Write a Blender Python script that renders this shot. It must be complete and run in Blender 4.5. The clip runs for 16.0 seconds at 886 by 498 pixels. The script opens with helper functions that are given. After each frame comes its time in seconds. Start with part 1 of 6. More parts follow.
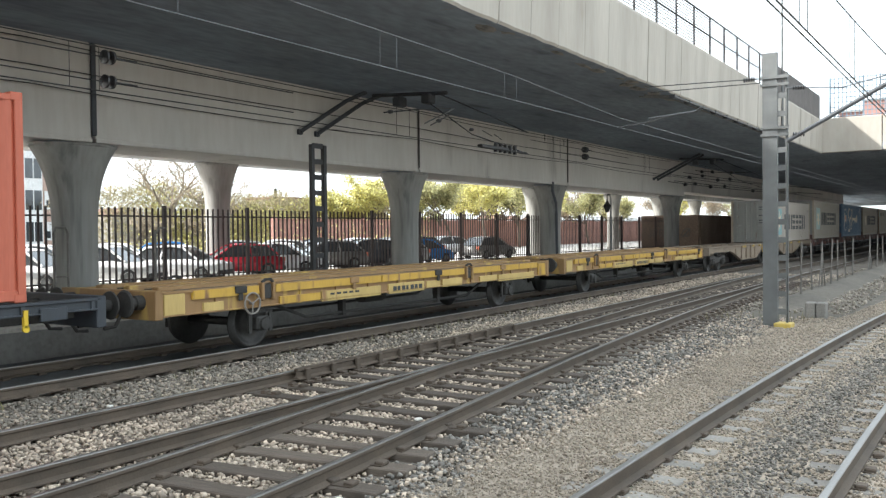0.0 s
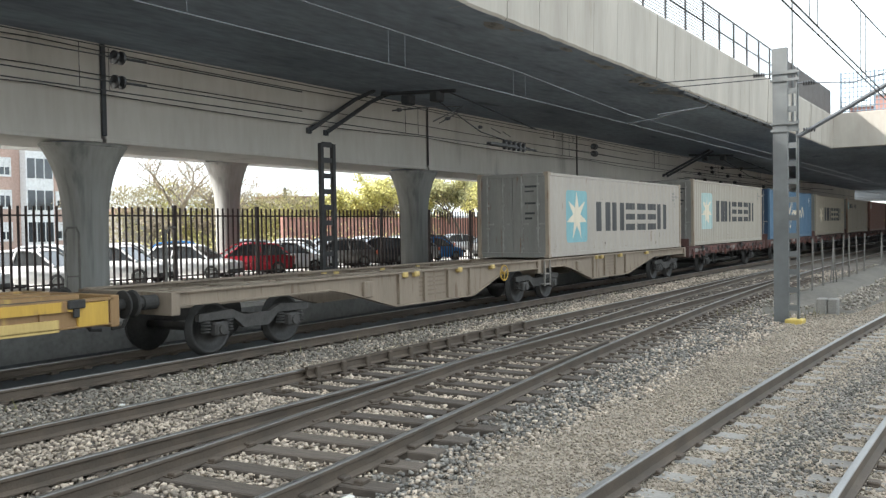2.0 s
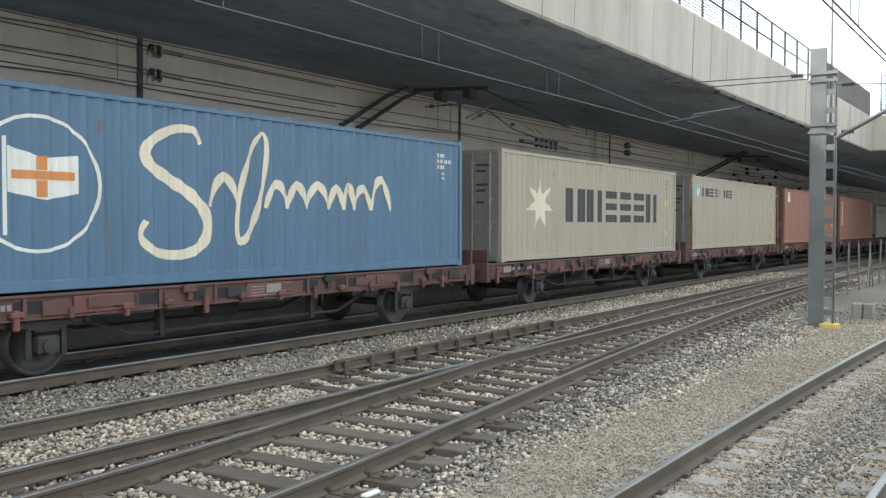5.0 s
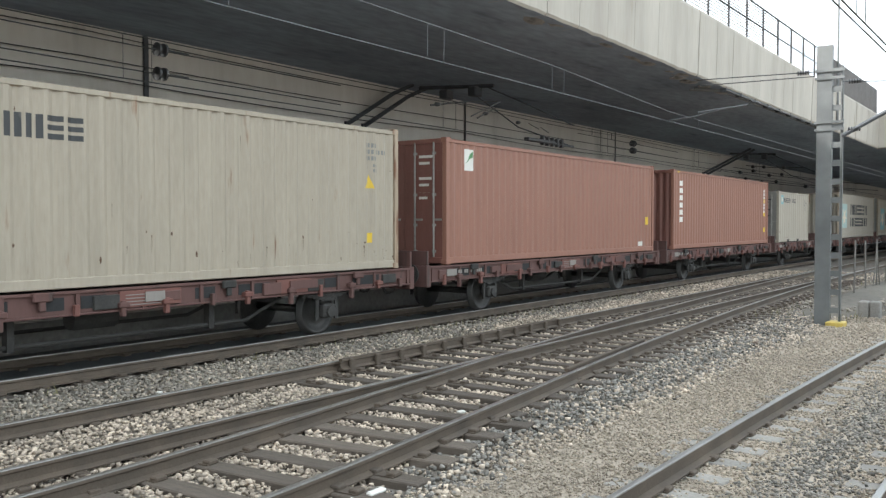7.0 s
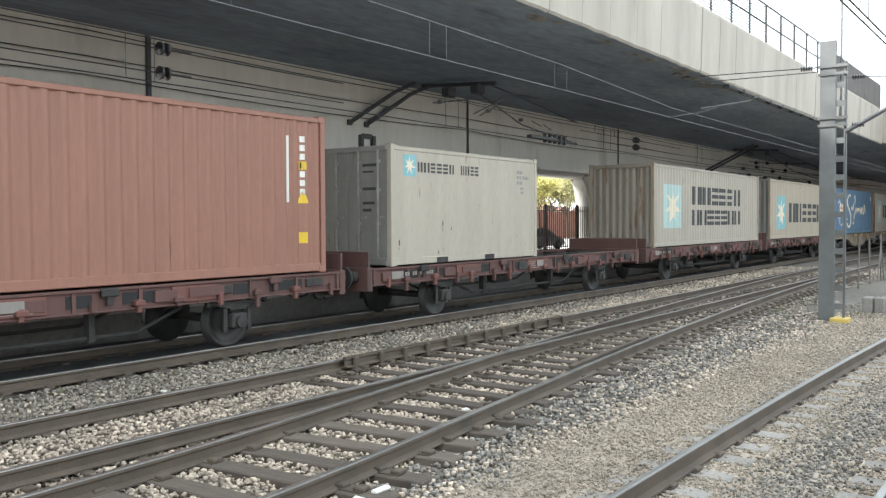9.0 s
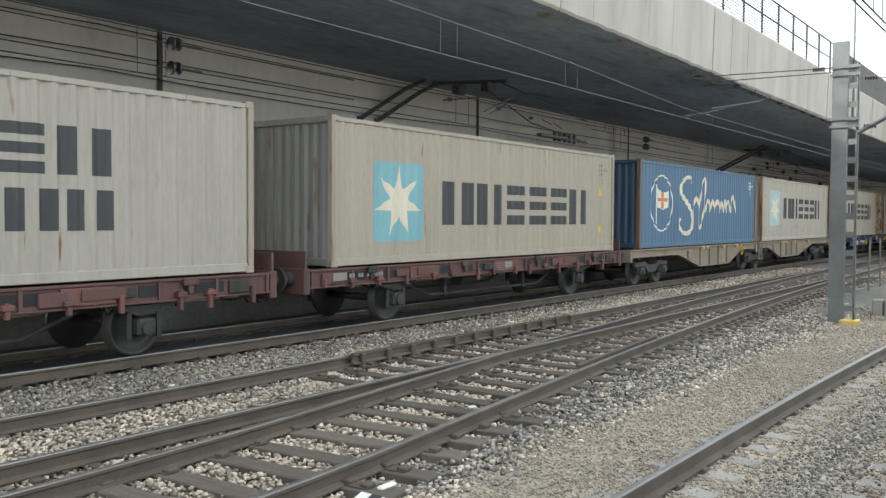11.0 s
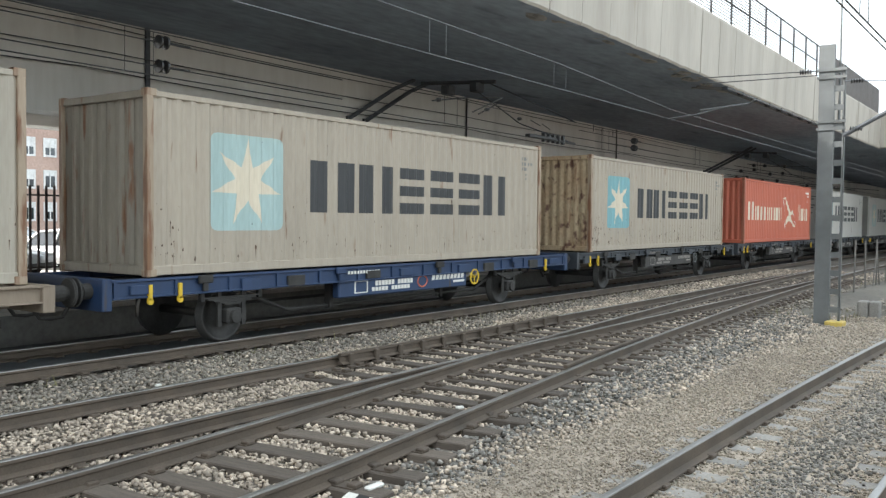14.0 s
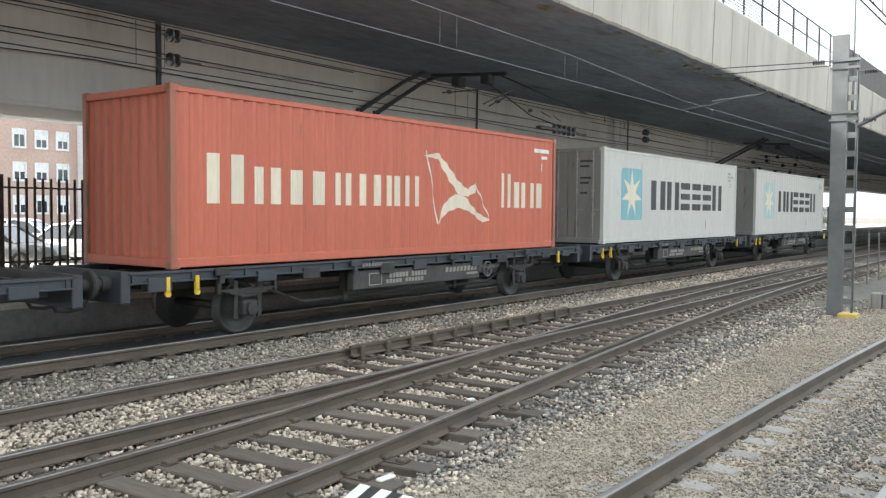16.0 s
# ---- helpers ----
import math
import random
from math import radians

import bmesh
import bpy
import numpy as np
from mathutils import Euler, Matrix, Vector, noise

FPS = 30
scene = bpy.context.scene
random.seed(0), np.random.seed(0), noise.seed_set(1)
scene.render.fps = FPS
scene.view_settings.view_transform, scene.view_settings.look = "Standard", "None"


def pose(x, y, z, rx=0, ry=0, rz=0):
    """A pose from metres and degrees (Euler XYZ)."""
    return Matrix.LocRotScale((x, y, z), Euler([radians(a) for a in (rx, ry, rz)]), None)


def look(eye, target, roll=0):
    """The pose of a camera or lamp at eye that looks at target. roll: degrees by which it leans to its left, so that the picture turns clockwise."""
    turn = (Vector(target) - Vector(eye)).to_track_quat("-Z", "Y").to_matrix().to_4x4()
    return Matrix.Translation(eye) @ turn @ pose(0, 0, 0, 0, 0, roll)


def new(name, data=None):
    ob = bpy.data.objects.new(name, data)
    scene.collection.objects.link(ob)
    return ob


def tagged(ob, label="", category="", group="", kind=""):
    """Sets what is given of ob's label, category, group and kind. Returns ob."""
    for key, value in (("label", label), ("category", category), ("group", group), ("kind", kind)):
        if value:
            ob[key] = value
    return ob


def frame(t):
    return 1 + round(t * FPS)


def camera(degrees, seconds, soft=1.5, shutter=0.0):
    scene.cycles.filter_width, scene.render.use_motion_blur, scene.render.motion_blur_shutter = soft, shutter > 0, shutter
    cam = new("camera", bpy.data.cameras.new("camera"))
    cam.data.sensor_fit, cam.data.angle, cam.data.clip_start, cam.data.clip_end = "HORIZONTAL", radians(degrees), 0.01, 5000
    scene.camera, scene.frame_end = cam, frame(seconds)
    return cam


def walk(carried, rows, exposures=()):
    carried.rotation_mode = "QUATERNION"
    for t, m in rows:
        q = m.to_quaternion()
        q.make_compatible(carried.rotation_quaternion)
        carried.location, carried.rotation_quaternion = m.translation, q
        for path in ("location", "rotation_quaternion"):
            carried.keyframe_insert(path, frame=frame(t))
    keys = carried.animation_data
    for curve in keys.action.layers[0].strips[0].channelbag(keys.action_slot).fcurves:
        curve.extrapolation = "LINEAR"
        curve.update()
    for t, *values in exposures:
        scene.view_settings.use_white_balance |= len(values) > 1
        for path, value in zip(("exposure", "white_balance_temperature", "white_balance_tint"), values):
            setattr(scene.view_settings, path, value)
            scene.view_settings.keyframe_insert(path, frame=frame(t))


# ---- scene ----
cam = camera(54.36, 16.0, soft=1.35)
EYE = (0.0, 0.0, 2.137)
# seconds and the turn of the hand-held camera, which stands still
PATH = [
    (0.0, 88.761, 0.613, 32.676),
    (0.5, 88.726, 0.766, 32.870),
    (1.0, 88.688, 0.825, 33.082),
    (1.5, 88.657, 0.944, 33.244),
    (2.0, 88.627, 0.937, 33.295),
    (2.5, 88.619, 0.693, 33.422),
    (3.0, 88.605, 0.325, 33.864),
    (3.5, 88.571, 0.216, 34.313),
    (4.0, 88.518, 0.077, 34.711),
    (6.5, 88.349, -0.024, 35.694),
    (7.0, 88.306, -0.005, 35.674),
    (7.5, 88.272, 0.067, 35.745),
    (8.0, 88.237, 0.094, 35.807),
    (8.5, 88.194, 0.139, 35.889),
    (9.0, 88.161, 0.276, 35.884),
    (11.5, 87.968, -0.419, 36.509),
    (12.0, 88.034, -0.486, 36.065),
    (12.5, 88.112, -0.524, 35.790),
    (13.0, 88.117, -0.531, 35.728),
    (13.5, 88.067, -0.536, 35.716),
    (14.0, 88.018, -0.569, 35.699),
    (14.5, 87.815, -0.403, 35.953),
    (15.0, 87.540, -0.292, 36.460),
    (15.5, 87.535, -0.339, 36.446),
    (16.0, 87.506, -0.428, 36.419),
]
walk(cam, [(t, pose(*EYE, rx, ry, rz)) for t, rx, ry, rz in PATH],
     [(t, ev, 6250, 10) for t, ev in ((0.0, 1.18), (2.5, 1.10), (4.0, 1.17), (6.5, 1.25), (7.4, 1.34), (8.2, 1.45), (9.2, 1.47), (11.3, 1.18), (13.0, 1.20), (15.0, 1.16), (16.0, 1.29))])

# ---- world and light ----
world = bpy.data.worlds.new("sky")
scene.world = world
world.use_nodes = True
nodes, links = world.node_tree.nodes, world.node_tree.links
sky = nodes.new("ShaderNodeTexSky")
sky.sky_type, sky.sun_disc = "NISHITA", False
sky.sun_elevation, sky.sun_rotation = radians(38.5), radians(-124.6)
sky.air_density, sky.dust_density = 1.0, 5.0
haze = nodes.new("ShaderNodeMix")       # thin bright haze over the whole sky
haze.data_type = "RGBA"
haze.inputs["Factor"].default_value = 0.62
haze.inputs[7].default_value = (8.2, 8.9, 8.9, 1)
links.new(sky.outputs[0], haze.inputs[6])
links.new(haze.outputs[2], nodes["Background"].inputs[0])
nodes["Background"].inputs[1].default_value = 0.15
sun = new("sun", bpy.data.lights.new("sun", "SUN"))
sun.data.energy, sun.data.angle, sun.data.color = 5.0, radians(2), (0.985, 0.965, 0.91)
sun.matrix_world = look((-58, -40, 56), (0, 0, 0))
scene.view_settings.exposure = 1.12


# ---- materials ----
def material(name, a, b, rough=0.8, metal=0.0, scale=3.0, fine=40.0, bump=0.2, stretch=(1, 1, 1), rust=0.0,
             rust_col=(0.13, 0.05, 0.02), per_island=0.0, per_object=0.0, rust_scale=1.0, step=0.01, spec=0.5, dark=0.72, streaks=0.0, thin=0.0):
    """Two colours mixed by a coarse and a fine noise, with relief, rust or dirt patches, and a little change from piece to piece."""
    m = bpy.data.materials.new(name)
    m.use_nodes = True
    nt = m.node_tree
    n, l = nt.nodes, nt.links
    bsdf = n["Principled BSDF"]
    co = n.new("ShaderNodeTexCoord")
    mp = n.new("ShaderNodeMapping")
    mp.inputs["Scale"].default_value = stretch
    l.new(co.outputs["Object"], mp.inputs[0])

    def nz(s, d=4):
        t = n.new("ShaderNodeTexNoise")
        t.inputs["Scale"].default_value, t.inputs["Detail"].default_value = s, d
        l.new(mp.outputs[0], t.inputs[0])
        return t.outputs["Fac"]

    def mix(fac, c1, c2, kind="MIX"):
        x = n.new("ShaderNodeMix")
        x.data_type, x.blend_type = "RGBA", kind
        for sock, v in ((x.inputs["Factor"], fac), (x.inputs[6], c1), (x.inputs[7], c2)):
            if isinstance(v, (int, float)):
                sock.default_value = v
            elif isinstance(v, tuple):
                sock.default_value = (*v, 1)
            else:
                l.new(v, sock)
        return x.outputs[2]

    def ramp(src, lo, hi):
        r = n.new("ShaderNodeMapRange")
        r.inputs[1].default_value, r.inputs[2].default_value = lo, hi
        l.new(src, r.inputs[0])
        return r.outputs[0]

    coarse, grain = nz(scale), nz(fine)
    col = mix(ramp(coarse, 0.3, 0.7), a, b)
    col = mix(ramp(grain, 0.35, 0.75), col, mix(1.0, col, (dark, dark * 0.985, dark * 0.97), "MULTIPLY"))
    if per_island or per_object:
        if per_island:
            r = n.new("ShaderNodeNewGeometry").outputs["Random Per Island"]
        else:
            r = n.new("ShaderNodeObjectInfo").outputs["Random"]
        f = n.new("ShaderNodeMapRange")
        amount = per_island or per_object
        f.inputs[3].default_value, f.inputs[4].default_value = 1 - amount, 1 + amount
        l.new(r, f.inputs[0])
        col = mix(1.0, col, f.outputs[0], "MULTIPLY")
    if rust:
        r1 = ramp(nz(rust_scale, 6), 0.72 - rust * 0.3, 0.80 - rust * 0.22)
        col = mix(r1, col, rust_col)
    if streaks:
        mp2 = n.new("ShaderNodeMapping")
        mp2.inputs["Scale"].default_value = (7, 7, 0.9)
        l.new(co.outputs["Object"], mp2.inputs[0])
        t2 = n.new("ShaderNodeTexNoise")
        t2.inputs["Scale"].default_value, t2.inputs["Detail"].default_value = 1.0, 5
        l.new(mp2.outputs[0], t2.inputs[0])
        col = mix(ramp(t2.outputs["Fac"], 0.70 - 0.12 * streaks, 0.80 - 0.1 * streaks), col, (0.19, 0.095, 0.045))
    l.new(col, bsdf.inputs["Base Color"])
    bsdf.inputs["Roughness"].default_value, bsdf.inputs["Metallic"].default_value = rough, metal
    bsdf.inputs["Specular IOR Level"].default_value = spec
    if thin:
        # thin leaves let part of the light through
        tl = n.new("ShaderNodeBsdfTranslucent")
        l.new(col, tl.inputs[0])
        ms = n.new("ShaderNodeMixShader")
        ms.inputs[0].default_value = thin
        l.new(bsdf.outputs[0], ms.inputs[1])
        l.new(tl.outputs[0], ms.inputs[2])
        l.new(ms.outputs[0], n["Material Output"].inputs[0])
    if bump:
        bp = n.new("ShaderNodeBump")
        bp.inputs["Strength"].default_value, bp.inputs["Distance"].default_value = bump, step
        l.new(grain, bp.inputs["Height"])
        l.new(bp.outputs[0], bsdf.inputs["Normal"])
    return m


def paint(name, c, rust=0.12, rough=0.55, streak=0.8, streaks=0.0, rust_col=(0.16, 0.075, 0.035), rust_scale=2.2):
    """Weathered paint on steel: faded patches, streaks that run down, rust spots."""
    k = streak
    return material(name, c, tuple(v * k for v in c), rough=rough, scale=0.8, fine=9.0, bump=0.06, stretch=(3.0, 3.0, 0.5),
                    rust=rust, rust_col=rust_col, rust_scale=rust_scale, dark=0.9, streaks=streaks)


M = {
    "ballast": material("ballast_bed", (0.22, 0.19, 0.155), (0.13, 0.115, 0.098), 0.95, scale=0.5, fine=28, bump=1.0, step=0.03),
    "stone": material("ballast_stone", (0.58, 0.48, 0.375), (0.34, 0.285, 0.225), 0.92, scale=0.45, fine=30, bump=0.3, per_island=0.55),
    "stone_dark": material("oily_grey_stone", (0.27, 0.25, 0.22), (0.16, 0.15, 0.132), 0.85, scale=0.6, fine=30, bump=0.3, per_island=0.55),
    "stone_dust": material("dust_covered_stone", (0.34, 0.30, 0.245), (0.24, 0.213, 0.178), 0.95, scale=0.6, fine=30, bump=0.3, per_island=0.35),
    "gravel": material("fine_tan_gravel", (0.425, 0.362, 0.285), (0.34, 0.29, 0.23), 0.95, scale=0.5, fine=30, bump=0.3, per_island=0.28),
    "dirt": material("dry_dirt", (0.16, 0.142, 0.115), (0.105, 0.094, 0.078), 0.95, scale=0.3, fine=6, bump=0.6, step=0.03),
    "asphalt": material("asphalt", (0.60, 0.58, 0.54), (0.50, 0.485, 0.455), 0.9, scale=0.4, fine=20, bump=0.2),
    "pale_dust": material("pale_dusty_concrete", (0.42, 0.395, 0.35), (0.31, 0.29, 0.26), 0.9, scale=0.5, fine=10, bump=0.3),
    # pale concrete darkened to stand for the shade behind the train
    "edge_shade": material("shaded_edge_concrete", (0.19, 0.184, 0.168), (0.12, 0.117, 0.108), 0.9, scale=0.5, fine=10, bump=0.3),
    "concrete": material("girder_concrete", (0.66, 0.63, 0.58), (0.56, 0.535, 0.49), 0.9, scale=0.35, fine=5, bump=0.06, stretch=(1, 1.1, 0.22), dark=0.92,
                         rust=0.32, rust_col=(0.40, 0.375, 0.34), rust_scale=0.7),
    "edge_concrete": material("edge_beam_concrete", (0.47, 0.435, 0.38), (0.36, 0.33, 0.285), 0.85, scale=0.5, fine=5, bump=0.06, stretch=(1, 1.6, 0.3), dark=0.93,
                              rust=0.18, rust_col=(0.30, 0.26, 0.20), rust_scale=0.9),
    "pier": material("pier_concrete", (0.36, 0.35, 0.325), (0.24, 0.235, 0.22), 0.88, scale=1.1, fine=6, bump=0.06, stretch=(1.6, 1.6, 0.14), dark=0.85, rust=0.42, rust_col=(0.115, 0.118, 0.112), rust_scale=1.2),
    # grimy deck concrete; also paints the shade under the edge beam
    "soffit": material("sooty_shaded_concrete", (0.34, 0.405, 0.48), (0.21, 0.25, 0.30), 0.95, scale=0.35, fine=3, bump=0.2, stretch=(1.6, 0.5, 1), rust=0.3, rust_col=(0.13, 0.155, 0.18), rust_scale=0.7),
    "rail": material("rail_steel_rusty", (0.115, 0.085, 0.06), (0.07, 0.054, 0.04), 0.75, scale=2, fine=60, bump=0.2, step=0.004),
    "railtop": material("rail_head_worn", (0.34, 0.33, 0.315), (0.25, 0.24, 0.225), 0.38, 0.8, scale=1, fine=60, bump=0.03, step=0.002),
    "wood": material("sleeper_wood", (0.14, 0.112, 0.087), (0.085, 0.069, 0.055), 0.9, scale=3, fine=22, bump=0.6, stretch=(1, 8, 8), per_object=0.25),
    "sleeper_c": material("sleeper_concrete", (0.30, 0.28, 0.25), (0.21, 0.20, 0.18), 0.9, scale=3, fine=30, bump=0.3, per_object=0.15),
    "steel": material("galvanised_steel", (0.165, 0.170, 0.166), (0.115, 0.12, 0.118), 0.6, 0.3, scale=1.2, fine=6, bump=0.04, dark=0.9),
    "bar_steel": material("dull_zinc_bar", (0.34, 0.33, 0.30), (0.24, 0.23, 0.21), 0.6, 0.2, scale=2, fine=8, bump=0.05),
    "dark_steel": material("dark_painted_steel", (0.045, 0.043, 0.042), (0.03, 0.03, 0.03), 0.6, 0.2, scale=2, fine=30, bump=0.08),
    "bracket": material("grey_bracket_steel", (0.085, 0.092, 0.10), (0.06, 0.065, 0.072), 0.7, 0.1, scale=2, fine=20, bump=0.05),
    "fence": material("brown_fence_paint", (0.060, 0.040, 0.036), (0.042, 0.030, 0.028), 0.6, 0.1, scale=2, fine=30, bump=0.05),
    "wire": material("old_copper_wire", (0.06, 0.06, 0.058), (0.045, 0.045, 0.045), 0.6, 0.3, scale=2, fine=10, bump=0),
    "wire_pale": material("pale_wire", (0.15, 0.155, 0.16), (0.11, 0.115, 0.12), 0.5, 0.3, scale=2, fine=10, bump=0),
    "porcelain": material("dark_insulator", (0.03, 0.028, 0.028), (0.02, 0.02, 0.02), 0.3, scale=5, fine=20, bump=0),
    "yellow": paint("worn_yellow_paint", (0.29, 0.17, 0.07), 0.5, rust_col=(0.45, 0.30, 0.08), rust_scale=1.1),
    "yellow_block": paint("yellow_base_paint", (0.60, 0.44, 0.10), 0.15),
    "red_frame": paint("red_brown_wagon_paint", (0.115, 0.056, 0.047), 0.5, 0.75, rust_col=(0.055, 0.036, 0.03)),
    "tan_frame": paint("dusty_tan_wagon_paint", (0.265, 0.21, 0.155), 0.42, 0.75, rust_col=(0.15, 0.105, 0.07)),
    "blue_frame": paint("blue_wagon_paint", (0.02, 0.044, 0.105), 0.25, rust_col=(0.05, 0.04, 0.035)),
    "grey_frame": paint("slate_wagon_paint", (0.04, 0.046, 0.054), 0.3, rust_col=(0.045, 0.037, 0.031)),
    "grime": material("running_gear_grime", (0.06, 0.056, 0.051), (0.038, 0.036, 0.033), 0.85, 0.2, scale=4, fine=30, bump=0.2),
    "wheel": material("wheel_steel", (0.07, 0.066, 0.062), (0.045, 0.043, 0.04), 0.6, 0.5, scale=3, fine=20, bump=0.1),
    "plank": material("oily_deck_planks", (0.16, 0.13, 0.10), (0.10, 0.085, 0.068), 0.85, scale=2, fine=16, bump=0.3, stretch=(6, 1, 6)),
    "white": paint("off_white_marking", (0.74, 0.72, 0.66), 0.05),
    "navy": paint("charcoal_marking", (0.04, 0.041, 0.042), 0.25, rust_col=(0.16, 0.15, 0.13)),
    "aqua": paint("pale_aqua_marking", (0.21, 0.42, 0.45), 0.03),
    "sign_yellow": paint("sign_yellow", (0.72, 0.48, 0.03), 0.0),
    "cream_mark": paint("cream_marking", (0.72, 0.63, 0.48), 0.05),
    "faint_mark": paint("faint_grey_marking", (0.20, 0.20, 0.19), 0.2),
    "chip": material("flaked_rust", (0.12, 0.065, 0.038), (0.075, 0.045, 0.03), 0.9, scale=3, fine=20, bump=0.2),
    "orange_mark": paint("orange_marking", (0.62, 0.24, 0.07), 0.03),
    "brick": material("red_brick_wall", (0.38, 0.205, 0.165), (0.30, 0.155, 0.125), 0.9, scale=1, fine=14, bump=0.3),
    "plaster": material("pinkish_brick_facing", (0.50, 0.36, 0.30), (0.43, 0.30, 0.25), 0.9, scale=0.3, fine=6, bump=0.1),
    "plaster_w": material("white_plaster", (0.72, 0.72, 0.71), (0.65, 0.65, 0.65), 0.9, scale=0.3, fine=6, bump=0.1),
    "glass": material("dark_window_glass", (0.05, 0.06, 0.07), (0.035, 0.04, 0.05), 0.08, scale=1, fine=3, bump=0, spec=0.8),
    "tyre": material("tyre_rubber", (0.025, 0.025, 0.025), (0.018, 0.018, 0.018), 0.85, scale=5, fine=30, bump=0.1),
    "bark": material("bark", (0.22, 0.18, 0.14), (0.12, 0.10, 0.08), 0.95, scale=3, fine=15, bump=0.5, stretch=(3, 3, 0.6)),
    "leaf": material("spring_leaf", (0.50, 0.48, 0.26), (0.40, 0.385, 0.21), 0.7, scale=0.6, fine=5, bump=0, thin=0.75, per_island=0.4),
    "leaf_y": material("yellow_green_leaf", (0.64, 0.60, 0.25), (0.52, 0.49, 0.21), 0.7, scale=0.6, fine=5, bump=0, thin=0.75, per_island=0.35),
    "leaf_d": material("dark_conifer_leaf", (0.035, 0.055, 0.028), (0.02, 0.035, 0.018), 0.75, scale=0.6, fine=5, bump=0, per_island=0.35),
    "twig": material("bare_twigs", (0.42, 0.36, 0.27), (0.33, 0.28, 0.21), 0.9, scale=1, fine=5, bump=0, thin=0.55, per_island=0.3),
    "tan_wall": material("stained_tan_wall", (0.36, 0.27, 0.20), (0.26, 0.19, 0.145), 0.9, scale=0.8, fine=8, bump=0.2),
    "brush": material("olive_brown_brushwood", (0.50, 0.43, 0.25), (0.40, 0.34, 0.20), 0.9, scale=0.5, fine=5, bump=0, thin=0.6, per_island=0.4),
    "roof": material("roof_tile", (0.26, 0.15, 0.11), (0.19, 0.11, 0.085), 0.9, scale=1, fine=9, bump=0.3),
    "stone_wall": material("house_stone", (0.40, 0.37, 0.33), (0.32, 0.30, 0.27), 0.9, scale=1, fine=9, bump=0.2),
    "screen": material("slatted_screen", (0.15, 0.135, 0.125), (0.11, 0.10, 0.092), 0.8, scale=1, fine=8, bump=0.1),
    # oil stain plus the shade below the wagons, both in the colour
    "oily_shade": material("oil_and_shade_ballast", (0.11, 0.118, 0.118), (0.07, 0.076, 0.077), 0.85, scale=1, fine=25, bump=0.8, step=0.02),
    "weed": material("dry_weeds", (0.20, 0.18, 0.08), (0.14, 0.13, 0.06), 0.9, scale=1, fine=5, bump=0, per_island=0.4),
}


# ---- mesh helpers ----
def box(bm, x0, x1, y0, y1, z0, z1, bevel=0.0):
    vs = [bm.verts.new((x, y, z)) for x in (x0, x1) for y in (y0, y1) for z in (z0, z1)]
    fs = [bm.faces.new([vs[i] for i in f]) for f in ((0, 1, 3, 2), (4, 6, 7, 5), (0, 4, 5, 1), (2, 3, 7, 6), (0, 2, 6, 4), (1, 5, 7, 3))]
    if bevel:
        es = list({e for f in fs for e in f.edges})
        bmesh.ops.bevel(bm, geom=es, offset=bevel, segments=1, affect="EDGES", clamp_overlap=True)


def tube(bm, pts, r, n=6, caps=True):
    """A round bar through the points; r is one radius or one for each point."""
    pts = [Vector(p) for p in pts]
    rs = r if isinstance(r, (list, tuple)) else [r] * len(pts)
    rings = []
    for i, p in enumerate(pts):
        d = (pts[min(i + 1, len(pts) - 1)] - pts[max(i - 1, 0)]).normalized()
        side = d.cross(Vector((0, 0, 1)) if abs(d.z) < 0.9 else Vector((1, 0, 0))).normalized()
        up = side.cross(d)
        rings.append([bm.verts.new(p + (side * math.cos(a) + up * math.sin(a)) * rs[i]) for a in (2 * math.pi * k / n for k in range(n))])
    for a, b in zip(rings, rings[1:]):
        for k in range(n):
            bm.faces.new((a[k], a[(k + 1) % n], b[(k + 1) % n], b[k]))
    if caps:
        bm.faces.new(rings[0][::-1])
        bm.faces.new(rings[-1])


def lathe(bm, centre, axis, prof, n=20):
    """Turns a profile of (radius, along) about an axis through the centre."""
    axis = Vector(axis).normalized()
    side = axis.cross(Vector((0, 0, 1)) if abs(axis.z) < 0.9 else Vector((1, 0, 0))).normalized()
    up = side.cross(axis)
    c = Vector(centre)
    rings = [[bm.verts.new(c + axis * a + (side * math.cos(t) + up * math.sin(t)) * r) for t in (2 * math.pi * k / n for k in range(n))] for r, a in prof]
    for a, b in zip(rings, rings[1:]):
        for k in range(n):
            bm.faces.new((a[k], a[(k + 1) % n], b[(k + 1) % n], b[k]))
    bm.faces.new(rings[0][::-1])
    bm.faces.new(rings[-1])


def extrude_yz(bm, outline, x0, x1):
    """A plate of the given (y, z) outline between x0 and x1."""
    a = [bm.verts.new((x0, y, z)) for y, z in outline]
    b = [bm.verts.new((x1, y, z)) for y, z in outline]
    bm.faces.new(a)
    bm.faces.new(b[::-1])
    n = len(outline)
    for i in range(n):
        bm.faces.new((a[i], b[i], b[(i + 1) % n], a[(i + 1) % n]))


def sweep(bm, prof, path):
    """A bar of the (across, up) profile along a path in plan."""
    pts = [Vector((x, y, 0)) for x, y in path]
    rings = []
    for i, p in enumerate(pts):
        d = (pts[min(i + 1, len(pts) - 1)] - pts[max(i - 1, 0)]).normalized()
        side = Vector((d.y, -d.x, 0))
        rings.append([bm.verts.new(p + side * a + Vector((0, 0, u))) for a, u in prof])
    n = len(prof)
    for a, b in zip(rings, rings[1:]):
        for k in range(n):
            bm.faces.new((a[k], b[k], b[(k + 1) % n], a[(k + 1) % n]))
    bm.faces.new(rings[0])
    bm.faces.new(rings[-1][::-1])


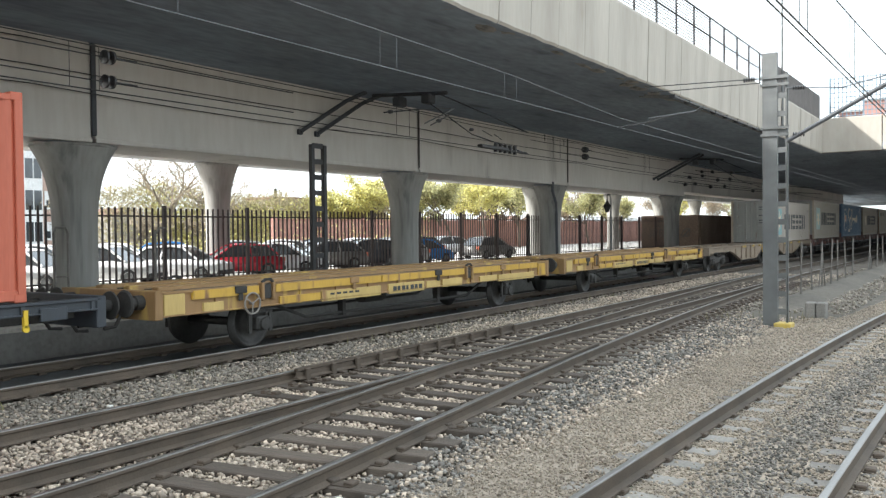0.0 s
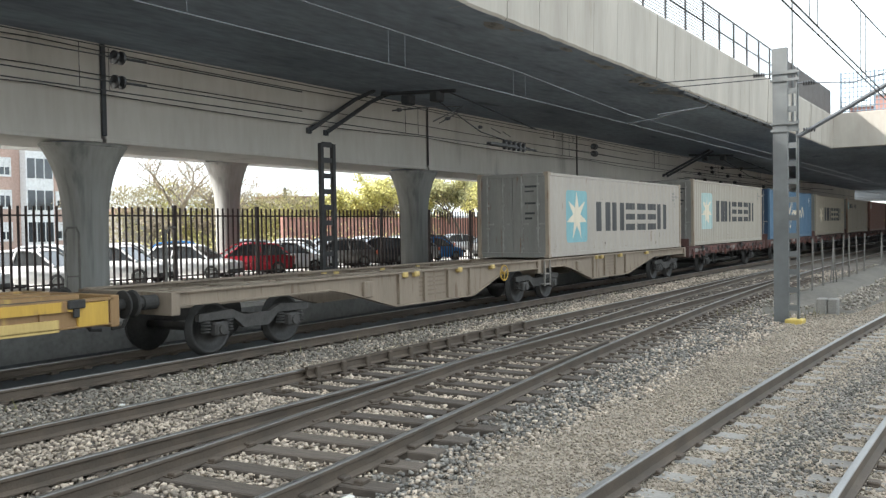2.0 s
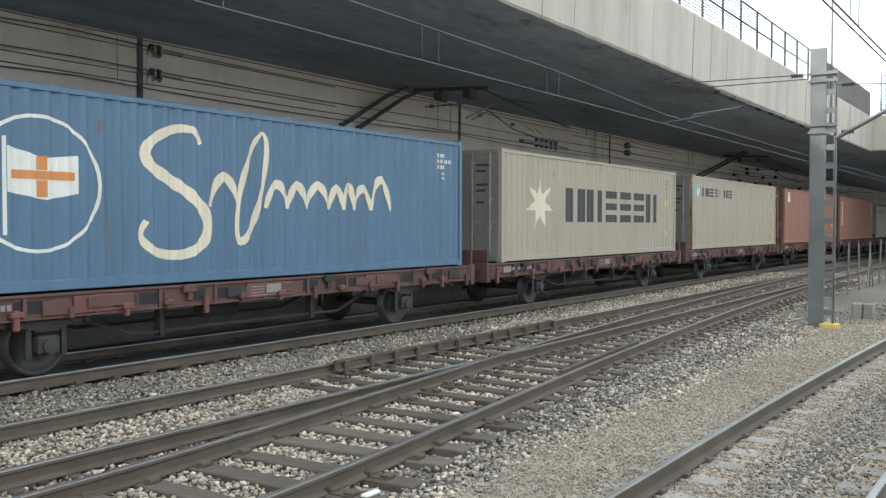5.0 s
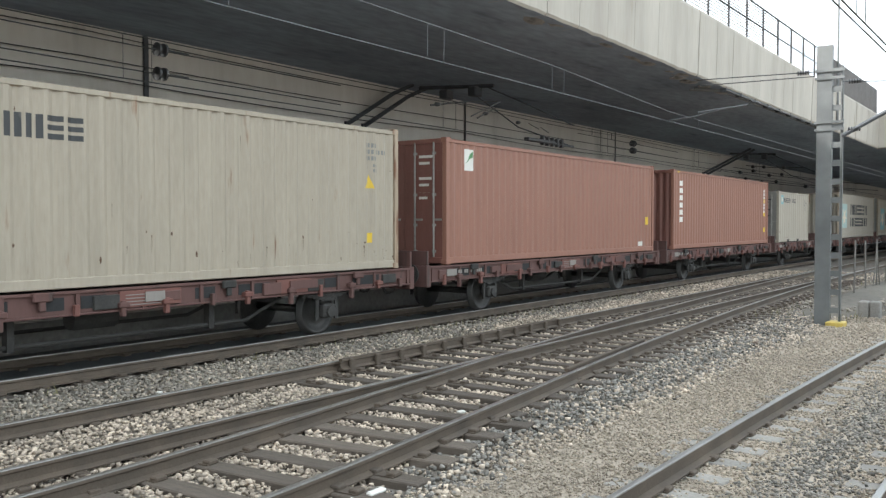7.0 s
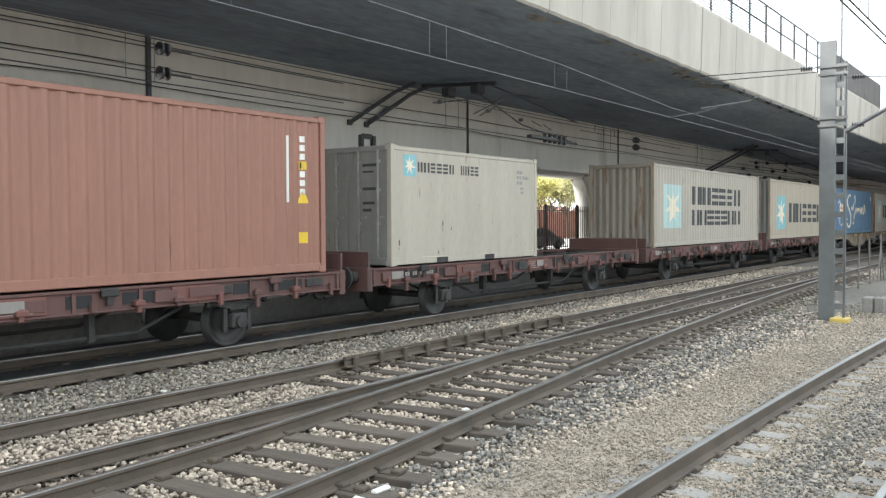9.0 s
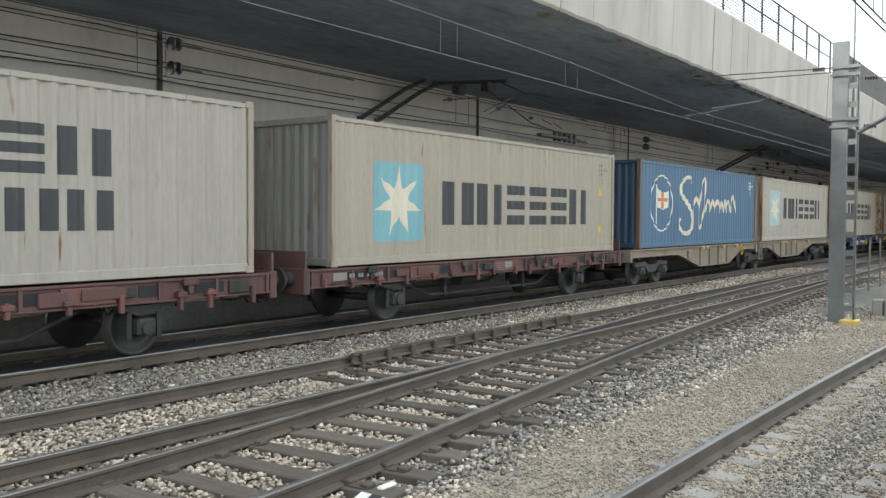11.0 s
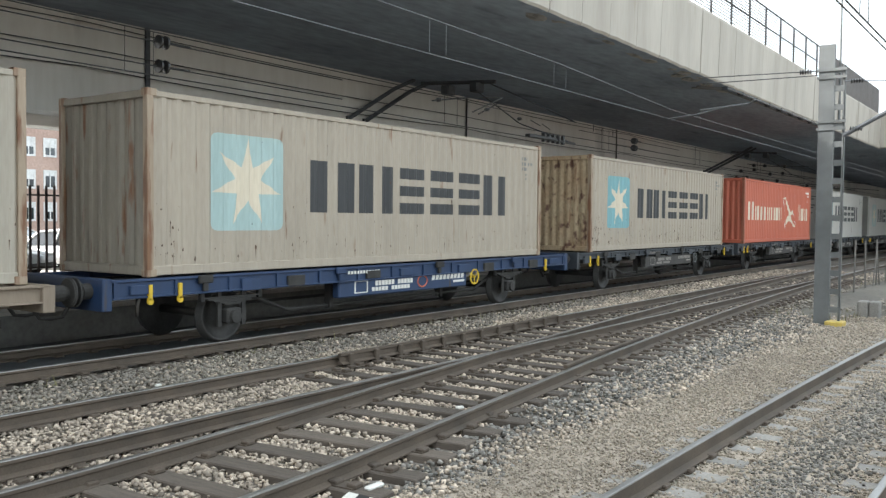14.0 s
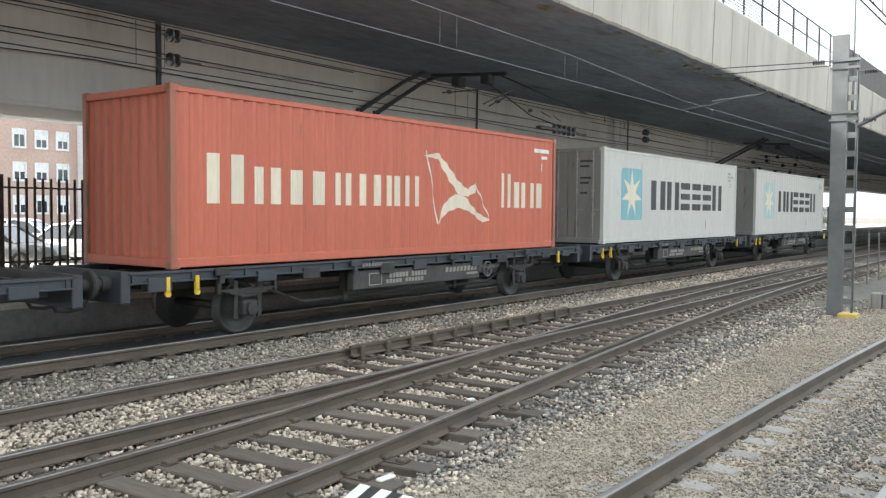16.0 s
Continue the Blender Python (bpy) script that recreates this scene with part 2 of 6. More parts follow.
def finish(bm, smooth=False):
    bmesh.ops.recalc_face_normals(bm, faces=bm.faces)
    me = bpy.data.meshes.new("mesh")
    bm.to_mesh(me)
    bm.free()
    if smooth:
        me.polygons.foreach_set("use_smooth", [True] * len(me.polygons))
    return me


def part(name, bm, mat, parent, label="", smooth=False, at=None):
    me = finish(bm, smooth) if isinstance(bm, bmesh.types.BMesh) else bm
    if not me.materials:
        me.materials.append(mat)
    ob = new(name, me)
    ob.parent = parent
    if at is not None:
        ob.location = at
    return tagged(ob, label)


def thing(name, at, label, category, group="", kind=""):
    ob = new(name)
    ob.location = at
    return tagged(ob, label, category, group, kind)


def solid(name, bm, mat, label, category="", group="", kind="", smooth=False):
    me = finish(bm, smooth)
    me.materials.append(mat)
    return tagged(new(name, me), label, category, group, kind)


def B():
    return bmesh.new()


# ---- ground and tracks ----
bm = B()
box(bm, -500, 500, -300, 700, -1.2, -0.24)
solid("ground", bm, M["ballast"], "grey-brown ballast and dirt ground reaching the horizon", kind="structure")
bm = B()
box(bm, -23.2, -15.2, -60, 200, -0.6, 0.42)
solid("pavement", bm, M["pale_dust"], "pale dusty raised concrete strip beside the track", kind="structure")
# thin facing that carries the painted shade below the pale strip
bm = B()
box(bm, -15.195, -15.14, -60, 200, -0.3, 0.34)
solid("platform_edge", bm, M["edge_shade"], "low concrete retaining edge behind the freight track, coloured dark as train shade", kind="structure")
bm = B()
box(bm, -75, -23.2, -60, 200, -0.6, 0.12)
solid("road", bm, M["asphalt"], "pale asphalt car park ground", kind="structure")
# dark strip: oily ballast with the train's shade painted in
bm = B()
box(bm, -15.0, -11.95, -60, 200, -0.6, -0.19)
solid("track_bed", bm, M["oily_shade"], "oil-stained ballast under the freight track, darkened further for the train's shade", kind="structure")

RAIL_LOW = [(-0.07, -0.17), (0.07, -0.17), (0.07, -0.155), (0.012, -0.13), (0.009, -0.055), (0.034, -0.04), (0.034, -0.012), (-0.034, -0.012), (-0.034, -0.04),
            (-0.009, -0.055), (-0.012, -0.13), (-0.07, -0.155)]
RAIL_TOP = [(-0.033, -0.012), (0.033, -0.012), (0.031, -0.003), (0.022, 0.0), (-0.022, 0.0), (-0.031, -0.003)]


def straight(x, y0, y1):
    return [(x, y0 + (y1 - y0) * i / 12) for i in range(13)]


def e_line(y):
    """The outer rail of the turnout, which bends towards the straight track."""
    ks = ((-12, -4.5), (0, -4.85), (4.7, -5.03), (6, -5.13), (7.1, -5.28), (8.3, -5.41), (9.5, -5.53), (10.9, -5.69), (12.3, -5.85), (14.8, -6.09), (21.5, -6.60), (28, -6.95),
          (36, -7.28), (44, -7.42))
    for (a, u), (b, v) in zip(ks, ks[1:]):
        if y <= b:
            return u + (v - u) * (y - a) / (b - a)
    return ks[-1][1]


def near_x(y):
    """The middle of the near track, which bends gently away."""
    return -2.0 + 0.0016 * max(0.0, min(y, 40) - 5) ** 2 + 0.112 * max(0.0, y - 40)


def smooth_path(f, y0, y1, n=60):
    ys = [y0 + (y1 - y0) * i / n for i in range(n + 1)]
    return [(sum(f(y + d) for d in (-1.2, -0.6, 0, 0.6, 1.2)) / 5, y) for y in ys]


def rail(path, parent, worn=True):
    bm = B()
    sweep(bm, RAIL_LOW, path)
    r = part("rail", bm, M["rail"], parent)
    bm = B()
    sweep(bm, RAIL_TOP, path)
    part("rail_head", bm, M["railtop"] if worn else M["rail"], r, "worn shiny running surface" if worn else "")


GAUGE = 1.64
freight_track = thing("railway_track", (0, 0, 0), "railway track with rusty rails under the freight train", "railway track", "tracks", "structure")
turnout_track = thing("railway_track", (0, 0, 0), "straight track of the turnout with dark wooden sleepers", "railway track", "tracks", "structure")
branch_track = thing("railway_track", (0, 0, 0), "curved turnout track with dark wooden sleepers", "railway track", "tracks", "structure")
near_track = thing("railway_track", (0, 0, 0), "gently curved track with shiny rails on pale concrete block sleepers", "railway track", "tracks", "structure")
TRAIN_X = -12.56
XB, XC = -9.15, -7.45
rail(straight(TRAIN_X + 0.87, -40, 160), freight_track)
rail(straight(TRAIN_X - 0.87, -40, 160), freight_track)
rail(straight(XB, -40, 120), turnout_track)
rail(straight(XC, -40, 43.6), turnout_track)
rail(smooth_path(e_line, -8, 43.6), branch_track)
rail(smooth_path(lambda y: e_line(y) - GAUGE, -8, 43.6), branch_track)
rail(straight(-7.42, 43.8, 120), branch_track)
rail([(near_x(y) - 0.84, y) for y in range(-40, 162, 2)], near_track)
rail([(near_x(y) + 0.84, y) for y in range(-40, 162, 2)], near_track)
# raised check rail with its chairs
check_rail = thing("check_rail", (0, 0, 0), "raised rusty check rail on cast chairs beside the turnout rail", "check rail")
bm = B()
sweep(bm, [(a, u + 0.045) for a, u in RAIL_LOW[:6] + [(0.034, 0.0), (-0.034, 0.0)] + RAIL_LOW[8:]], straight(XB + 0.13, 9.85, 16.9))
part("rail", bm, M["rail"], check_rail)
bm = B()
box(bm, 0.03, 0.09, -0.05, 0.05, -0.19, 0.035, 0.012)
box(bm, -0.02, 0.14, -0.09, 0.09, -0.2, -0.15, 0.01)
chair_mesh = finish(bm)
for i in range(12):
    part("chair", chair_mesh, M["rail"], check_rail, at=(XB + 0.13, 10.05 + i * 0.62, 0))


guard_rail = thing("check_rail", (0, 0, 0), "short dark check rail beside the outer turnout rail", "check rail")
bm = B()
sweep(bm, [(a, u + 0.01) for a, u in RAIL_LOW[:6] + [(0.034, 0.0), (-0.034, 0.0)] + RAIL_LOW[8:]], [(e_line(y) - 0.14, y) for y in (11.3, 12, 13, 14, 15.0)])
part("rail", bm, M["rail"], guard_rail)


def sleeper_mesh(length, w, h, mat, chairs):
    bm = B()
    box(bm, -length / 2, length / 2, -w / 2, w / 2, -h, 0, 0.012)
    me = finish(bm)
    me.materials.append(mat)
    bm = B()
    for x in chairs:
        for s in (-1, 1):
            box(bm, x + s * 0.10 - 0.05, x + s * 0.10 + 0.05, -0.06, 0.06, 0.0, 0.045, 0.01)
        box(bm, x - 0.14, x + 0.14, -0.075, 0.075, 0.0, 0.012)
    ch = finish(bm)
    ch.materials.append(M["rail"])
    return me, ch


wood = [sleeper_mesh(L, 0.25, 0.14, M["wood"], ch) for L, ch in ((2.6, (-0.87, 0.87)), (3.9, (-1.5, 0.24, 1.5)))]
conc = sleeper_mesh(0.9, 0.25, 0.14, M["sleeper_c"], (0.0,))


def sleeper(kind, x, y, turn, parent, dz=0.0):
    ob = part("sleeper", kind[0], None, parent, at=(x, y, -0.172 + dz))
    ob.rotation_euler[2] = radians(turn)
    part("fastening", kind[1], None, ob)


rng = random.Random(5)
for i in range(75):
    y = -6 + i * 0.6
    j = rng.uniform(-0.03, 0.03)
    # branch: the sleepers follow its curve until the tracks meet
    if y < 9.0:
        slope = math.degrees(math.atan((e_line(y + 0.5) - e_line(y - 0.5))))
        sleeper(wood[0], e_line(y) - GAUGE / 2 + rng.uniform(-0.1, 0.1), y + j, -slope + rng.uniform(-1, 1), branch_track, rng.uniform(0.0, 0.014))
        sleeper(wood[0], (XB + XC) / 2, y + 0.3 + j, rng.uniform(-1, 1), turnout_track, -0.035 + rng.uniform(-0.012, 0.004))
    else:
        sleeper(wood[1], (XB + e_line(y)) / 2 + 0.1, y + j, rng.uniform(-2, 1), turnout_track, rng.uniform(0.0, 0.014))
for i in range(80):
    # twin-block sleepers: one concrete block under each rail
    y = -6 + i * 0.6
    for side in (-1, 1):
        sleeper(conc, near_x(y) + side * 0.88, y, -math.degrees(math.atan(0.0032 * max(0.0, min(y, 40) - 5))) + rng.uniform(-0.8, 0.8), near_track, rng.uniform(-0.026, -0.012))
for i in range(70):
    sleeper(wood[0], TRAIN_X, -4 + i * 0.62, rng.uniform(-0.5, 0.5), freight_track, -0.02)


def stones(name, areas, label, seed, mat="stone", keep=None):
    """Loose angular stones: many small uneven lumps in one mesh."""
    g = np.random.default_rng(seed)
    v0 = np.array([(x, y, z) for x in (-1, 1) for y in (-1, 1) for z in (-1, 1)]) * 0.68
    f0 = np.array([(0, 1, 3), (0, 3, 2), (4, 6, 7), (4, 7, 5), (0, 4, 5), (0, 5, 1), (2, 3, 7), (2, 7, 6), (0, 2, 6), (0, 6, 4), (1, 5, 7), (1, 7, 3)])
    vs, fs, base = [], [], 0
    for x0, x1, y0, y1, count, size, z in areas:
        c = np.c_[g.uniform(x0, x1, count), g.uniform(y0, y1, count), z + g.uniform(-0.03, 0.018, count)]
        if keep:
            c = c[[keep(*p) for p in c[:, :2]]]
        n = len(c)
        s = size * 0.95 * g.uniform(0.45, 1.4, (n, 1, 1)) * g.uniform(0.7, 1.25, (n, 1, 3)) * np.array([1, 1, 0.75])
        a = g.uniform(0, 2 * np.pi, n)
        p = v0[None] * g.uniform(0.45, 1.35, (n, 8, 3))
        b = g.uniform(0, 2 * np.pi, n)
        p = np.stack([p[..., 0], p[..., 1] * np.cos(b)[:, None] - p[..., 2] * np.sin(b)[:, None], p[..., 1] * np.sin(b)[:, None] + p[..., 2] * np.cos(b)[:, None]], -1) * s
        q = np.stack([p[..., 0] * np.cos(a)[:, None] - p[..., 1] * np.sin(a)[:, None], p[..., 0] * np.sin(a)[:, None] + p[..., 1] * np.cos(a)[:, None], p[..., 2]], -1)
        vs.append((q + c[:, None]).reshape(-1, 3))
        fs.append((f0[None] + 8 * np.arange(n)[:, None, None]).reshape(-1, 3) + base)
        base += 8 * n
    v, f = np.concatenate(vs), np.concatenate(fs)
    me = bpy.data.meshes.new("stones")
    me.vertices.add(len(v))
    me.vertices.foreach_set("co", v.ravel())
    me.loops.add(f.size)
    me.loops.foreach_set("vertex_index", f.ravel().astype(np.int32))
    me.polygons.add(len(f))
    me.polygons.foreach_set("loop_start", np.arange(0, f.size, 3, dtype=np.int32))
    me.update()
    me.validate()
    me.materials.append(M[mat])
    return tagged(new(name, me), label, "ballast", kind="stuff")


def oily_zone(x, y):
    """Between the outer turnout rail and the clean gravel the stones are dark."""
    return e_line(y) + 0.15 < x < -4.4 + 0.4 * noise.noise((y * 0.7, 3, 0)) + 0.25 * math.sin(x * 77.7 + y * 191.3)


def on_sleeper(x, y):
    """The branch sleepers lie almost clear of stones."""
    lo = e_line(y) - 1.75 if y < 9 else XB + 0.1
    k = (y + 6.0) % 0.6
    return lo < x < e_line(y) + 0.5 and (k < 0.145 or k > 0.455) and math.sin(x * 61.3 + y * 117.1) < (0.9 if x > e_line(y) else 0.3)


def oily_middle(x, y):
    """A band of oil-darkened gravel between the near rails."""
    d = abs(x - near_x(y) - 0.12 - 0.1 * noise.noise((y * 0.8, 8, 0)))
    return d < 0.5 and math.sin(x * 77.7 + y * 191.3) > -1.3 + 4.0 * d


def on_block(x, y):
    """The tops of the concrete blocks lie almost clear of gravel."""
    k = (y + 6.0) % 0.6
    return (k < 0.12 or k > 0.48) and 0.42 < abs(x - near_x(y)) < 0.9 and math.sin(x * 61.3 + y * 117.1) < 0.75


def dusty_zone(x, y):
    """Beside the freight track the stones sink into brown dust."""
    return x < -9.75 - 0.055 * (y - 4) + 0.5 * noise.noise((y * 0.6, x, 7))


NEAR = [(-11.5, -1.0, -5.0, 1.0, 9000, 0.034, -0.205), (-11.5, -1.0, 1.0, 7.0, 38000, 0.027, -0.205), (-11.5, -1.0, 7.0, 14.0, 40000, 0.028, -0.205), (-11.5, -1.0, 14.0, 26.0, 38000, 0.032, -0.205),
        (-11.5, -3.4, 26.0, 45.0, 16000, 0.042, -0.205)]
stones("ballast_stones", NEAR, "loose pale grey and tan angular ballast stones", 3, "stone",
       lambda x, y: x < -4.2 and not on_sleeper(x, y) and (not dusty_zone(x, y) or math.sin(x * 37.1 + y * 83.9) > 0.8) and (not oily_zone(x, y) or math.sin(x * 91.7 + y * 57.3) > 0.6 - 0.05 * max(0, y - 6)))
stones("oily_stones", NEAR, "dark oil-stained ballast stones beside the turnout", 4, "stone_dark", lambda x, y: oily_zone(x, y) and not on_sleeper(x, y) and not on_block(x, y) and math.sin(x * 43.7 + y * 67.9) > -0.9 + max(0, y - 8) * 0.04)
stones("dusty_stones", NEAR, "dust-covered brown stones beside the freight track", 6, "stone_dust", lambda x, y: dusty_zone(x, y) and math.sin(x * 53.3 + y * 31.7) > -0.3)
stones("fine_gravel", [(-5.2, -0.4, -4.0, 1.0, 9000, 0.02, -0.198), (-5.2, -0.4, 1.0, 8.0, 56000, 0.0135, -0.198), (-5.2, -0.4, 8.0, 16.0, 48000, 0.017, -0.198), (-5.2, 0.6, 16.0, 30.0, 36000, 0.024, -0.20), (-5.2, 2.5, 30.0, 60.0, 22000, 0.04, -0.20)],
       "fine tan gravel beside the near track", 5, "gravel", lambda x, y: not oily_zone(x, y) and x > (-4.6 if y < 24 else near_x(y) - 1.9) and not on_block(x, y) and not oily_middle(x, y))
stones("dark_gravel", [(-2.8, -0.9, -4.0, 1.0, 4000, 0.022, -0.198), (-2.8, -0.9, 1.0, 8.0, 22000, 0.016, -0.198), (-2.8, -0.7, 8.0, 16.0, 19000, 0.019, -0.198), (-2.8, -0.2, 16.0, 30.0, 12000, 0.026, -0.20)],
       "oil-darkened gravel in the middle of the near track", 8, "stone_dark", lambda x, y: oily_middle(x, y) and not on_block(x, y))
# uneven dirt bank with rubble behind the mast
bm = B()
rows = [[bm.verts.new((x, y, -0.235 + 0.34 * math.exp(-((x + 4.9) / 0.75) ** 2) * min(1.0, (y - 22) / 5) + 0.05 * noise.noise((x * 1.5, y * 1.2, 5)))) for x in [-6.4 + 0.3 * k for k in range(16)]] for y in [22 + 0.5 * k for k in range(100)]]
for p, q in zip(rows, rows[1:]):
    for k in range(15):
        bm.faces.new((p[k], p[k + 1], q[k + 1], q[k]))
solid("embankment", bm, M["dirt"], "low dry dirt bank between the tracks", kind="structure", smooth=True)
stones("rubble", [(-6.0, -3.2, 24.0, 50.0, 3000, 0.05, -0.1)], "loose rubble and clods on the dirt bank", 12, "stone_dust", lambda x, y: x < near_x(y) - 1.5)

# the fine gravel's own bed beside and under the near track
bm = B()
rows = [[bm.verts.new((x + (0.3 * noise.noise((y * 0.5, 2, 0)) if x < -4 else 0), y, -0.211 + 0.008 * noise.noise((x * 2, y * 2, 3)))) for x in (-4.35 if y < 23 else near_x(y) - 1.75, -3.6 if y < 23 else near_x(y) - 1.5, -2.0 if y < 23 else near_x(y), -0.9 if y < 23 else near_x(y) + 0.9, -0.3 + 0.09 * max(0, y - 8))] for y in range(-8, 64)]
for p, q in zip(rows, rows[1:]):
    for k in range(4):
        bm.faces.new((p[k], p[k + 1], q[k + 1], q[k]))
solid("gravel_bed", bm, M["gravel"], "pale tan gravel bed of the near track", kind="structure")

# ---- viaduct ----
XG, XE, ZS = -19.5, -10.0, 7.02     # girder face, edge beam face, soffit
ZG = 4.53                           # girder's underside
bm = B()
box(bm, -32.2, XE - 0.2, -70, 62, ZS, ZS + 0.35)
# far deck widened unseen to x = 60 to keep the far train shaded
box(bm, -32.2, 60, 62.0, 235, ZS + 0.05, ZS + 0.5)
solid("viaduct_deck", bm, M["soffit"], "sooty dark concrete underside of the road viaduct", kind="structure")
viaduct = thing("viaduct", (0, 0, 0), "grey concrete road viaduct over the tracks with girders on flared piers", "viaduct", kind="structure")
JOINTS = [-32, -9.0, 13.85, 28.65, 42.9, 63.6]
for a, b in zip(JOINTS, JOINTS[1:]):
    bm = B()
    box(bm, XG - 2.9, XG, a + 0.05, b - 0.05, ZG, ZS + 0.02, 0.03)
    box(bm, XG - 0.22, XG + 0.04, a + 0.05, b - 0.05, ZG - 0.05, ZG + 0.06, 0.015)
    part("girder", bm, M["concrete"], viaduct)
bm = B()
box(bm, XG - 2.6, XG - 1.0, 63.7, 150, ZG + 0.4, ZS + 0.3, 0.03)
part("girder", bm, M["concrete"], viaduct)
bm = B()
box(bm, -32.2, -30.2, -70, 150, 5.45, ZS + 0.02, 0.03)
part("girder", bm, M["pier"], viaduct, "far girder in the darker pier concrete")


def pier(x, y, top, r=0.52, wide=1.12):
    bm = B()
    n = 32
    rings = []
    for u in [0, 0.25, 0.4, 0.52, 0.60, 0.67, 0.73, 0.78, 0.83, 0.88, 0.92, 0.955, 0.97, 1.0]:
        z = 0.2 + (top - 0.2) * u
        k = max(0.0, (u - 0.40) / 0.60) ** 3.1
        ry, rx = r + (wide - r) * k, r + (0.85 - r) * k
        ring = []
        for i in range(n):
            a = 2 * math.pi * i / n
            ring.append(bm.verts.new((math.copysign(abs(math.cos(a)) ** 0.8, math.cos(a)) * rx, math.copysign(abs(math.sin(a)) ** 0.8, math.sin(a)) * ry, z)))
        rings.append(ring)
    for a, b in zip(rings, rings[1:]):
        for k in range(n):
            bm.faces.new((a[k], a[(k + 1) % n], b[(k + 1) % n], b[k]))
    bm.faces.new(rings[-1])
    p = part("pier", bm, M["pier"], viaduct, "round concrete pier flaring to a wide head", smooth=True, at=(x, y, 0))
    bm = B()
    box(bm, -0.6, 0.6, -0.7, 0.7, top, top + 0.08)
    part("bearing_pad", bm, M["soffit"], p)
    bm = B()
    lathe(bm, (0, 0, 0), (0, 0, 1), [(wide + 0.01, top - 0.07), (wide + 0.03, top - 0.05), (wide + 0.03, top + 0.004), (0.3, top + 0.006)], 32)
    for v in bm.verts:
        v.co.x *= 0.87 / wide
    part("head_rim", bm, M["pier"], p)


for y in (-9.4, 13.78, 28.7, 42.3, 62.9):
    pier(XG - 0.75, y, ZG - 0.08)
for y in (28.8, 43.7, 62.1, 79.1, 92.5, 106.0):
    pier(-31.2, y, 5.4, 0.52, 1.08)

def edge_x(y):
    """The face of the edge beam, which runs a little askew to the tracks."""
    return XE + 0.16 + 0.0012 * y


# edge beam in lengths, with drip stains and a broken lower lip
edge = [-70, -40, -10]
while edge[-1] < 60.5:
    edge.append(edge[-1] + 1.75 + 0.35 * noise.noise((edge[-1], 5, 0)))
edge[-1] = 61.9
for a, b in zip(edge, edge[1:]):
    bm = B()
    n = 4
    rows = []
    lean = 0.06 * noise.noise((a, 9, 0))
    for i in range(n + 1):
        y = a + 0.014 + (b - a - 0.028) * i / n
        e = edge_x(y) + lean
        z0 = ZS - 0.05 + noise.noise((y * 1.7, 1.0, 0)) * 0.05
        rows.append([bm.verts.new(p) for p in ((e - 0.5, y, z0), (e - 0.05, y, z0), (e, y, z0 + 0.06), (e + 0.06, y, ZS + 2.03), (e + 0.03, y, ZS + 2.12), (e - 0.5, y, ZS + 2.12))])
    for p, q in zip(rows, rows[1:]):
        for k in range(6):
            # the bottom face takes the dark soffit colour as painted shade
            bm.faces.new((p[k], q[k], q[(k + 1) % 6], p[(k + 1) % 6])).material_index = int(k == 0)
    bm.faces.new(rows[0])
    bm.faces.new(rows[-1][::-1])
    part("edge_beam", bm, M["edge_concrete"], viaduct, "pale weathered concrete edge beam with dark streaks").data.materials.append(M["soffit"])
# broken concrete and bent scraps left hanging along the lip
g = random.Random(14)
for k in range(15):
    y = g.choice((g.uniform(17.5, 24.0), g.uniform(24, 34)))
    bm = B()
    bmesh.ops.create_icosphere(bm, subdivisions=2, radius=1.0)
    sx, sy, sz = g.uniform(0.12, 0.28), g.uniform(0.25, 0.8), g.uniform(0.03, 0.06)
    for v in bm.verts:
        j = 1 + 0.35 * noise.noise(v.co * 1.7 + Vector((k, 0, 0)))
        v.co = Vector((v.co.x * sx * j, v.co.y * sy * j, v.co.z * sz * j))
    part("broken_lump", bm, M["pier"], viaduct, "broken concrete lump under the edge", at=(edge_x(y) - g.uniform(0.25, 0.75), y, ZS - 0.03))
# the outer lengths follow the added, unseen width of the far deck
for x0, x1 in ((-9.95, -6.2), (-6.15, -2.4), (-2.35, 1.4), (1.45, 8), (8.05, 22), (22.05, 60)):
    bm = B()
    box(bm, x0, x1, 61.95, 62.5, ZS + 0.0, ZS + 2.25, 0.03)
    part("edge_beam", bm, M["edge_concrete"], viaduct)

conduit = thing("conduit", (0, 0, 0), "grey conduit pipes clipped below the bridge edge", "pipe")
for dx, dz in ((0.02, -0.10), (-0.16, -0.13)):
    bm = B()
    tube(bm, [(edge_x(31) - 0.9 + dx, 30.2, ZS + dz), (edge_x(31) - 0.1 + dx, 31.2, ZS + dz), (edge_x(46) - 0.05 + dx, 46.5, ZS + dz)], 0.035, 6)
    part("pipe", bm, M["steel"], conduit)
for k in range(9):
    bm = B()
    y = 31.0 + k * 1.8
    box(bm, edge_x(y) - 0.26, edge_x(y) - 0.02, y - 0.03, y + 0.03, ZS - 0.17, ZS - 0.02, 0.01)
    part("clip", bm, M["bracket"], conduit)

# railing on the edge
railing = thing("railing", (0, 0, 0), "dark steel bridge railing with thin horizontal bars", "railing", kind="structure")
zr = ZS + 2.12
y = -8.0
bm = B()
box(bm, -0.035, 0.035, -0.028, 0.028, -0.02, 1.64, 0.006)
post_mesh = finish(bm)
while y < 45.5:
    part("post", post_mesh, M["dark_steel"], railing, at=(edge_x(y) - 0.15, y, zr))
    y += 2.2
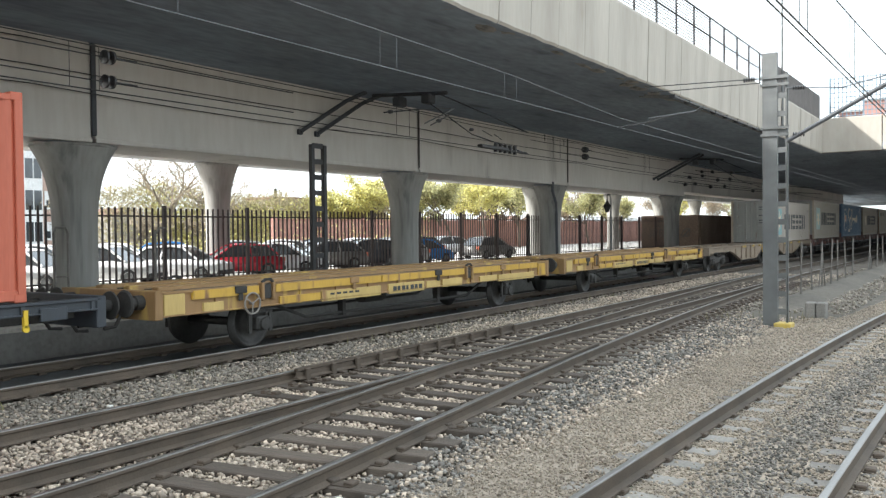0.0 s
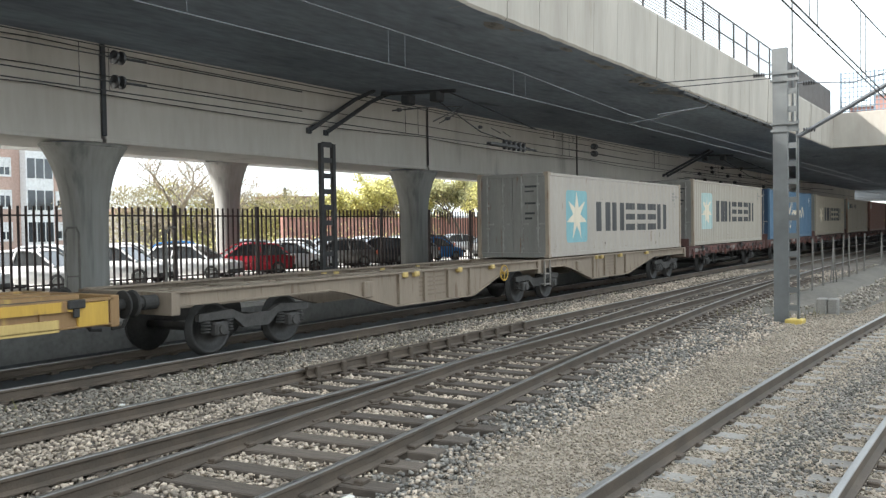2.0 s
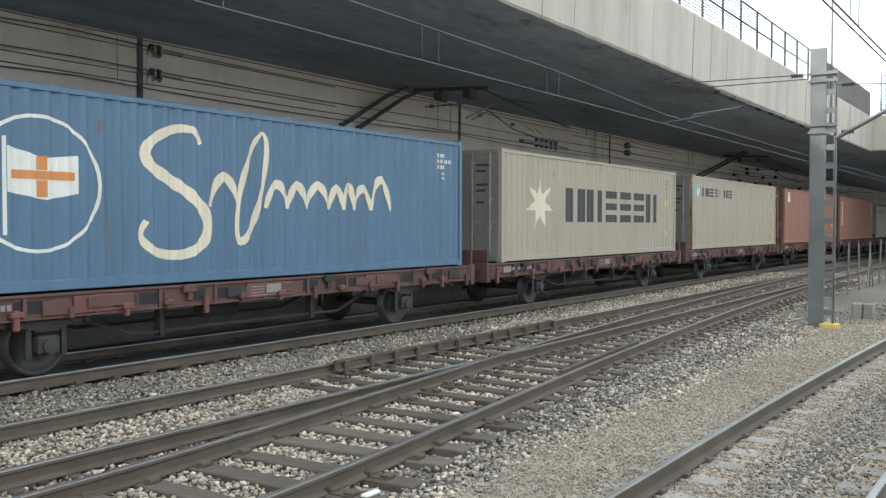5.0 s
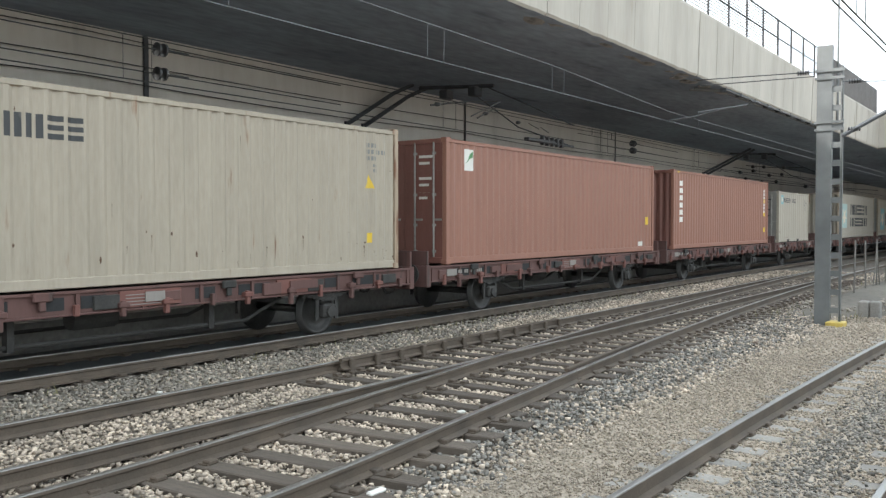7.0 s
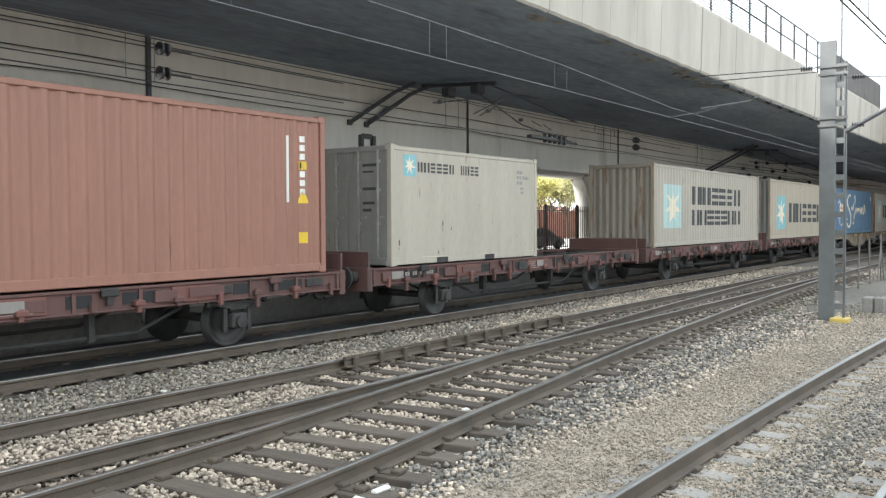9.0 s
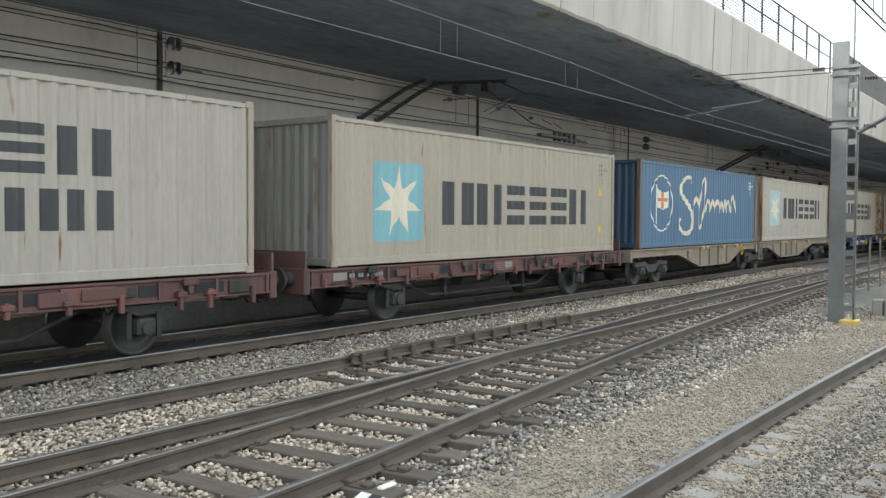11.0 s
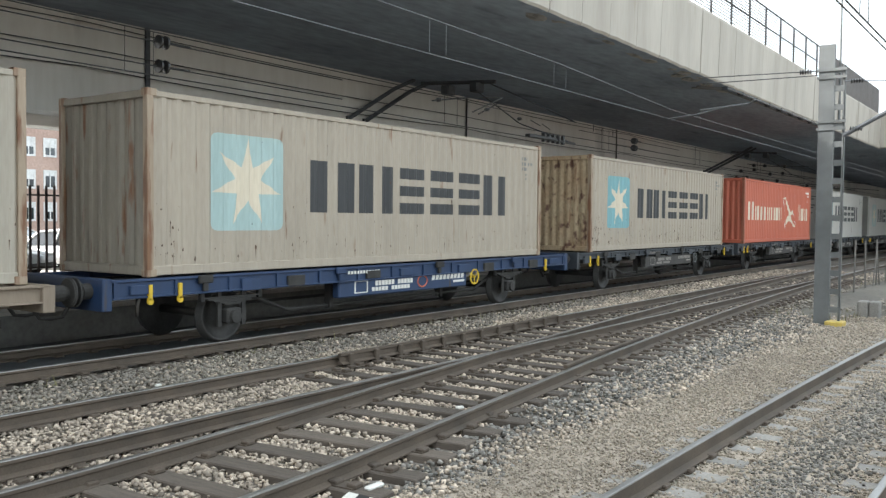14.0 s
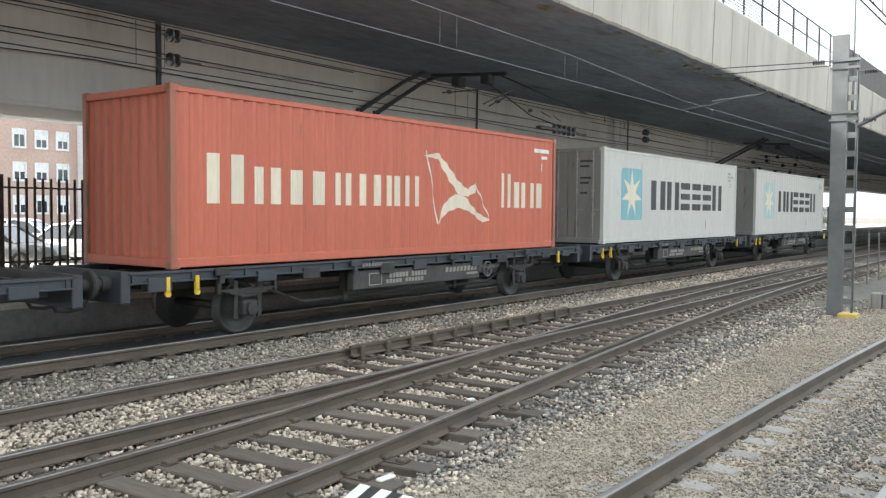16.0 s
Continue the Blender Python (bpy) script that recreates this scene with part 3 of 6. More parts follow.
for k in range(15):
    bm = B()
    r = 0.038 if k in (7, 14) else 0.015
    tube(bm, [(edge_x(yy) - 0.15, yy, zr + 0.10 + k * 0.109) for yy in (-10, 20, 45.4)], r, 5)
    part("bar", bm, M["dark_steel"], railing)
screen = thing("screen_panel", (0, 0, 0), "grey-brown slatted noise screen on the bridge edge", "screen", kind="structure")
for k in range(18):
    bm = B()
    for a, b in ((45.5, 51.0), (51.0, 56.4), (56.4, 61.8)):
        xm = edge_x((a + b) / 2)
        box(bm, xm - 0.2, xm - 0.1, a, b, zr + k * 0.09, zr + k * 0.09 + 0.082)
    part("slat", bm, M["screen"], screen)
M["mesh_paint"] = material("blue_grey_fence_paint", (0.16, 0.22, 0.27), (0.12, 0.17, 0.21), 0.6, scale=1, fine=8, bump=0)
mesh_fence = thing("mesh_fence", (0, 0, 0), "tall pale blue-grey mesh fence on the bridge", "fence", kind="structure")
for i in range(76):
    bm = B()
    box(bm, -0.06 if i % 8 == 0 else -0.028, 0.06 if i % 8 == 0 else 0.028, -0.012, 0.012, 0, 2.7)
    part("upright", bm, M["mesh_paint"], mesh_fence, at=(-9.3 + i * 0.25, 62.2, ZS + 2.23))
for k in range(9):
    bm = B()
    tube(bm, [(-9.3, 62.2, ZS + 2.35 + k * 0.31), (10.0, 62.2, ZS + 2.35 + k * 0.31)], 0.026, 4)
    part("bar", bm, M["mesh_paint"], mesh_fence)


# ---- the freight train ----
def s_train(t):
    """How far the train has come since the start, in metres."""
    return 15.855 * t - 0.06456 * t * t + 0.001678 * t ** 3


TRAIN = []          # (thing, place along the train)


def placed(ob, y, x=TRAIN_X, z=0.0):
    ob.location = (x, y, z)
    TRAIN.append((ob, x, y, z))
    return ob


S_RAIL = 1.219 - 0.008   # face of the side rails
SIDE = 1.219        # half a container's width


def profile(y, smooth):
    """Depth of the corrugated side at y."""
    if smooth:
        p, d = 0.42, 0.012
    else:
        p, d = 0.278, 0.036
    u = (y / p) % 1.0
    if u < 0.25:
        return 0.0
    if u < 0.5:
        return -d * (u - 0.25) / 0.25
    if u < 0.75:
        return -d
    return -d * (1 - (u - 0.75) / 0.25)


def breaks(y0, y1, smooth):
    p = 0.42 if smooth else 0.278
    k = math.floor(y0 / p) * 4
    out = []
    while k * p / 4 < y1:
        if k * p / 4 > y0 + 1e-4:
            out.append(k * p / 4)
        k += 1
    return out


def corrugated(bm, y0, y1, z0, z1, x, smooth, side=1):
    ys = [y0] + breaks(y0, y1, smooth) + [y1]
    prev = None
    for y in ys:
        xx = side * (x + profile(y, smooth))
        cur = (bm.verts.new((xx, y, z0)), bm.verts.new((xx, y, z1)))
        if prev:
            bm.faces.new((prev[0], cur[0], cur[1], prev[1]))
        prev = cur


def mark(polys, mat, parent, x, smooth, name="marking", label=""):
    """Flat painted shapes, given as (y, z) outlines, laid on the corrugated side."""
    bm = B()
    for poly in polys:
        bm.faces.new([bm.verts.new((0, y, z)) for y, z in poly])
    ys = [v.co.y for v in bm.verts]
    for y in breaks(min(ys), max(ys), smooth):
        bmesh.ops.bisect_plane(bm, geom=bm.verts[:] + bm.edges[:] + bm.faces[:], plane_co=(0, y, 0), plane_no=(0, 1, 0), dist=1e-5)
    for v in bm.verts:
        v.co.x = x + profile(v.co.y, smooth) + 0.004
    ob = part(name, bm, mat, parent, label)
    return tagged(ob, kind="stuff") if name == "data_marking" else ob


def rect(y0, y1, z0, z1):
    return [(y0, z0), (y1, z0), (y1, z1), (y0, z1)]


def rounded(y0, y1, z0, z1, r):
    """A rectangle with rounded corners."""
    out = []
    for cy, cz, a0 in ((y1 - r, z1 - r, 0), (y0 + r, z1 - r, 90), (y0 + r, z0 + r, 180), (y1 - r, z0 + r, 270)):
        out += [(cy + r * math.cos(radians(a0 + k * 22.5)), cz + r * math.sin(radians(a0 + k * 22.5))) for k in range(5)]
    return out


def star(cy, cz, r):
    out = []
    for k in range(14):
        a = math.pi / 2 + math.pi * k / 7
        rr = r if k % 2 == 0 else r * 0.38
        out.append((cy - math.cos(a) * rr, cz + math.sin(a) * rr))
    c = (cy, cz)
    return [[c, out[k], out[(k + 1) % 14]] for k in range(14)]


def ribbon(pts, w):
    """A painted stroke along the points, w wide (or one width for each point), as a joined strip."""
    ws = w if isinstance(w, list) else [w] * len(pts)
    left, right = [], []
    for i, (y, z) in enumerate(pts):
        p, q = pts[max(i - 1, 0)], pts[min(i + 1, len(pts) - 1)]
        L = math.hypot(q[0] - p[0], q[1] - p[1]) or 1
        nx, nz = -(q[1] - p[1]) / L * ws[i] / 2, (q[0] - p[0]) / L * ws[i] / 2
        left.append((y + nx, z + nz))
        right.append((y - nx, z - nz))
    return [[left[i], right[i], right[i + 1], left[i + 1]] for i in range(len(pts) - 1)]


casting = None


def container(Y, col, label, length=12.192, height=2.896, smooth=False, doors_front=False, marks=None, end_col=None, z=1.2, posts=None):
    """A freight container; its front, lower middle is the origin. Corrugated sides, ends, roof, posts, rails, castings, door gear."""
    global casting
    c = thing("freight_container", (0, 0, 0), label, "container", "containers on the train")
    H, L, S = height, length, SIDE
    x = S - 0.02
    for side in (1, -1):
        bm = B()
        corrugated(bm, 0.12, L - 0.12, 0.16, H - 0.10, x, smooth, side)
        part("side_panel", bm, col, c)
    for yy, sg in ((0.05, -1), (L - 0.05, 1)):
        bm = B()
        if (sg < 0) == doors_front:
            bm.free()
            for a, b in ((-S + 0.10, -0.012), (0.012, S - 0.10)):
                bm = B()
                box(bm, a, b, yy - 0.02, yy + 0.02, 0.16, H - 0.12)
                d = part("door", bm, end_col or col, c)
                for k in range(1, 5):
                    bm = B()
                    zz = 0.2 + (H - 0.4) * k / 5
                    box(bm, a + 0.04, b - 0.04, yy + sg * 0.018, yy + sg * 0.018 + sg * 0.014, zz - 0.05, zz + 0.05) if sg > 0 else box(bm, a + 0.04, b - 0.04, yy - 0.032, yy - 0.018, zz - 0.05, zz + 0.05)
                    part("door_rib", bm, end_col or col, d)
            for xx in (-0.86, -0.32, 0.32, 0.86):
                bm = B()
                tube(bm, [(xx, yy + sg * 0.055, 0.17), (xx, yy + sg * 0.055, H - 0.10)], 0.022, 6)
                for zz in (0.3, 0.9, 1.6, H - 0.35):
                    box(bm, xx - 0.05, xx + 0.05, yy + sg * 0.03 - 0.02, yy + sg * 0.03 + 0.02, zz - 0.03, zz + 0.03)
                box(bm, xx - 0.02, xx + 0.22, yy + sg * 0.06 - 0.012, yy + sg * 0.06 + 0.012, 1.0, 1.05)
                part("locking_bar", bm, M["bar_steel"], d)
            bm = B()
            for zz, w in ((H - 0.45, 0.42), (H - 0.6, 0.3), (H - 0.95, 0.36), (H - 1.1, 0.28), (H - 1.25, 0.33), (H - 1.4, 0.24)):
                box(bm, 0.42, 0.42 + w, yy + sg * 0.024 - 0.003, yy + sg * 0.024 + 0.003, zz, zz + 0.06)
            tagged(part("data_marking", bm, M["white"] if col not in PALE else M["navy"], d, "rows of small unreadable markings"), kind="stuff")
        else:
            n = 9
            xs = [-S + 0.1 + (2 * S - 0.2) * k / (n * 4) for k in range(n * 4 + 1)]
            prev = None
            for k, xx in enumerate(xs):
                dd = (0, 0, 1, 1)[k % 4] * 0.045 if not smooth else 0
                cur = (bm.verts.new((xx, yy - sg * dd, 0.16)), bm.verts.new((xx, yy - sg * dd, H - 0.12)))
                if prev:
                    bm.faces.new((prev[0], cur[0], cur[1], prev[1]))
                prev = cur
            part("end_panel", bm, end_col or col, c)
    for xx in (-S + 0.06, S - 0.06):
        for yy in (0.06, L - 0.06):
            bm = B()
            box(bm, xx - 0.06, xx + 0.06, yy - 0.06, yy + 0.06, 0.1, H - 0.1, 0.01)
            part("corner_post", bm, posts or col, c, "rusty corner post" if posts else "")
        for z0, z1 in ((0.02, 0.17), (H - 0.12, H - 0.03)):
            bm = B()
            box(bm, xx - 0.05, xx + 0.05, 0.12, L - 0.12, z0, z1, 0.012)
            part("side_rail", bm, col, c)
    for yy in (0.06, L - 0.06):
        for z0, z1 in ((0.02, 0.17), (H - 0.14, H - 0.02)):
            bm = B()
            box(bm, -S + 0.12, S - 0.12, yy - 0.055, yy + 0.055, z0, z1, 0.012)
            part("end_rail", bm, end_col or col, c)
    bm = B()
    ys = [0.1 + (L - 0.2) * k / 80 for k in range(81)]
    prev = None
    for k, yy in enumerate(ys):
        zz = H - 0.03 - (0, 0, 1, 1)[k % 4] * 0.02
        cur = (bm.verts.new((-S + 0.08, yy, zz)), bm.verts.new((S - 0.08, yy, zz)))
        if prev:
            bm.faces.new((prev[0], cur[0], cur[1], prev[1]))
        prev = cur
    part("roof", bm, col, c)
    bm = B()
    box(bm, -S + 0.08, S - 0.08, 0.1, L - 0.1, 0.08, 0.14)
    part("floor", bm, M["grime"], c)
    if casting is None:
        bm = B()
        box(bm, -0.082, 0.082, -0.09, 0.09, -0.06, 0.06, 0.012)
        casting = finish(bm)
    for xx in (-S + 0.08, S - 0.08):
        for yy in (0.088, L - 0.088):
            for zz in (0.058, H - 0.058):
                me = casting.copy()
                part("corner_casting", me, posts or col, c, at=(xx, yy, zz))
    if marks:
        marks(c, x, L, H, smooth)
    placed(c, Y, z=z)
    return c


def bars(c, x, smooth, y0, z0, widths, h, gap, mat, label="dark block-shaped brand marking"):
    """A word-sized row of plain bars, two upright or three level ones for each sign that stood there."""
    y = y0
    for k, w in enumerate(widths):
        if k in (2, 3, 4):
            shapes = [rect(y + w * 0.06, y + w * 0.94, z0 + h * a, z0 + h * b) for a, b in ((0.0, 0.24), (0.39, 0.61), (0.76, 1.0))]
        else:
            shapes = [rect(y + w * a, y + w * b, z0, z0 + h) for a, b in ((0.04, 0.38), (0.62, 0.96))]
        for shape in shapes:
            mark([shape], mat, c, x, smooth, "marking_bar", label)
        y += w + gap


def serials(c, x, L, H, smooth, mat, warn=True):
    tiny = [(1.0, 0.34, 4, 0.085), (1.0, 0.47, 3, 0.085), (0.70, 0.47, 4, 0.085), (1.0, 0.60, 4, 0.085), (0.8, 0.76, 2, 0.06), (0.8, 0.86, 2, 0.06)]
    mark([rect(L - a + 0.082 * k, L - a + 0.082 * k + 0.052, H - z - h, H - z) for a, z, n, h in tiny for k in range(n)],
         M["faint_mark"] if mat is M["navy"] else mat, c, x, smooth, "data_marking", "small unreadable markings")
    if warn:
        mark([[(L - 1.05, H - 1.25), (L - 0.75, H - 1.25), (L - 0.9, H - 0.98)]], M["sign_yellow"], c, x, smooth, "warning_triangle", "yellow warning triangle")
        mark([rect(L - 1.0, L - 0.82, 0.55, 0.75)], M["sign_yellow"], c, x, smooth, "warning_sign", "small yellow square sign")


def chips(c, x, L, H, smooth, seed, n):
    """Flaked paint: ragged rust spots, most of them low on the side, some with a run below."""
    g = random.Random(seed)
    polys = []
    for k in range(n):
        y = g.uniform(0.15, L - 0.15) if g.random() < 0.75 else g.choice((g.uniform(0.1, 0.6), g.uniform(L - 1.2, L - 0.1)))
        z = 0.22 + abs(g.gauss(0, 0.38)) if g.random() < 0.88 else g.uniform(0.3, H - 0.3)
        a = g.uniform(0.004, 0.016) * (2.0 if g.random() < 0.12 else 1.0)
        b = a * g.uniform(0.9, 3.0)
        m = 7
        if g.random() < 0.35:
            run = min(g.uniform(0.05, 0.28), z - 0.2)
            if run > 0.03:
                polys.append([(y - a * 0.35, z), (y - a * 0.12, z - run), (y + a * 0.12, z - run), (y + a * 0.35, z)])
        polys.append([(y + a * g.uniform(0.5, 1.2) * math.cos(2 * math.pi * i / m), z + b * g.uniform(0.5, 1.2) * math.sin(2 * math.pi * i / m)) for i in range(m)])
    polys = [p for p in polys if min(q[1] for q in p) > 0.17 and max(q[1] for q in p) < H - 0.1]
    tagged(mark(polys, M["chip"], c, x + 0.003, smooth, "rust_spot", "flaked rust spots"), kind="stuff")


def star_marks(blue, zc=1.52, warn=False, worn=0):
    def go(c, x, L, H, smooth):
        if worn:
            chips(c, x, L, H, smooth, worn, worn)
        if blue is not None:
            mark([rounded(1.24, 2.83, zc - 0.81, zc + 0.81, 0.13)], blue, c, x, smooth, "logo_square", "pale aqua square")
        mark(star(2.02, zc, 0.78), M["cream_mark"], c, x + 0.004, smooth, "logo_star", "white seven-pointed star")
        bars(c, x, smooth, 3.5, zc - 0.48, (1.30, 1.16, 1.0, 1.02, 1.0, 1.12), 0.97, 0.08, M["navy"])
        serials(c, x, L, H, smooth, M["navy"], warn)
    return go


def small_word(c, x, L, H, smooth):
    k = 1.0 if L > 8 else 0.82
    y0, z0 = (0.44, 2.0) if L > 8 else (0.42, 1.9)
    mark([rect(y0, y0 + 0.56 * k, z0, z0 + 0.56 * k)], M["aqua"], c, x, smooth, "logo_square", "small pale aqua square")
    mark(star(y0 + 0.28 * k, z0 + 0.28 * k, 0.25 * k), M["cream_mark"], c, x + 0.004, smooth, "logo_star", "small white star")
    s = 1.0 if L > 8 else 0.62
    bars(c, x, smooth, y0 + 0.8 * (1.0 if L > 8 else 0.62), z0 + 0.10, [0.34 * s] * 6, 0.30 * s + 0.03, 0.04 * s, M["navy"])
    bars(c, x, smooth, y0 + 0.8 * (1.0 if L > 8 else 0.62) + 2.64 * s, z0 + 0.10, [0.27 * s] * 4, 0.30 * s + 0.03, 0.03, M["navy"])
    serials(c, x, L, H, smooth, M["navy"], L > 8)
    chips(c, x, L, H, smooth, 40 + int(L), 60 if L > 8 else 14)
    if L < 8:
        for yy in (1.6, 3.55):
            mark([rect(yy, yy + 0.42, 0.02, 0.14)], M["grime"], c, x + 0.022, True, "fork_pocket", "dark fork pocket")


def two_words(c, x, L, H, smooth):
    mark([rect(0.95, 2.6, 0.66, 2.2)], M["aqua_faded"], c, x, smooth, "logo_square", "faded aqua square")
    mark(star(1.8, 1.42, 0.75), M["cream_mark"], c, x + 0.004, smooth, "logo_star", "white seven-pointed star")
    bars(c, x, smooth, 3.7, 1.52, (1.1, 0.98, 0.82, 0.86, 0.84, 0.9), 0.68, 0.07, M["navy"])
    bars(c, x, smooth, 3.72, 0.74, (0.8, 0.75, 0.82, 0.68, 0.82, 0.8, 0.78), 0.58, 0.07, M["navy"])


def script_word(c, x, L, H, smooth):
    """White flowing strokes and a ringed flag on a blue side."""
    cy, cz, r = 1.86, 1.5, 0.93
    ring = [(cy + r * math.cos(a), cz + r * math.sin(a)) for a in (2 * math.pi * k / 36 for k in range(37))]
    mark(ribbon(ring, 0.05), M["white"], c, x, smooth, "logo_ring", "thin white ring")
    mark([rect(cy - 0.5, cy - 0.45, cz - 0.7, cz + 0.62)], M["white"], c, x, smooth, "logo_staff")
    mark([[(cy - 0.44, cz - 0.12), (cy + 0.1, cz - 0.22), (cy + 0.6, cz - 0.12), (cy + 0.6, cz + 0.42), (cy + 0.1, cz + 0.36), (cy - 0.44, cz + 0.5)]], M["white"], c, x, smooth, "logo_flag")
    mark([rect(cy - 0.38, cy + 0.55, cz + 0.06, cz + 0.18), rect(cy - 0.02, cy + 0.12, cz - 0.18, cz + 0.05), rect(cy - 0.02, cy + 0.12, cz + 0.19, cz + 0.38)], M["orange_mark"], c, x + 0.004, smooth, "logo_cross", "orange cross on the flag")

    lift = [0.0]

    def stroke(f, n, w):
        lift[0] += 0.0012
        mark(ribbon([f(k / n) for k in range(n + 1)], [w * (0.5 + 0.6 * math.sin(math.pi * k / n)) for k in range(n + 1)]), M["cream_mark"], c, x + lift[0], smooth, "logo_stroke", "flowing white brush stroke")
    knots = [(4.62, 2.25), (4.45, 2.47), (4.0, 2.42), (3.6, 2.15), (3.62, 1.9), (4.0, 1.65), (4.45, 1.4), (4.75, 1.05), (4.7, 0.7), (4.35, 0.48), (3.8, 0.5), (3.48, 0.75), (3.58, 1.0)]

    def glide(u):
        k = min(int(u * (len(knots) - 1)), len(knots) - 2)
        f = u * (len(knots) - 1) - k
        p = [Vector(knots[max(0, min(len(knots) - 1, k + d))]) for d in (-1, 0, 1, 2)]
        q = 0.5 * (2 * p[1] + (p[2] - p[0]) * f + (2 * p[0] - 5 * p[1] + 4 * p[2] - p[3]) * f * f + (3 * p[1] - p[0] - 3 * p[2] + p[3]) * f ** 3)
        return (q.x, q.y)
    stroke(glide, 48, 0.18)
    stroke(lambda u: (5.72 + 0.24 * math.sin(u * 6.283) + 0.25 * math.cos(u * 6.283), 1.6 + 0.95 * math.cos(u * 6.283)), 40, 0.12)
    for k, (y0, w, hh) in enumerate(((4.85, 0.5, 0.5), (6.1, 0.42, 0.42), (6.62, 0.38, 0.42), (7.1, 0.5, 0.44), (7.72, 0.3, 0.4), (8.12, 0.2, 0.45), (8.42, 0.42, 0.42), (8.95, 0.5, 0.62))):
        stroke(lambda u, y0=y0, w=w, hh=hh: (y0 - 0.06 + (w + 0.12) * u, 1.24 + hh * 1.02 * math.sin(u * 3.14) ** 0.8), 16, 0.15)
    serials(c, x, L, H, smooth, M["white"], False)


def tall_bars(c, x, L, H, smooth):
    mark([[(0.2 + k * 0.1, H - 0.115), (0.25 + k * 0.1, H - 0.115), (0.30 + k * 0.1, H - 0.035), (0.25 + k * 0.1, H - 0.035)] for k in range(5)], M["sign_yellow"], c, S_RAIL, True, "hazard_stripe", "yellow slanted stripes on the top rail")
    for k in range(6):
        zz = 2.32 - k * 0.265
        mark([rect(0.70, 1.02, zz, zz + 0.18)], M["white"], c, x, smooth, "marking_bar", "white block-shaped brand marking")
    for k in range(7):
        mark([rect(L - 0.62, L - 0.52, H - 0.5 - k * 0.16, H - 0.39 - k * 0.16)], M["white"], c, x, smooth, "data_marking")
    mark([rect(L - 0.98, L - 0.89, H - 1.6, H - 0.4)], M["white"], c, x, smooth, "data_marking", "small unreadable markings")
    mark([rect(L - 0.66, L - 0.46, 0.55, 0.75), rect(L - 0.64, L - 0.48, H - 1.0, H - 0.85)], M["sign_yellow"], c, x, smooth, "warning_sign", "small yellow square sign")
    mark([[(L - 0.7, 1.28), (L - 0.42, 1.28), (L - 0.56, 1.52)]], M["sign_yellow"], c, x, smooth, "warning_triangle", "yellow warning triangle")


def plate(c, x, L, H, smooth):
    mark([rect(0.78, 1.12, H - 0.72, H - 0.22)], M["white"], c, x, smooth, "plate", "small white and green plate")
    mark([[(0.8, H - 0.55), (1.1, H - 0.4), (1.1, H - 0.26)]], M["green_mark"], c, x + 0.004, smooth, "logo_mark")
    mark([rect(L - 0.6, L - 0.42, 0.9, 1.15)], M["sign_yellow"], c, x, smooth, "warning_sign", "small yellow square sign")
    mark([rect(L - 1.2, L - 0.85, 0.2, 0.34)], M["white"], c, x, smooth, "data_marking")


def serif_bars(c, x, L, H, smooth):
    z = 1.04
    for y0, w, h in ((0.68, 0.86, 0.82), (1.66, 0.72, 0.64), (2.48, 1.0, 0.62), (3.68, 0.5, 0.62), (4.36, 0.7, 0.62), (5.20, 0.46, 0.62), (5.78, 0.56, 0.64),
                     (9.5, 0.5, 0.84), (10.12, 0.62, 0.64), (10.86, 0.64, 0.64)):
        for a, b in ((0.06, 0.36), (0.62, 0.94)):
            mark([rect(y0 + w * a, y0 + w * b, z, z + h)], M["cream_mark"], c, x, smooth, "marking_bar", "cream block-shaped brand marking")
    z = 1.0
    a = [(6.42, z + 1.13), (6.95, z + 1.22), (7.35, z + 0.95), (7.75, z + 0.62), (8.1, z + 0.45), (8.45, z + 0.62), (8.4, z + 0.38), (8.1, z + 0.28), (7.75, z + 0.32), (7.3, z + 0.7), (6.95, z + 1.08)]
    b = [(6.95, z - 0.36), (7.2, z + 0.12), (7.6, z + 0.34), (8.0, z + 0.28), (8.5, z - 0.08), (9.05, z - 0.26), (8.7, z - 0.32), (8.2, z - 0.06), (7.75, z + 0.02), (7.3, z - 0.08)]
    mark([a], M["cream_mark"], c, x, smooth, "logo_swoosh", "cream wing-shaped brand mark")
    mark([b], M["cream_mark"], c, x, smooth, "logo_swoosh", "cream wing-shaped brand mark")
    mark(ribbon([(6.55, z + 1.26), (6.95, z - 0.34)], 0.03) + ribbon([(8.45, z + 0.55), (9.05, z - 0.28)], 0.03), M["white"], c, x, smooth, "logo_line")
    mark([rect(L - 1.1, L - 0.3, H - 0.42, H - 0.32), rect(L - 0.75, L - 0.45, H - 0.58, H - 0.50), rect(L - 0.75, L - 0.65, H - 0.9, H - 0.7)], M["white"], c, x, smooth, "data_marking", "small unreadable markings")


M["cream_box"] = paint("cream_container_paint", (0.372, 0.32, 0.246), 0.10, streak=0.88, streaks=0.08)
M["dusty_box"] = paint("dusty_white_container_paint", (0.385, 0.342, 0.29), 0.08, streak=0.9)
M["grey_box_b"] = paint("dull_grey_container_paint", (0.375, 0.335, 0.275), 0.08, streak=0.88, streaks=0.1)
M["white_box"] = paint("white_container_paint", (0.52, 0.50, 0.455), 0.06, streak=0.92)
M["grey_box"] = paint("pale_grey_container_paint", (0.405, 0.36, 0.29), 0.08, streak=0.88, streaks=0.1)
M["stained_box"] = paint("stained_cream_container_paint", (0.40, 0.342, 0.268), 0.10, streak=0.88, streaks=0.25)
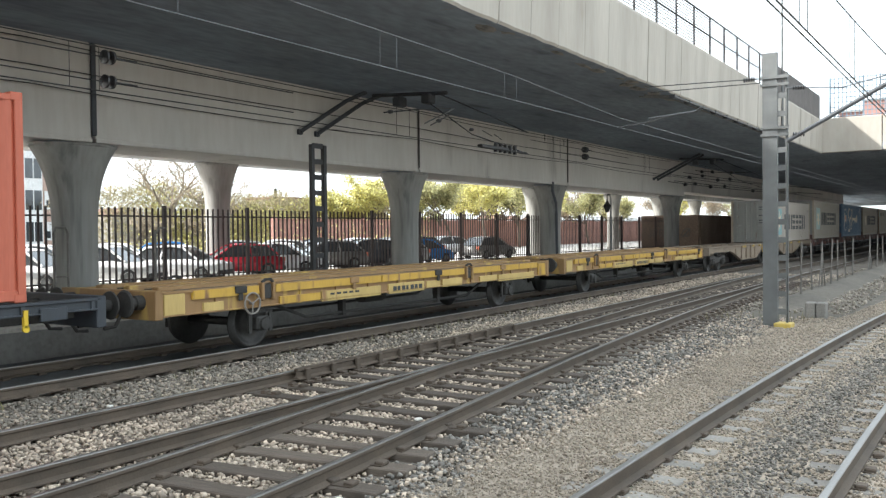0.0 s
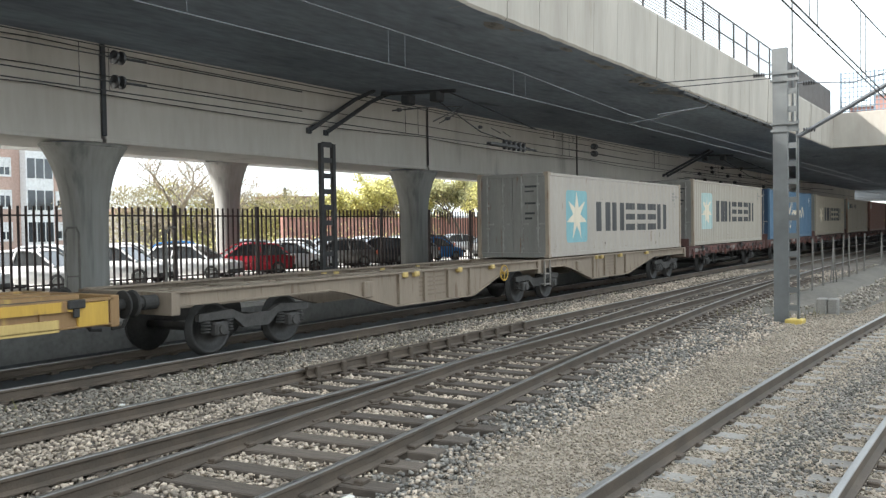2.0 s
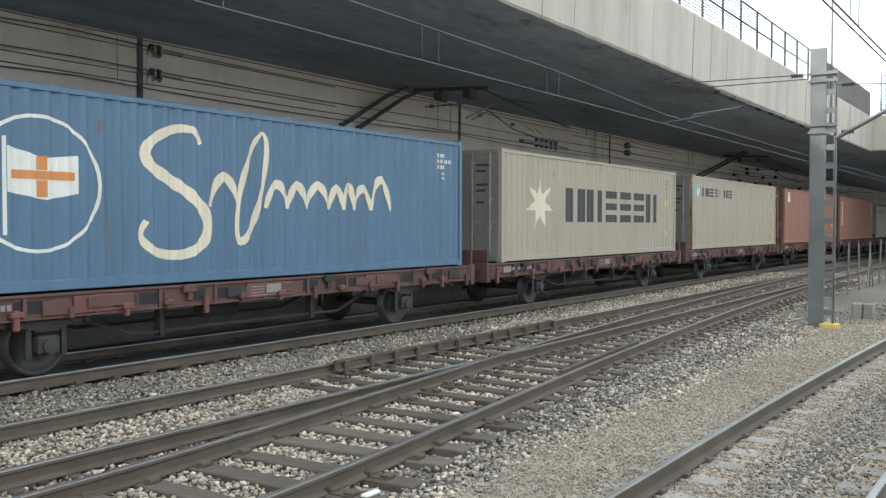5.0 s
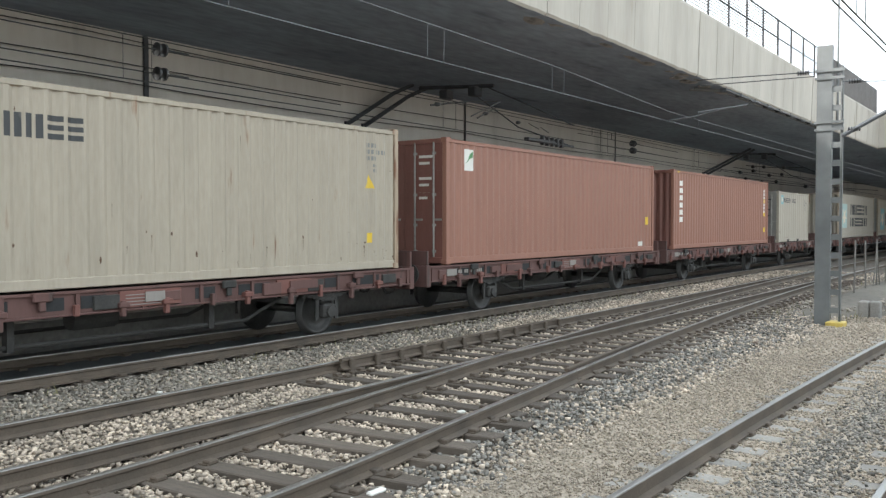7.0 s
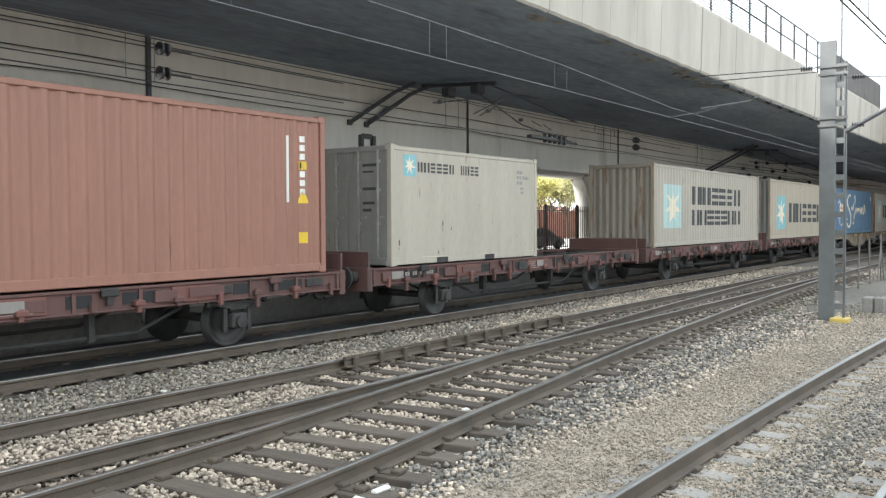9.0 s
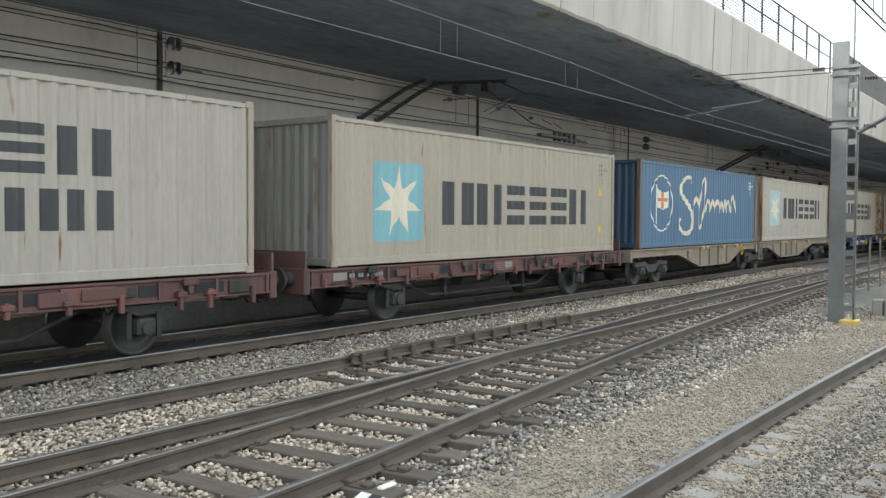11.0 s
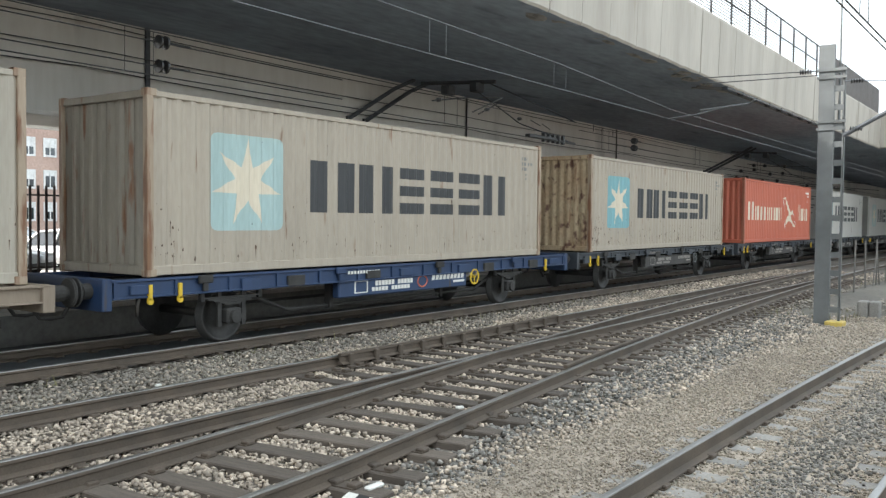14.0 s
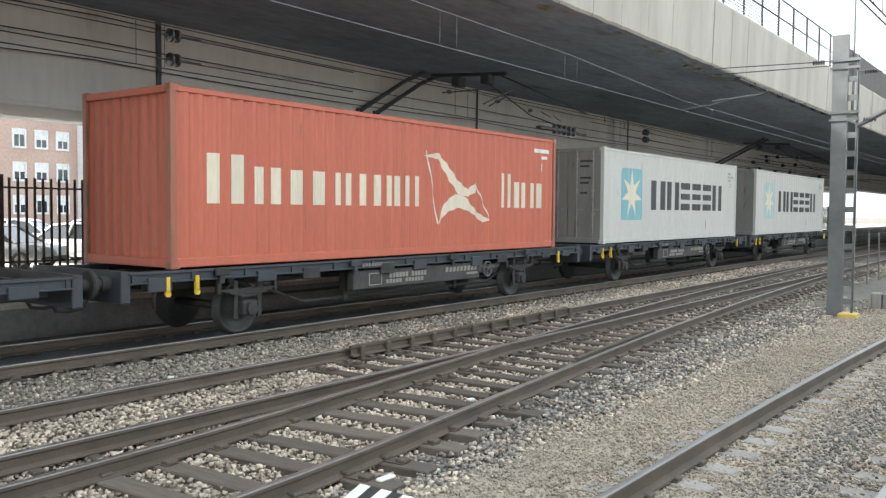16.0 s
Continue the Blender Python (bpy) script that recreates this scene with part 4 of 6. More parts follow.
M["rust_post"] = paint("rusty_post_paint", (0.37, 0.285, 0.20), 0.75, streaks=1.0, rust_col=(0.17, 0.08, 0.04), rust_scale=2.4)
M["rusty_end"] = material("heavily_rusted_paint", (0.46, 0.36, 0.23), (0.38, 0.26, 0.15), 0.7, scale=1.1, fine=9, bump=0.1, stretch=(1.6, 1, 1.1), rust=0.62, rust_col=(0.105, 0.048, 0.028), rust_scale=3.0, streaks=0.5)
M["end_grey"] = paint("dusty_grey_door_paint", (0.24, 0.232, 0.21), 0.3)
M["red_box"] = paint("faded_red_container_paint", (0.285, 0.132, 0.09), 0.06, streak=0.88)
# the red side paint again, darkened to paint in the end's shade
M["red_end_shaded"] = paint("shaded_red_container_end", (0.20, 0.08, 0.06), 0.10)
M["orange_box"] = paint("orange_red_container_paint", (0.50, 0.126, 0.07), 0.05, streak=0.88)
M["orange_post"] = paint("rust_edged_orange_paint", (0.36, 0.12, 0.07), 0.6, streaks=0.6, rust_col=(0.15, 0.08, 0.045))
M["blue_box"] = paint("blue_container_paint", (0.085, 0.158, 0.24), 0.10, streak=0.82)
# darker blue for the ends: their shade is put into the colour
M["blue_end_shaded"] = paint("shaded_blue_container_end", (0.03, 0.065, 0.12), 0.08)
M["aqua_faded"] = paint("faded_aqua_marking", (0.40, 0.53, 0.51), 0.05)
M["green_mark"] = paint("green_marking", (0.10, 0.25, 0.10), 0.0)
PALE = (M["dusty_box"], M["grey_box_b"], M["cream_box"], M["white_box"], M["grey_box"], M["stained_box"])

M["brown_post"] = paint("rust_brown_post_paint", (0.17, 0.10, 0.07), 0.5, streaks=0.6, rust_col=(0.09, 0.05, 0.035))
M["stain_post"] = paint("stained_post_paint", (0.35, 0.285, 0.215), 0.4, streaks=0.6, rust_col=(0.20, 0.13, 0.08))
M["stained_end"] = paint("stained_brown_grey_end", (0.27, 0.235, 0.185), 0.4, streaks=0.4)
container(-5.24, M["orange_box"], "orange-red corrugated freight container on a slate wagon", height=2.9)
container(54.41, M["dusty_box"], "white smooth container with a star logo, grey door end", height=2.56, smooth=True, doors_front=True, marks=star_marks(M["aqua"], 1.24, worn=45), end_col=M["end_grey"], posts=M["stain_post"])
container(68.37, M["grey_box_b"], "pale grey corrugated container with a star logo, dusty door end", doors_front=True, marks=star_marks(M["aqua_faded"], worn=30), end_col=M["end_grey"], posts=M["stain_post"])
container(82.47, M["blue_box"], "blue corrugated container with white script-like brush marks", doors_front=True, marks=script_word, end_col=M["blue_end_shaded"])
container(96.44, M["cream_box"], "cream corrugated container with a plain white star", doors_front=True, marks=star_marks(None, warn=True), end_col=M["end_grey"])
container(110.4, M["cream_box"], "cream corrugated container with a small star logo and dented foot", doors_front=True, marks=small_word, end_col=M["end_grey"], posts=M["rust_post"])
container(124.33, M["red_box"], "faded red corrugated container with a small white plate", doors_front=True, marks=plate, end_col=M["red_end_shaded"])
container(138.4, M["red_box"], "faded red corrugated container with a column of white blocks", marks=tall_bars, end_col=M["red_end_shaded"])
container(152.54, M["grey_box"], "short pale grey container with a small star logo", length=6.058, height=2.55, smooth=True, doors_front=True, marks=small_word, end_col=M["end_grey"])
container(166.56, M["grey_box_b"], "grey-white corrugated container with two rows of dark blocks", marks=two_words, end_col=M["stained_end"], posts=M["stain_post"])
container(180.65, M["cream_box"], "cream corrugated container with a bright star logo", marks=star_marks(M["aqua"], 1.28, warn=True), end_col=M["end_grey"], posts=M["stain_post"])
container(194.75, M["blue_box"], "blue corrugated container with white script-like brush marks", marks=script_word, end_col=M["blue_end_shaded"], posts=M["brown_post"])
container(207.91, M["grey_box"], "dusty pale grey container with rusty posts and a star logo", marks=star_marks(M["aqua_faded"], worn=110), end_col=M["stained_box"], posts=M["rust_post"])
container(221.98, M["stained_box"], "stained cream container with a brown-grey streaked end", marks=star_marks(M["aqua_faded"], worn=100), end_col=M["stained_end"], posts=M["rust_post"])
container(237.18, M["stained_box"], "stained cream container with a heavily rusted end", marks=star_marks(M["aqua"], worn=300), end_col=M["rusty_end"], posts=M["rust_post"])
container(252.29, M["orange_box"], "orange-red corrugated container with cream wing-shaped mark", marks=serif_bars, posts=M["orange_post"])
container(267.4, M["white_box"], "white smooth container with a star logo, grey door end", smooth=True, doors_front=True, marks=star_marks(M["aqua"]), end_col=M["end_grey"])
container(282.3, M["white_box"], "white smooth container with a faded star logo", smooth=True, marks=star_marks(M["aqua_faded"]), end_col=M["end_grey"])


# ---- wagons ----
def wheelset_mesh(r=0.46):
    bm = B()
    for s in (-1, 1):
        lathe(bm, (s * 0.835, 0, 0), (s, 0, 0), [(r + 0.028, -0.075), (r + 0.028, -0.05), (r, -0.04), (r - 0.005, 0.06), (r - 0.065, 0.062), (r - 0.075, 0.02), (0.16, 0.015), (0.12, 0.08), (0.0001, 0.08)], 28)
        lathe(bm, (s * 0.835, 0, 0), (s, 0, 0), [(0.10, 0.08), (0.09, 0.22), (0.0001, 0.22)], 12)
    tube(bm, [(-0.8, 0, 0), (0.8, 0, 0)], 0.08, 10)
    return finish(bm, True)


WHEELS = wheelset_mesh()
WHEELS.materials.append(M["wheel"])
SPINNERS = []


def wheelset(parent, y):
    w = part("wheelset", WHEELS, None, parent, at=(0, y, 0.46))
    SPINNERS.append((w, y))
    # axle guards, box and leaf springs on both sides
    for s in (-1, 1):
        bm = B()
        x = s * 1.12
        box(bm, x - 0.1, x + 0.1, y - 0.16, y + 0.16, 0.34, 0.60, 0.03)
        lathe(bm, (x, y, 0.46), (s, 0, 0), [(0.12, 0.08), (0.11, 0.15), (0.0001, 0.16)], 12)
        for a in (-0.30, 0.22):
            box(bm, x - 0.02, x + 0.02, y + a, y + a + 0.08, 0.30, 0.95)
        for k in range(5):
            half = 0.62 - k * 0.11
            box(bm, x - 0.05, x + 0.05, y - half, y + half, 0.78 - k * 0.03, 0.806 - k * 0.03)
        for e in (-0.62, 0.62):
            box(bm, x - 0.04, x + 0.04, y + e - 0.04, y + e + 0.04, 0.74, 1.0, 0.01)
        part("axle_guard", bm, M["grime"], parent, "grimy axle box and leaf spring")


def buffers(parent, L, mat):
    for y, s in ((0.0, -1), (L, 1)):
        for x in (-0.9, 0.9):
            bm = B()
            lathe(bm, (x, y, 1.02), (0, s, 0), [(0.12, -0.02), (0.12, 0.24), (0.09, 0.25), (0.09, 0.40), (0.0001, 0.40)], 14)
            lathe(bm, (x, y, 1.02), (0, s, 0), [(0.22, 0.40), (0.225, 0.42), (0.20, 0.445), (0.0001, 0.45)], 20)
            part("buffer", bm, M["grime"], parent)
        bm = B()
        tube(bm, [(0, y, 0.95), (0, y + s * 0.3, 0.9), (0, y + s * 0.42, 0.82)], 0.05, 6)
        part("coupling", bm, M["grime"], parent, "hanging screw coupling")
        for x in (-0.35, 0.35):
            bm = B()
            tube(bm, [(x, y, 0.9), (x * 1.03, y + s * 0.2, 0.61), (x * 0.97, y + s * 0.4, 0.59)], 0.03, 6)
            part("brake_hose", bm, M["grime"], parent)


def deck_rails(w, L, top):
    """Raised inner long beams and folded stanchions of the empty yellow wagons."""
    for x in (-0.75, 0.0, 0.75):
        bm = B()
        box(bm, x - 0.09, x + 0.09, 0.3, L - 0.3, top - 0.05, top + 0.05, 0.015)
        part("deck_beam", bm, M["yellow"], w)


def two_axle(Y, L, mat, label, style="red", wheels=(2.35, None), top=1.19):
    """A two-axle container flat: side sills with pockets, cross beams, headstocks, buffers, wheels, brake gear."""
    w = thing("container_wagon", (0, 0, 0), label, "wagon", "wagons of the train")
    dy, dr = wheels[0], wheels[1] or wheels[0]
    r = random.Random(int(Y))
    deep = {"red": 0.36, "blue": 0.30, "yellow": 0.42, "slate": 0.19}[style]
    for s in (-1, 1):
        bm = B()
        x = s * 1.16
        box(bm, x - 0.05, x + 0.05, 0.0, L, top - deep + 0.02, top - 0.02)
        box(bm, x - 0.09, x + 0.09, 0.0, L, top - 0.05, top - 0.005, 0.01)
        box(bm, x - 0.09, x + 0.09, 0.0, L, top - deep, top - deep + 0.03, 0.008)
        n = int(L / 1.05)
        for k in range(n + 1):
            yy = 0.12 + (L - 0.24) * k / n
            box(bm, x - 0.085, x + 0.085, yy - 0.03, yy + 0.03, top - deep, top - 0.02)
        part("side_sill", bm, mat, w)
        # container stops, hooks and brackets along the sill
        for k in range(n):
            yy = 0.12 + (L - 0.24) * (k + 0.5) / n
            bm = B()
            if k % 3 == 1:
                box(bm, s * 1.245, s * 1.305, yy - 0.14, yy + 0.14, top - 0.13, top + 0.0, 0.015)
                box(bm, s * 1.245, s * 1.29, yy - 0.05, yy + 0.05, top - 0.26, top - 0.1, 0.012)
            else:
                box(bm, s * 1.2, s * 1.262, yy - 0.3, yy + 0.12, top - 0.24 - 0.08 * r.random(), top - 0.1, 0.01)
            if style != "yellow" or k % 3 == 1:
                part("bracket", bm, M["grime"] if k % 2 else mat, w)
            else:
                bm.free()
        if style == "yellow":
            for a, b in ((0.65, 2.2), (2.62, 5.9), (5.93, 9.4), (9.82, L - 0.7)):
                bm = B()
                extrude_yz(bm, [(a, top - 0.165), (b, top - 0.165), (b - 0.02, top - 0.02), (a + 0.02, top - 0.02)], s * 1.215, s * 1.268)
                part("yellow_strip", bm, M["yellow_clean"], w, "worn yellow strip under the deck edge")
            for a, b, z0, z1 in ((0.08, 0.5, 0.80, 1.14), (0.9, 1.35, 0.80, 0.95), (2.75, 3.9, 0.78, 0.93), (3.95, 5.9, 0.74, 0.95), (6.2, 7.6, 0.74, 0.96), (7.7, 8.3, 0.78, 0.94), (8.4, 9.3, 0.76, 0.95),
                                 (L - 4.0, L - 3.1, 0.78, 0.93), (L - 3.0, L - 0.9, 0.74, 0.92), (L - 0.6, L - 0.1, 0.78, 1.13)):
                bm = B()
                box(bm, s * 1.20, s * 1.25, a, b, z0, z1, 0.006)
                part("yellow_panel", bm, M["yellow_pale"] if (a * 7) % 1.0 > 0.25 else M["yellow_clean"], w, "pale yellow side panel with worn edges")
            bm = B()
            for k, q in enumerate((0.22, 0.10, 0.14, 0.08, 0.16, 0.11, 0.13)):
                box(bm, min(s * 1.25, s * 1.255), max(s * 1.25, s * 1.255), 6.35 + k * 0.17, 6.35 + k * 0.17 + min(q, 0.13), 0.80, 0.90)
            for k in range(5):
                box(bm, min(s * 1.25, s * 1.255), max(s * 1.25, s * 1.255), 4.2 + k * 0.2, 4.33 + k * 0.2, 0.86, 0.90)
            tagged(part("data_marking", bm, M["navy"], w, "dark block-shaped markings"), kind="stuff")
            for yy in (2.4, 9.6):
                for e in (-0.17, 0.11):
                    bm = B()
                    box(bm, s * 1.24 - 0.06, s * 1.24 + 0.08, yy + e, yy + e + 0.06, top - 0.30, top + 0.03, 0.015)
                    part("deck_clamp", bm, M["yellow"], w, "rusty folded container clamp")
                bm = B()
                tube(bm, [(s * 1.27, yy - 0.14, top + 0.03), (s * 1.27, yy - 0.06, top + 0.08), (s * 1.27, yy + 0.08, top + 0.08), (s * 1.27, yy + 0.14, top + 0.03)], 0.03, 6)
                box(bm, s * 1.24 - 0.03, s * 1.24 + 0.03, yy - 0.11, yy + 0.11, top - 0.27, top + 0.0, 0.01)
                part("clamp_hook", bm, M["grime"], w, "dark clamp hook")
            if Y < 20:
                hand_wheel(w, s * 1.29, 2.0, 0.86, 0.19, M["dull_white"], "round pale brake hand wheel")
        if style == "red":
            q = random.Random(int(Y) + s)
            for k in range(16):
                yy = 0.4 + k * (L - 0.8) / 15 + q.uniform(-0.15, 0.15)
                bm = B()
                box(bm, s * 1.22, s * 1.30, yy - 0.04, yy + 0.04, top - q.uniform(0.34, 0.52), top - 0.2, 0.012)
                if k % 3:
                    box(bm, s * 1.2, s * 1.32, yy - 0.09, yy + 0.09, top - 0.30, top - 0.22, 0.012)
                part("hanger", bm, M["red_frame"] if k % 2 else M["red_panel"], w)
            # no holes are cut: black plates paint the dark of the openings
            for a, b in ((1.0, 1.6), (2.15, 2.7), (4.1, 4.55), (5.0, 5.35), (5.6, 6.0), (7.6, 8.0), (8.5, 9.2), (10.6, 11.0), (11.4, 12.2)):
                bm = B()
                box(bm, s * 1.205, s * 1.216, a, b, top - 0.27, top - 0.09)
                part("pocket", bm, M["tyre"], w, "near-black plate painting the shade of a sill opening")
            for a, b in ((3.0, 3.95), (6.2, 7.3), (9.35, 10.2)):
                bm = B()
                box(bm, s * 1.21, s * 1.252, a, b, top - 0.31, top - 0.06, 0.005)
                part("sill_panel", bm, M["red_panel"], w, "brighter red side panel")
    bm = B()
    for k in range(9):
        yy = 0.4 + (L - 0.8) * k / 8
        box(bm, -1.1, 1.1, yy - 0.06, yy + 0.06, top - 0.28, top - 0.06)
    box(bm, -0.32, -0.22, 0, L, top - 0.4, top - 0.06)
    box(bm, 0.22, 0.32, 0, L, top - 0.4, top - 0.06)
    part("underframe", bm, M["grime"], w)
    if style == "yellow":
        for k in range(12):
            bm = B()
            yy = 0.6 + (L - 1.2) * k / 12
            box(bm, -1.06, 1.06, yy, yy + (L - 1.2) / 12 - 0.03, top - 0.06, top - 0.012)
            part("deck_board", bm, M["plank"], w)
        deck_rails(w, L, top)
    for y0, y1 in ((-0.1, 0.06), (L - 0.06, L + 0.1)):
        bm = B()
        box(bm, -1.25, 1.25, y0, y1, top - 0.46, top + 0.02, 0.015)
        if style == "red":
            box(bm, -1.22, 1.22, (y0 + y1) / 2 - 0.03, (y0 + y1) / 2 + 0.03, top, top + 0.34, 0.01)
        part("headstock", bm, mat, w)
    buffers(w, L, mat)
    for y in (dy, L - dr):
        wheelset(w, y)
    # brake rods, pipes and cylinder beneath
    bm = B()
    tube(bm, [(0.75, dy + 0.7, 0.75), (0.8, dy + 1.6, 0.42), (0.8, L - dy - 1.6, 0.42), (0.75, L - dy - 0.7, 0.75)], 0.035, 6)
    tube(bm, [(-0.75, dy + 0.7, 0.75), (-0.8, dy + 1.6, 0.42), (-0.8, L - dy - 1.6, 0.42), (-0.75, L - dy - 0.7, 0.75)], 0.035, 6)
    lathe(bm, (0.3, L * 0.45, 0.68), (0, 1, 0), [(0.17, 0), (0.18, 0.05), (0.18, 0.75), (0.10, 0.8), (0.0001, 0.82)], 14)
    for yy in (L * 0.36, L * 0.62):
        box(bm, 0.72, 0.86, yy - 0.05, yy + 0.05, 0.36, 0.9)
    part("brake_gear", bm, M["grime"], w)
    # data plates on the sill
    for k, (a, b) in enumerate(() if style != "red" else ((0.62, 1.0), (3.2, 3.95), (L * 0.5, L * 0.5 + 0.35), (L - 3.6, L - 2.9))):
        bm = B()
        box(bm, 1.27, 1.285, a, b, top - 0.24, top - 0.09)
        part("data_plate", bm, M["dull_white"] if k % 2 == 0 else mat, w, "dull plate with unreadable markings" if k % 2 == 0 else "")
    if style == "red":
        bm = B()
        for k in range(12):
            if k not in (2, 5):
                box(bm, 1.252, 1.257, 1.1 + k * 0.085, 1.16 + k * 0.085, top - 0.2, top - 0.12)
        for k in range(4):
            box(bm, 1.253, 1.258, 6.3, 7.1 - 0.1 * (k % 2), top - 0.28 + k * 0.05, top - 0.265 + k * 0.05)
        tagged(part("data_marking", bm, M["dull_white"], w, "pale unreadable number bars"), kind="stuff")
    if style in ("blue", "slate"):
        bm = B()
        box(bm, 1.02, 1.2, 5.0, 9.4, 0.58, 0.95, 0.02)
        part("equipment_box", bm, M["blue_frame"] if style == "blue" else M["bogie"], w, "long side box with pale markings")
        pale = M["white"] if style == "blue" else M["dull_white"]
        bm = B()
        for p, q, z0, z1 in ((5.45, 5.85, 0.645, 0.665), (5.45, 5.85, 0.875, 0.895), (5.45, 5.48, 0.667, 0.873), (5.82, 5.85, 0.667, 0.873)):
            box(bm, 1.2, 1.206, p, q, z0, z1)
        part("panel_frame", bm, pale, w, "thin white square outline")
        bm = B()
        for k in range(13):
            for z0, z1 in ((0.66, 0.74), (0.77, 0.87)):
                if (k * 5 + int(z0 * 100)) % 7:
                    box(bm, 1.2, 1.206, 5.98 + k * 0.105, 6.065 + k * 0.105, z0, z1)
        for k in range(9):
            yy = 8.02 + k * 0.142
            extrude_yz(bm, [(yy, 0.78), (yy + 0.10, 0.78), (yy + 0.13, 0.89), (yy + 0.03, 0.89)], 1.2, 1.206)
        box(bm, 1.2, 1.206, 8.85, 9.3, 0.69, 0.74)
        for k in range(11):
            box(bm, 1.251, 1.256, 5.2 + k * 0.09, 5.26 + k * 0.09, top - 0.15, top - 0.09)
        tagged(part("data_marking", bm, pale, w, "white block-shaped markings"), kind="stuff")
        if style == "blue":
            bm = B()
            tube(bm, [(1.203, 7.68 + 0.17 * math.cos(radians(15 * k)), 0.78 + 0.12 * math.sin(radians(15 * k))) for k in range(25)], 0.018, 4)
            part("ring_mark", bm, M["orange_box"], w, "red ring mark")
        hand_wheel(w, 1.24, 9.68, 0.78, 0.17, M["sign_yellow"] if style == "blue" else M["steel"], "round brake hand wheel")
        for yy in (0.7, 1.25, L - 1.2):
            bm = B()
            lathe(bm, (1.26, yy, top - 0.36), (1, 0, 0), [(0.05, -0.02), (0.05, 0.02), (0.0001, 0.02)], 12)
            box(bm, 1.22, 1.28, yy - 0.03, yy + 0.03, top - 0.34, top - 0.1)
            part("lashing_ring", bm, M["sign_yellow"], w, "small yellow ring")
    placed(w, Y)
    return w


M["yellow_pale"] = paint("pale_yellow_panel_paint", (0.56, 0.40, 0.14), 0.35, rust_col=(0.26, 0.14, 0.06), rust_scale=1.3)
M["red_panel"] = paint("faded_red_panel_paint", (0.17, 0.07, 0.055), 0.35, 0.75)
M["yellow_clean"] = paint("bright_yellow_paint", (0.55, 0.335, 0.05), 0.5, rust_col=(0.20, 0.105, 0.05), rust_scale=1.6)
M["dull_white"] = paint("dull_white_plate", (0.25, 0.225, 0.20), 0.3)


def hand_wheel(parent, x, y, z, r, mat, label):
    """A ring on three spokes and a stub axle, facing sideways."""
    bm = B()
    n = 20
    tube(bm, [(x, y + r * math.cos(2 * math.pi * k / n), z + r * math.sin(2 * math.pi * k / n)) for k in range(n + 1)], 0.018, 6)
    for a in range(3):
        t = a * math.pi * 2 / 3 + 0.5
        tube(bm, [(x, y, z), (x, y + r * math.cos(t), z + r * math.sin(t))], 0.013, 5)
    tube(bm, [(x - math.copysign(0.16, x), y, z), (x + math.copysign(0.02, x), y, z)], 0.025, 6)
    part("hand_wheel", bm, mat, parent, label)


def bogie(parent, y):
    for d in (-0.9, 0.9):
        w = part("wheelset", WHEELS, None, parent, at=(0, y + d, 0.46))
        SPINNERS.append((w, y + d))
    for s in (-1, 1):
        bm = B()
        x = s * 1.05
        out = [(y - 1.35, 0.62), (y - 1.35, 0.74), (y - 0.6, 0.78), (y - 0.3, 0.66), (y + 0.3, 0.66), (y + 0.6, 0.78), (y + 1.35, 0.74), (y + 1.35, 0.62), (y + 0.55, 0.62), (y + 0.3, 0.42), (y - 0.3, 0.42), (y - 0.55, 0.62)]
        extrude_yz(bm, out, x - 0.05, x + 0.05)
        for d in (-0.9, 0.9):
            box(bm, x - 0.02, x + 0.14, y + d - 0.15, y + d + 0.15, 0.34, 0.58, 0.03)
            lathe(bm, (x + s * 0.1, y + d, 0.46), (s, 0, 0), [(0.10, 0.02), (0.09, 0.08), (0.0001, 0.09)], 12)
            for e in (-0.26, 0.26):
                for k in range(4):
                    lathe(bm, (x, y + d + e, 0.40 + k * 0.055), (0, 0, 1), [(0.05, 0), (0.085, 0.012), (0.085, 0.03), (0.05, 0.042)], 10)
        part("bogie_frame", bm, M["bogie"], parent, "grimy bogie frame with coil springs")


M["bogie"] = material("grimy_bogie_steel", (0.08, 0.074, 0.067), (0.05, 0.046, 0.042), 0.85, 0.1, scale=4, fine=20, bump=0.3)


M["tan_faint"] = paint("faded_brown_lettering", (0.20, 0.15, 0.105), 0.4, rust_col=(0.24, 0.19, 0.14))


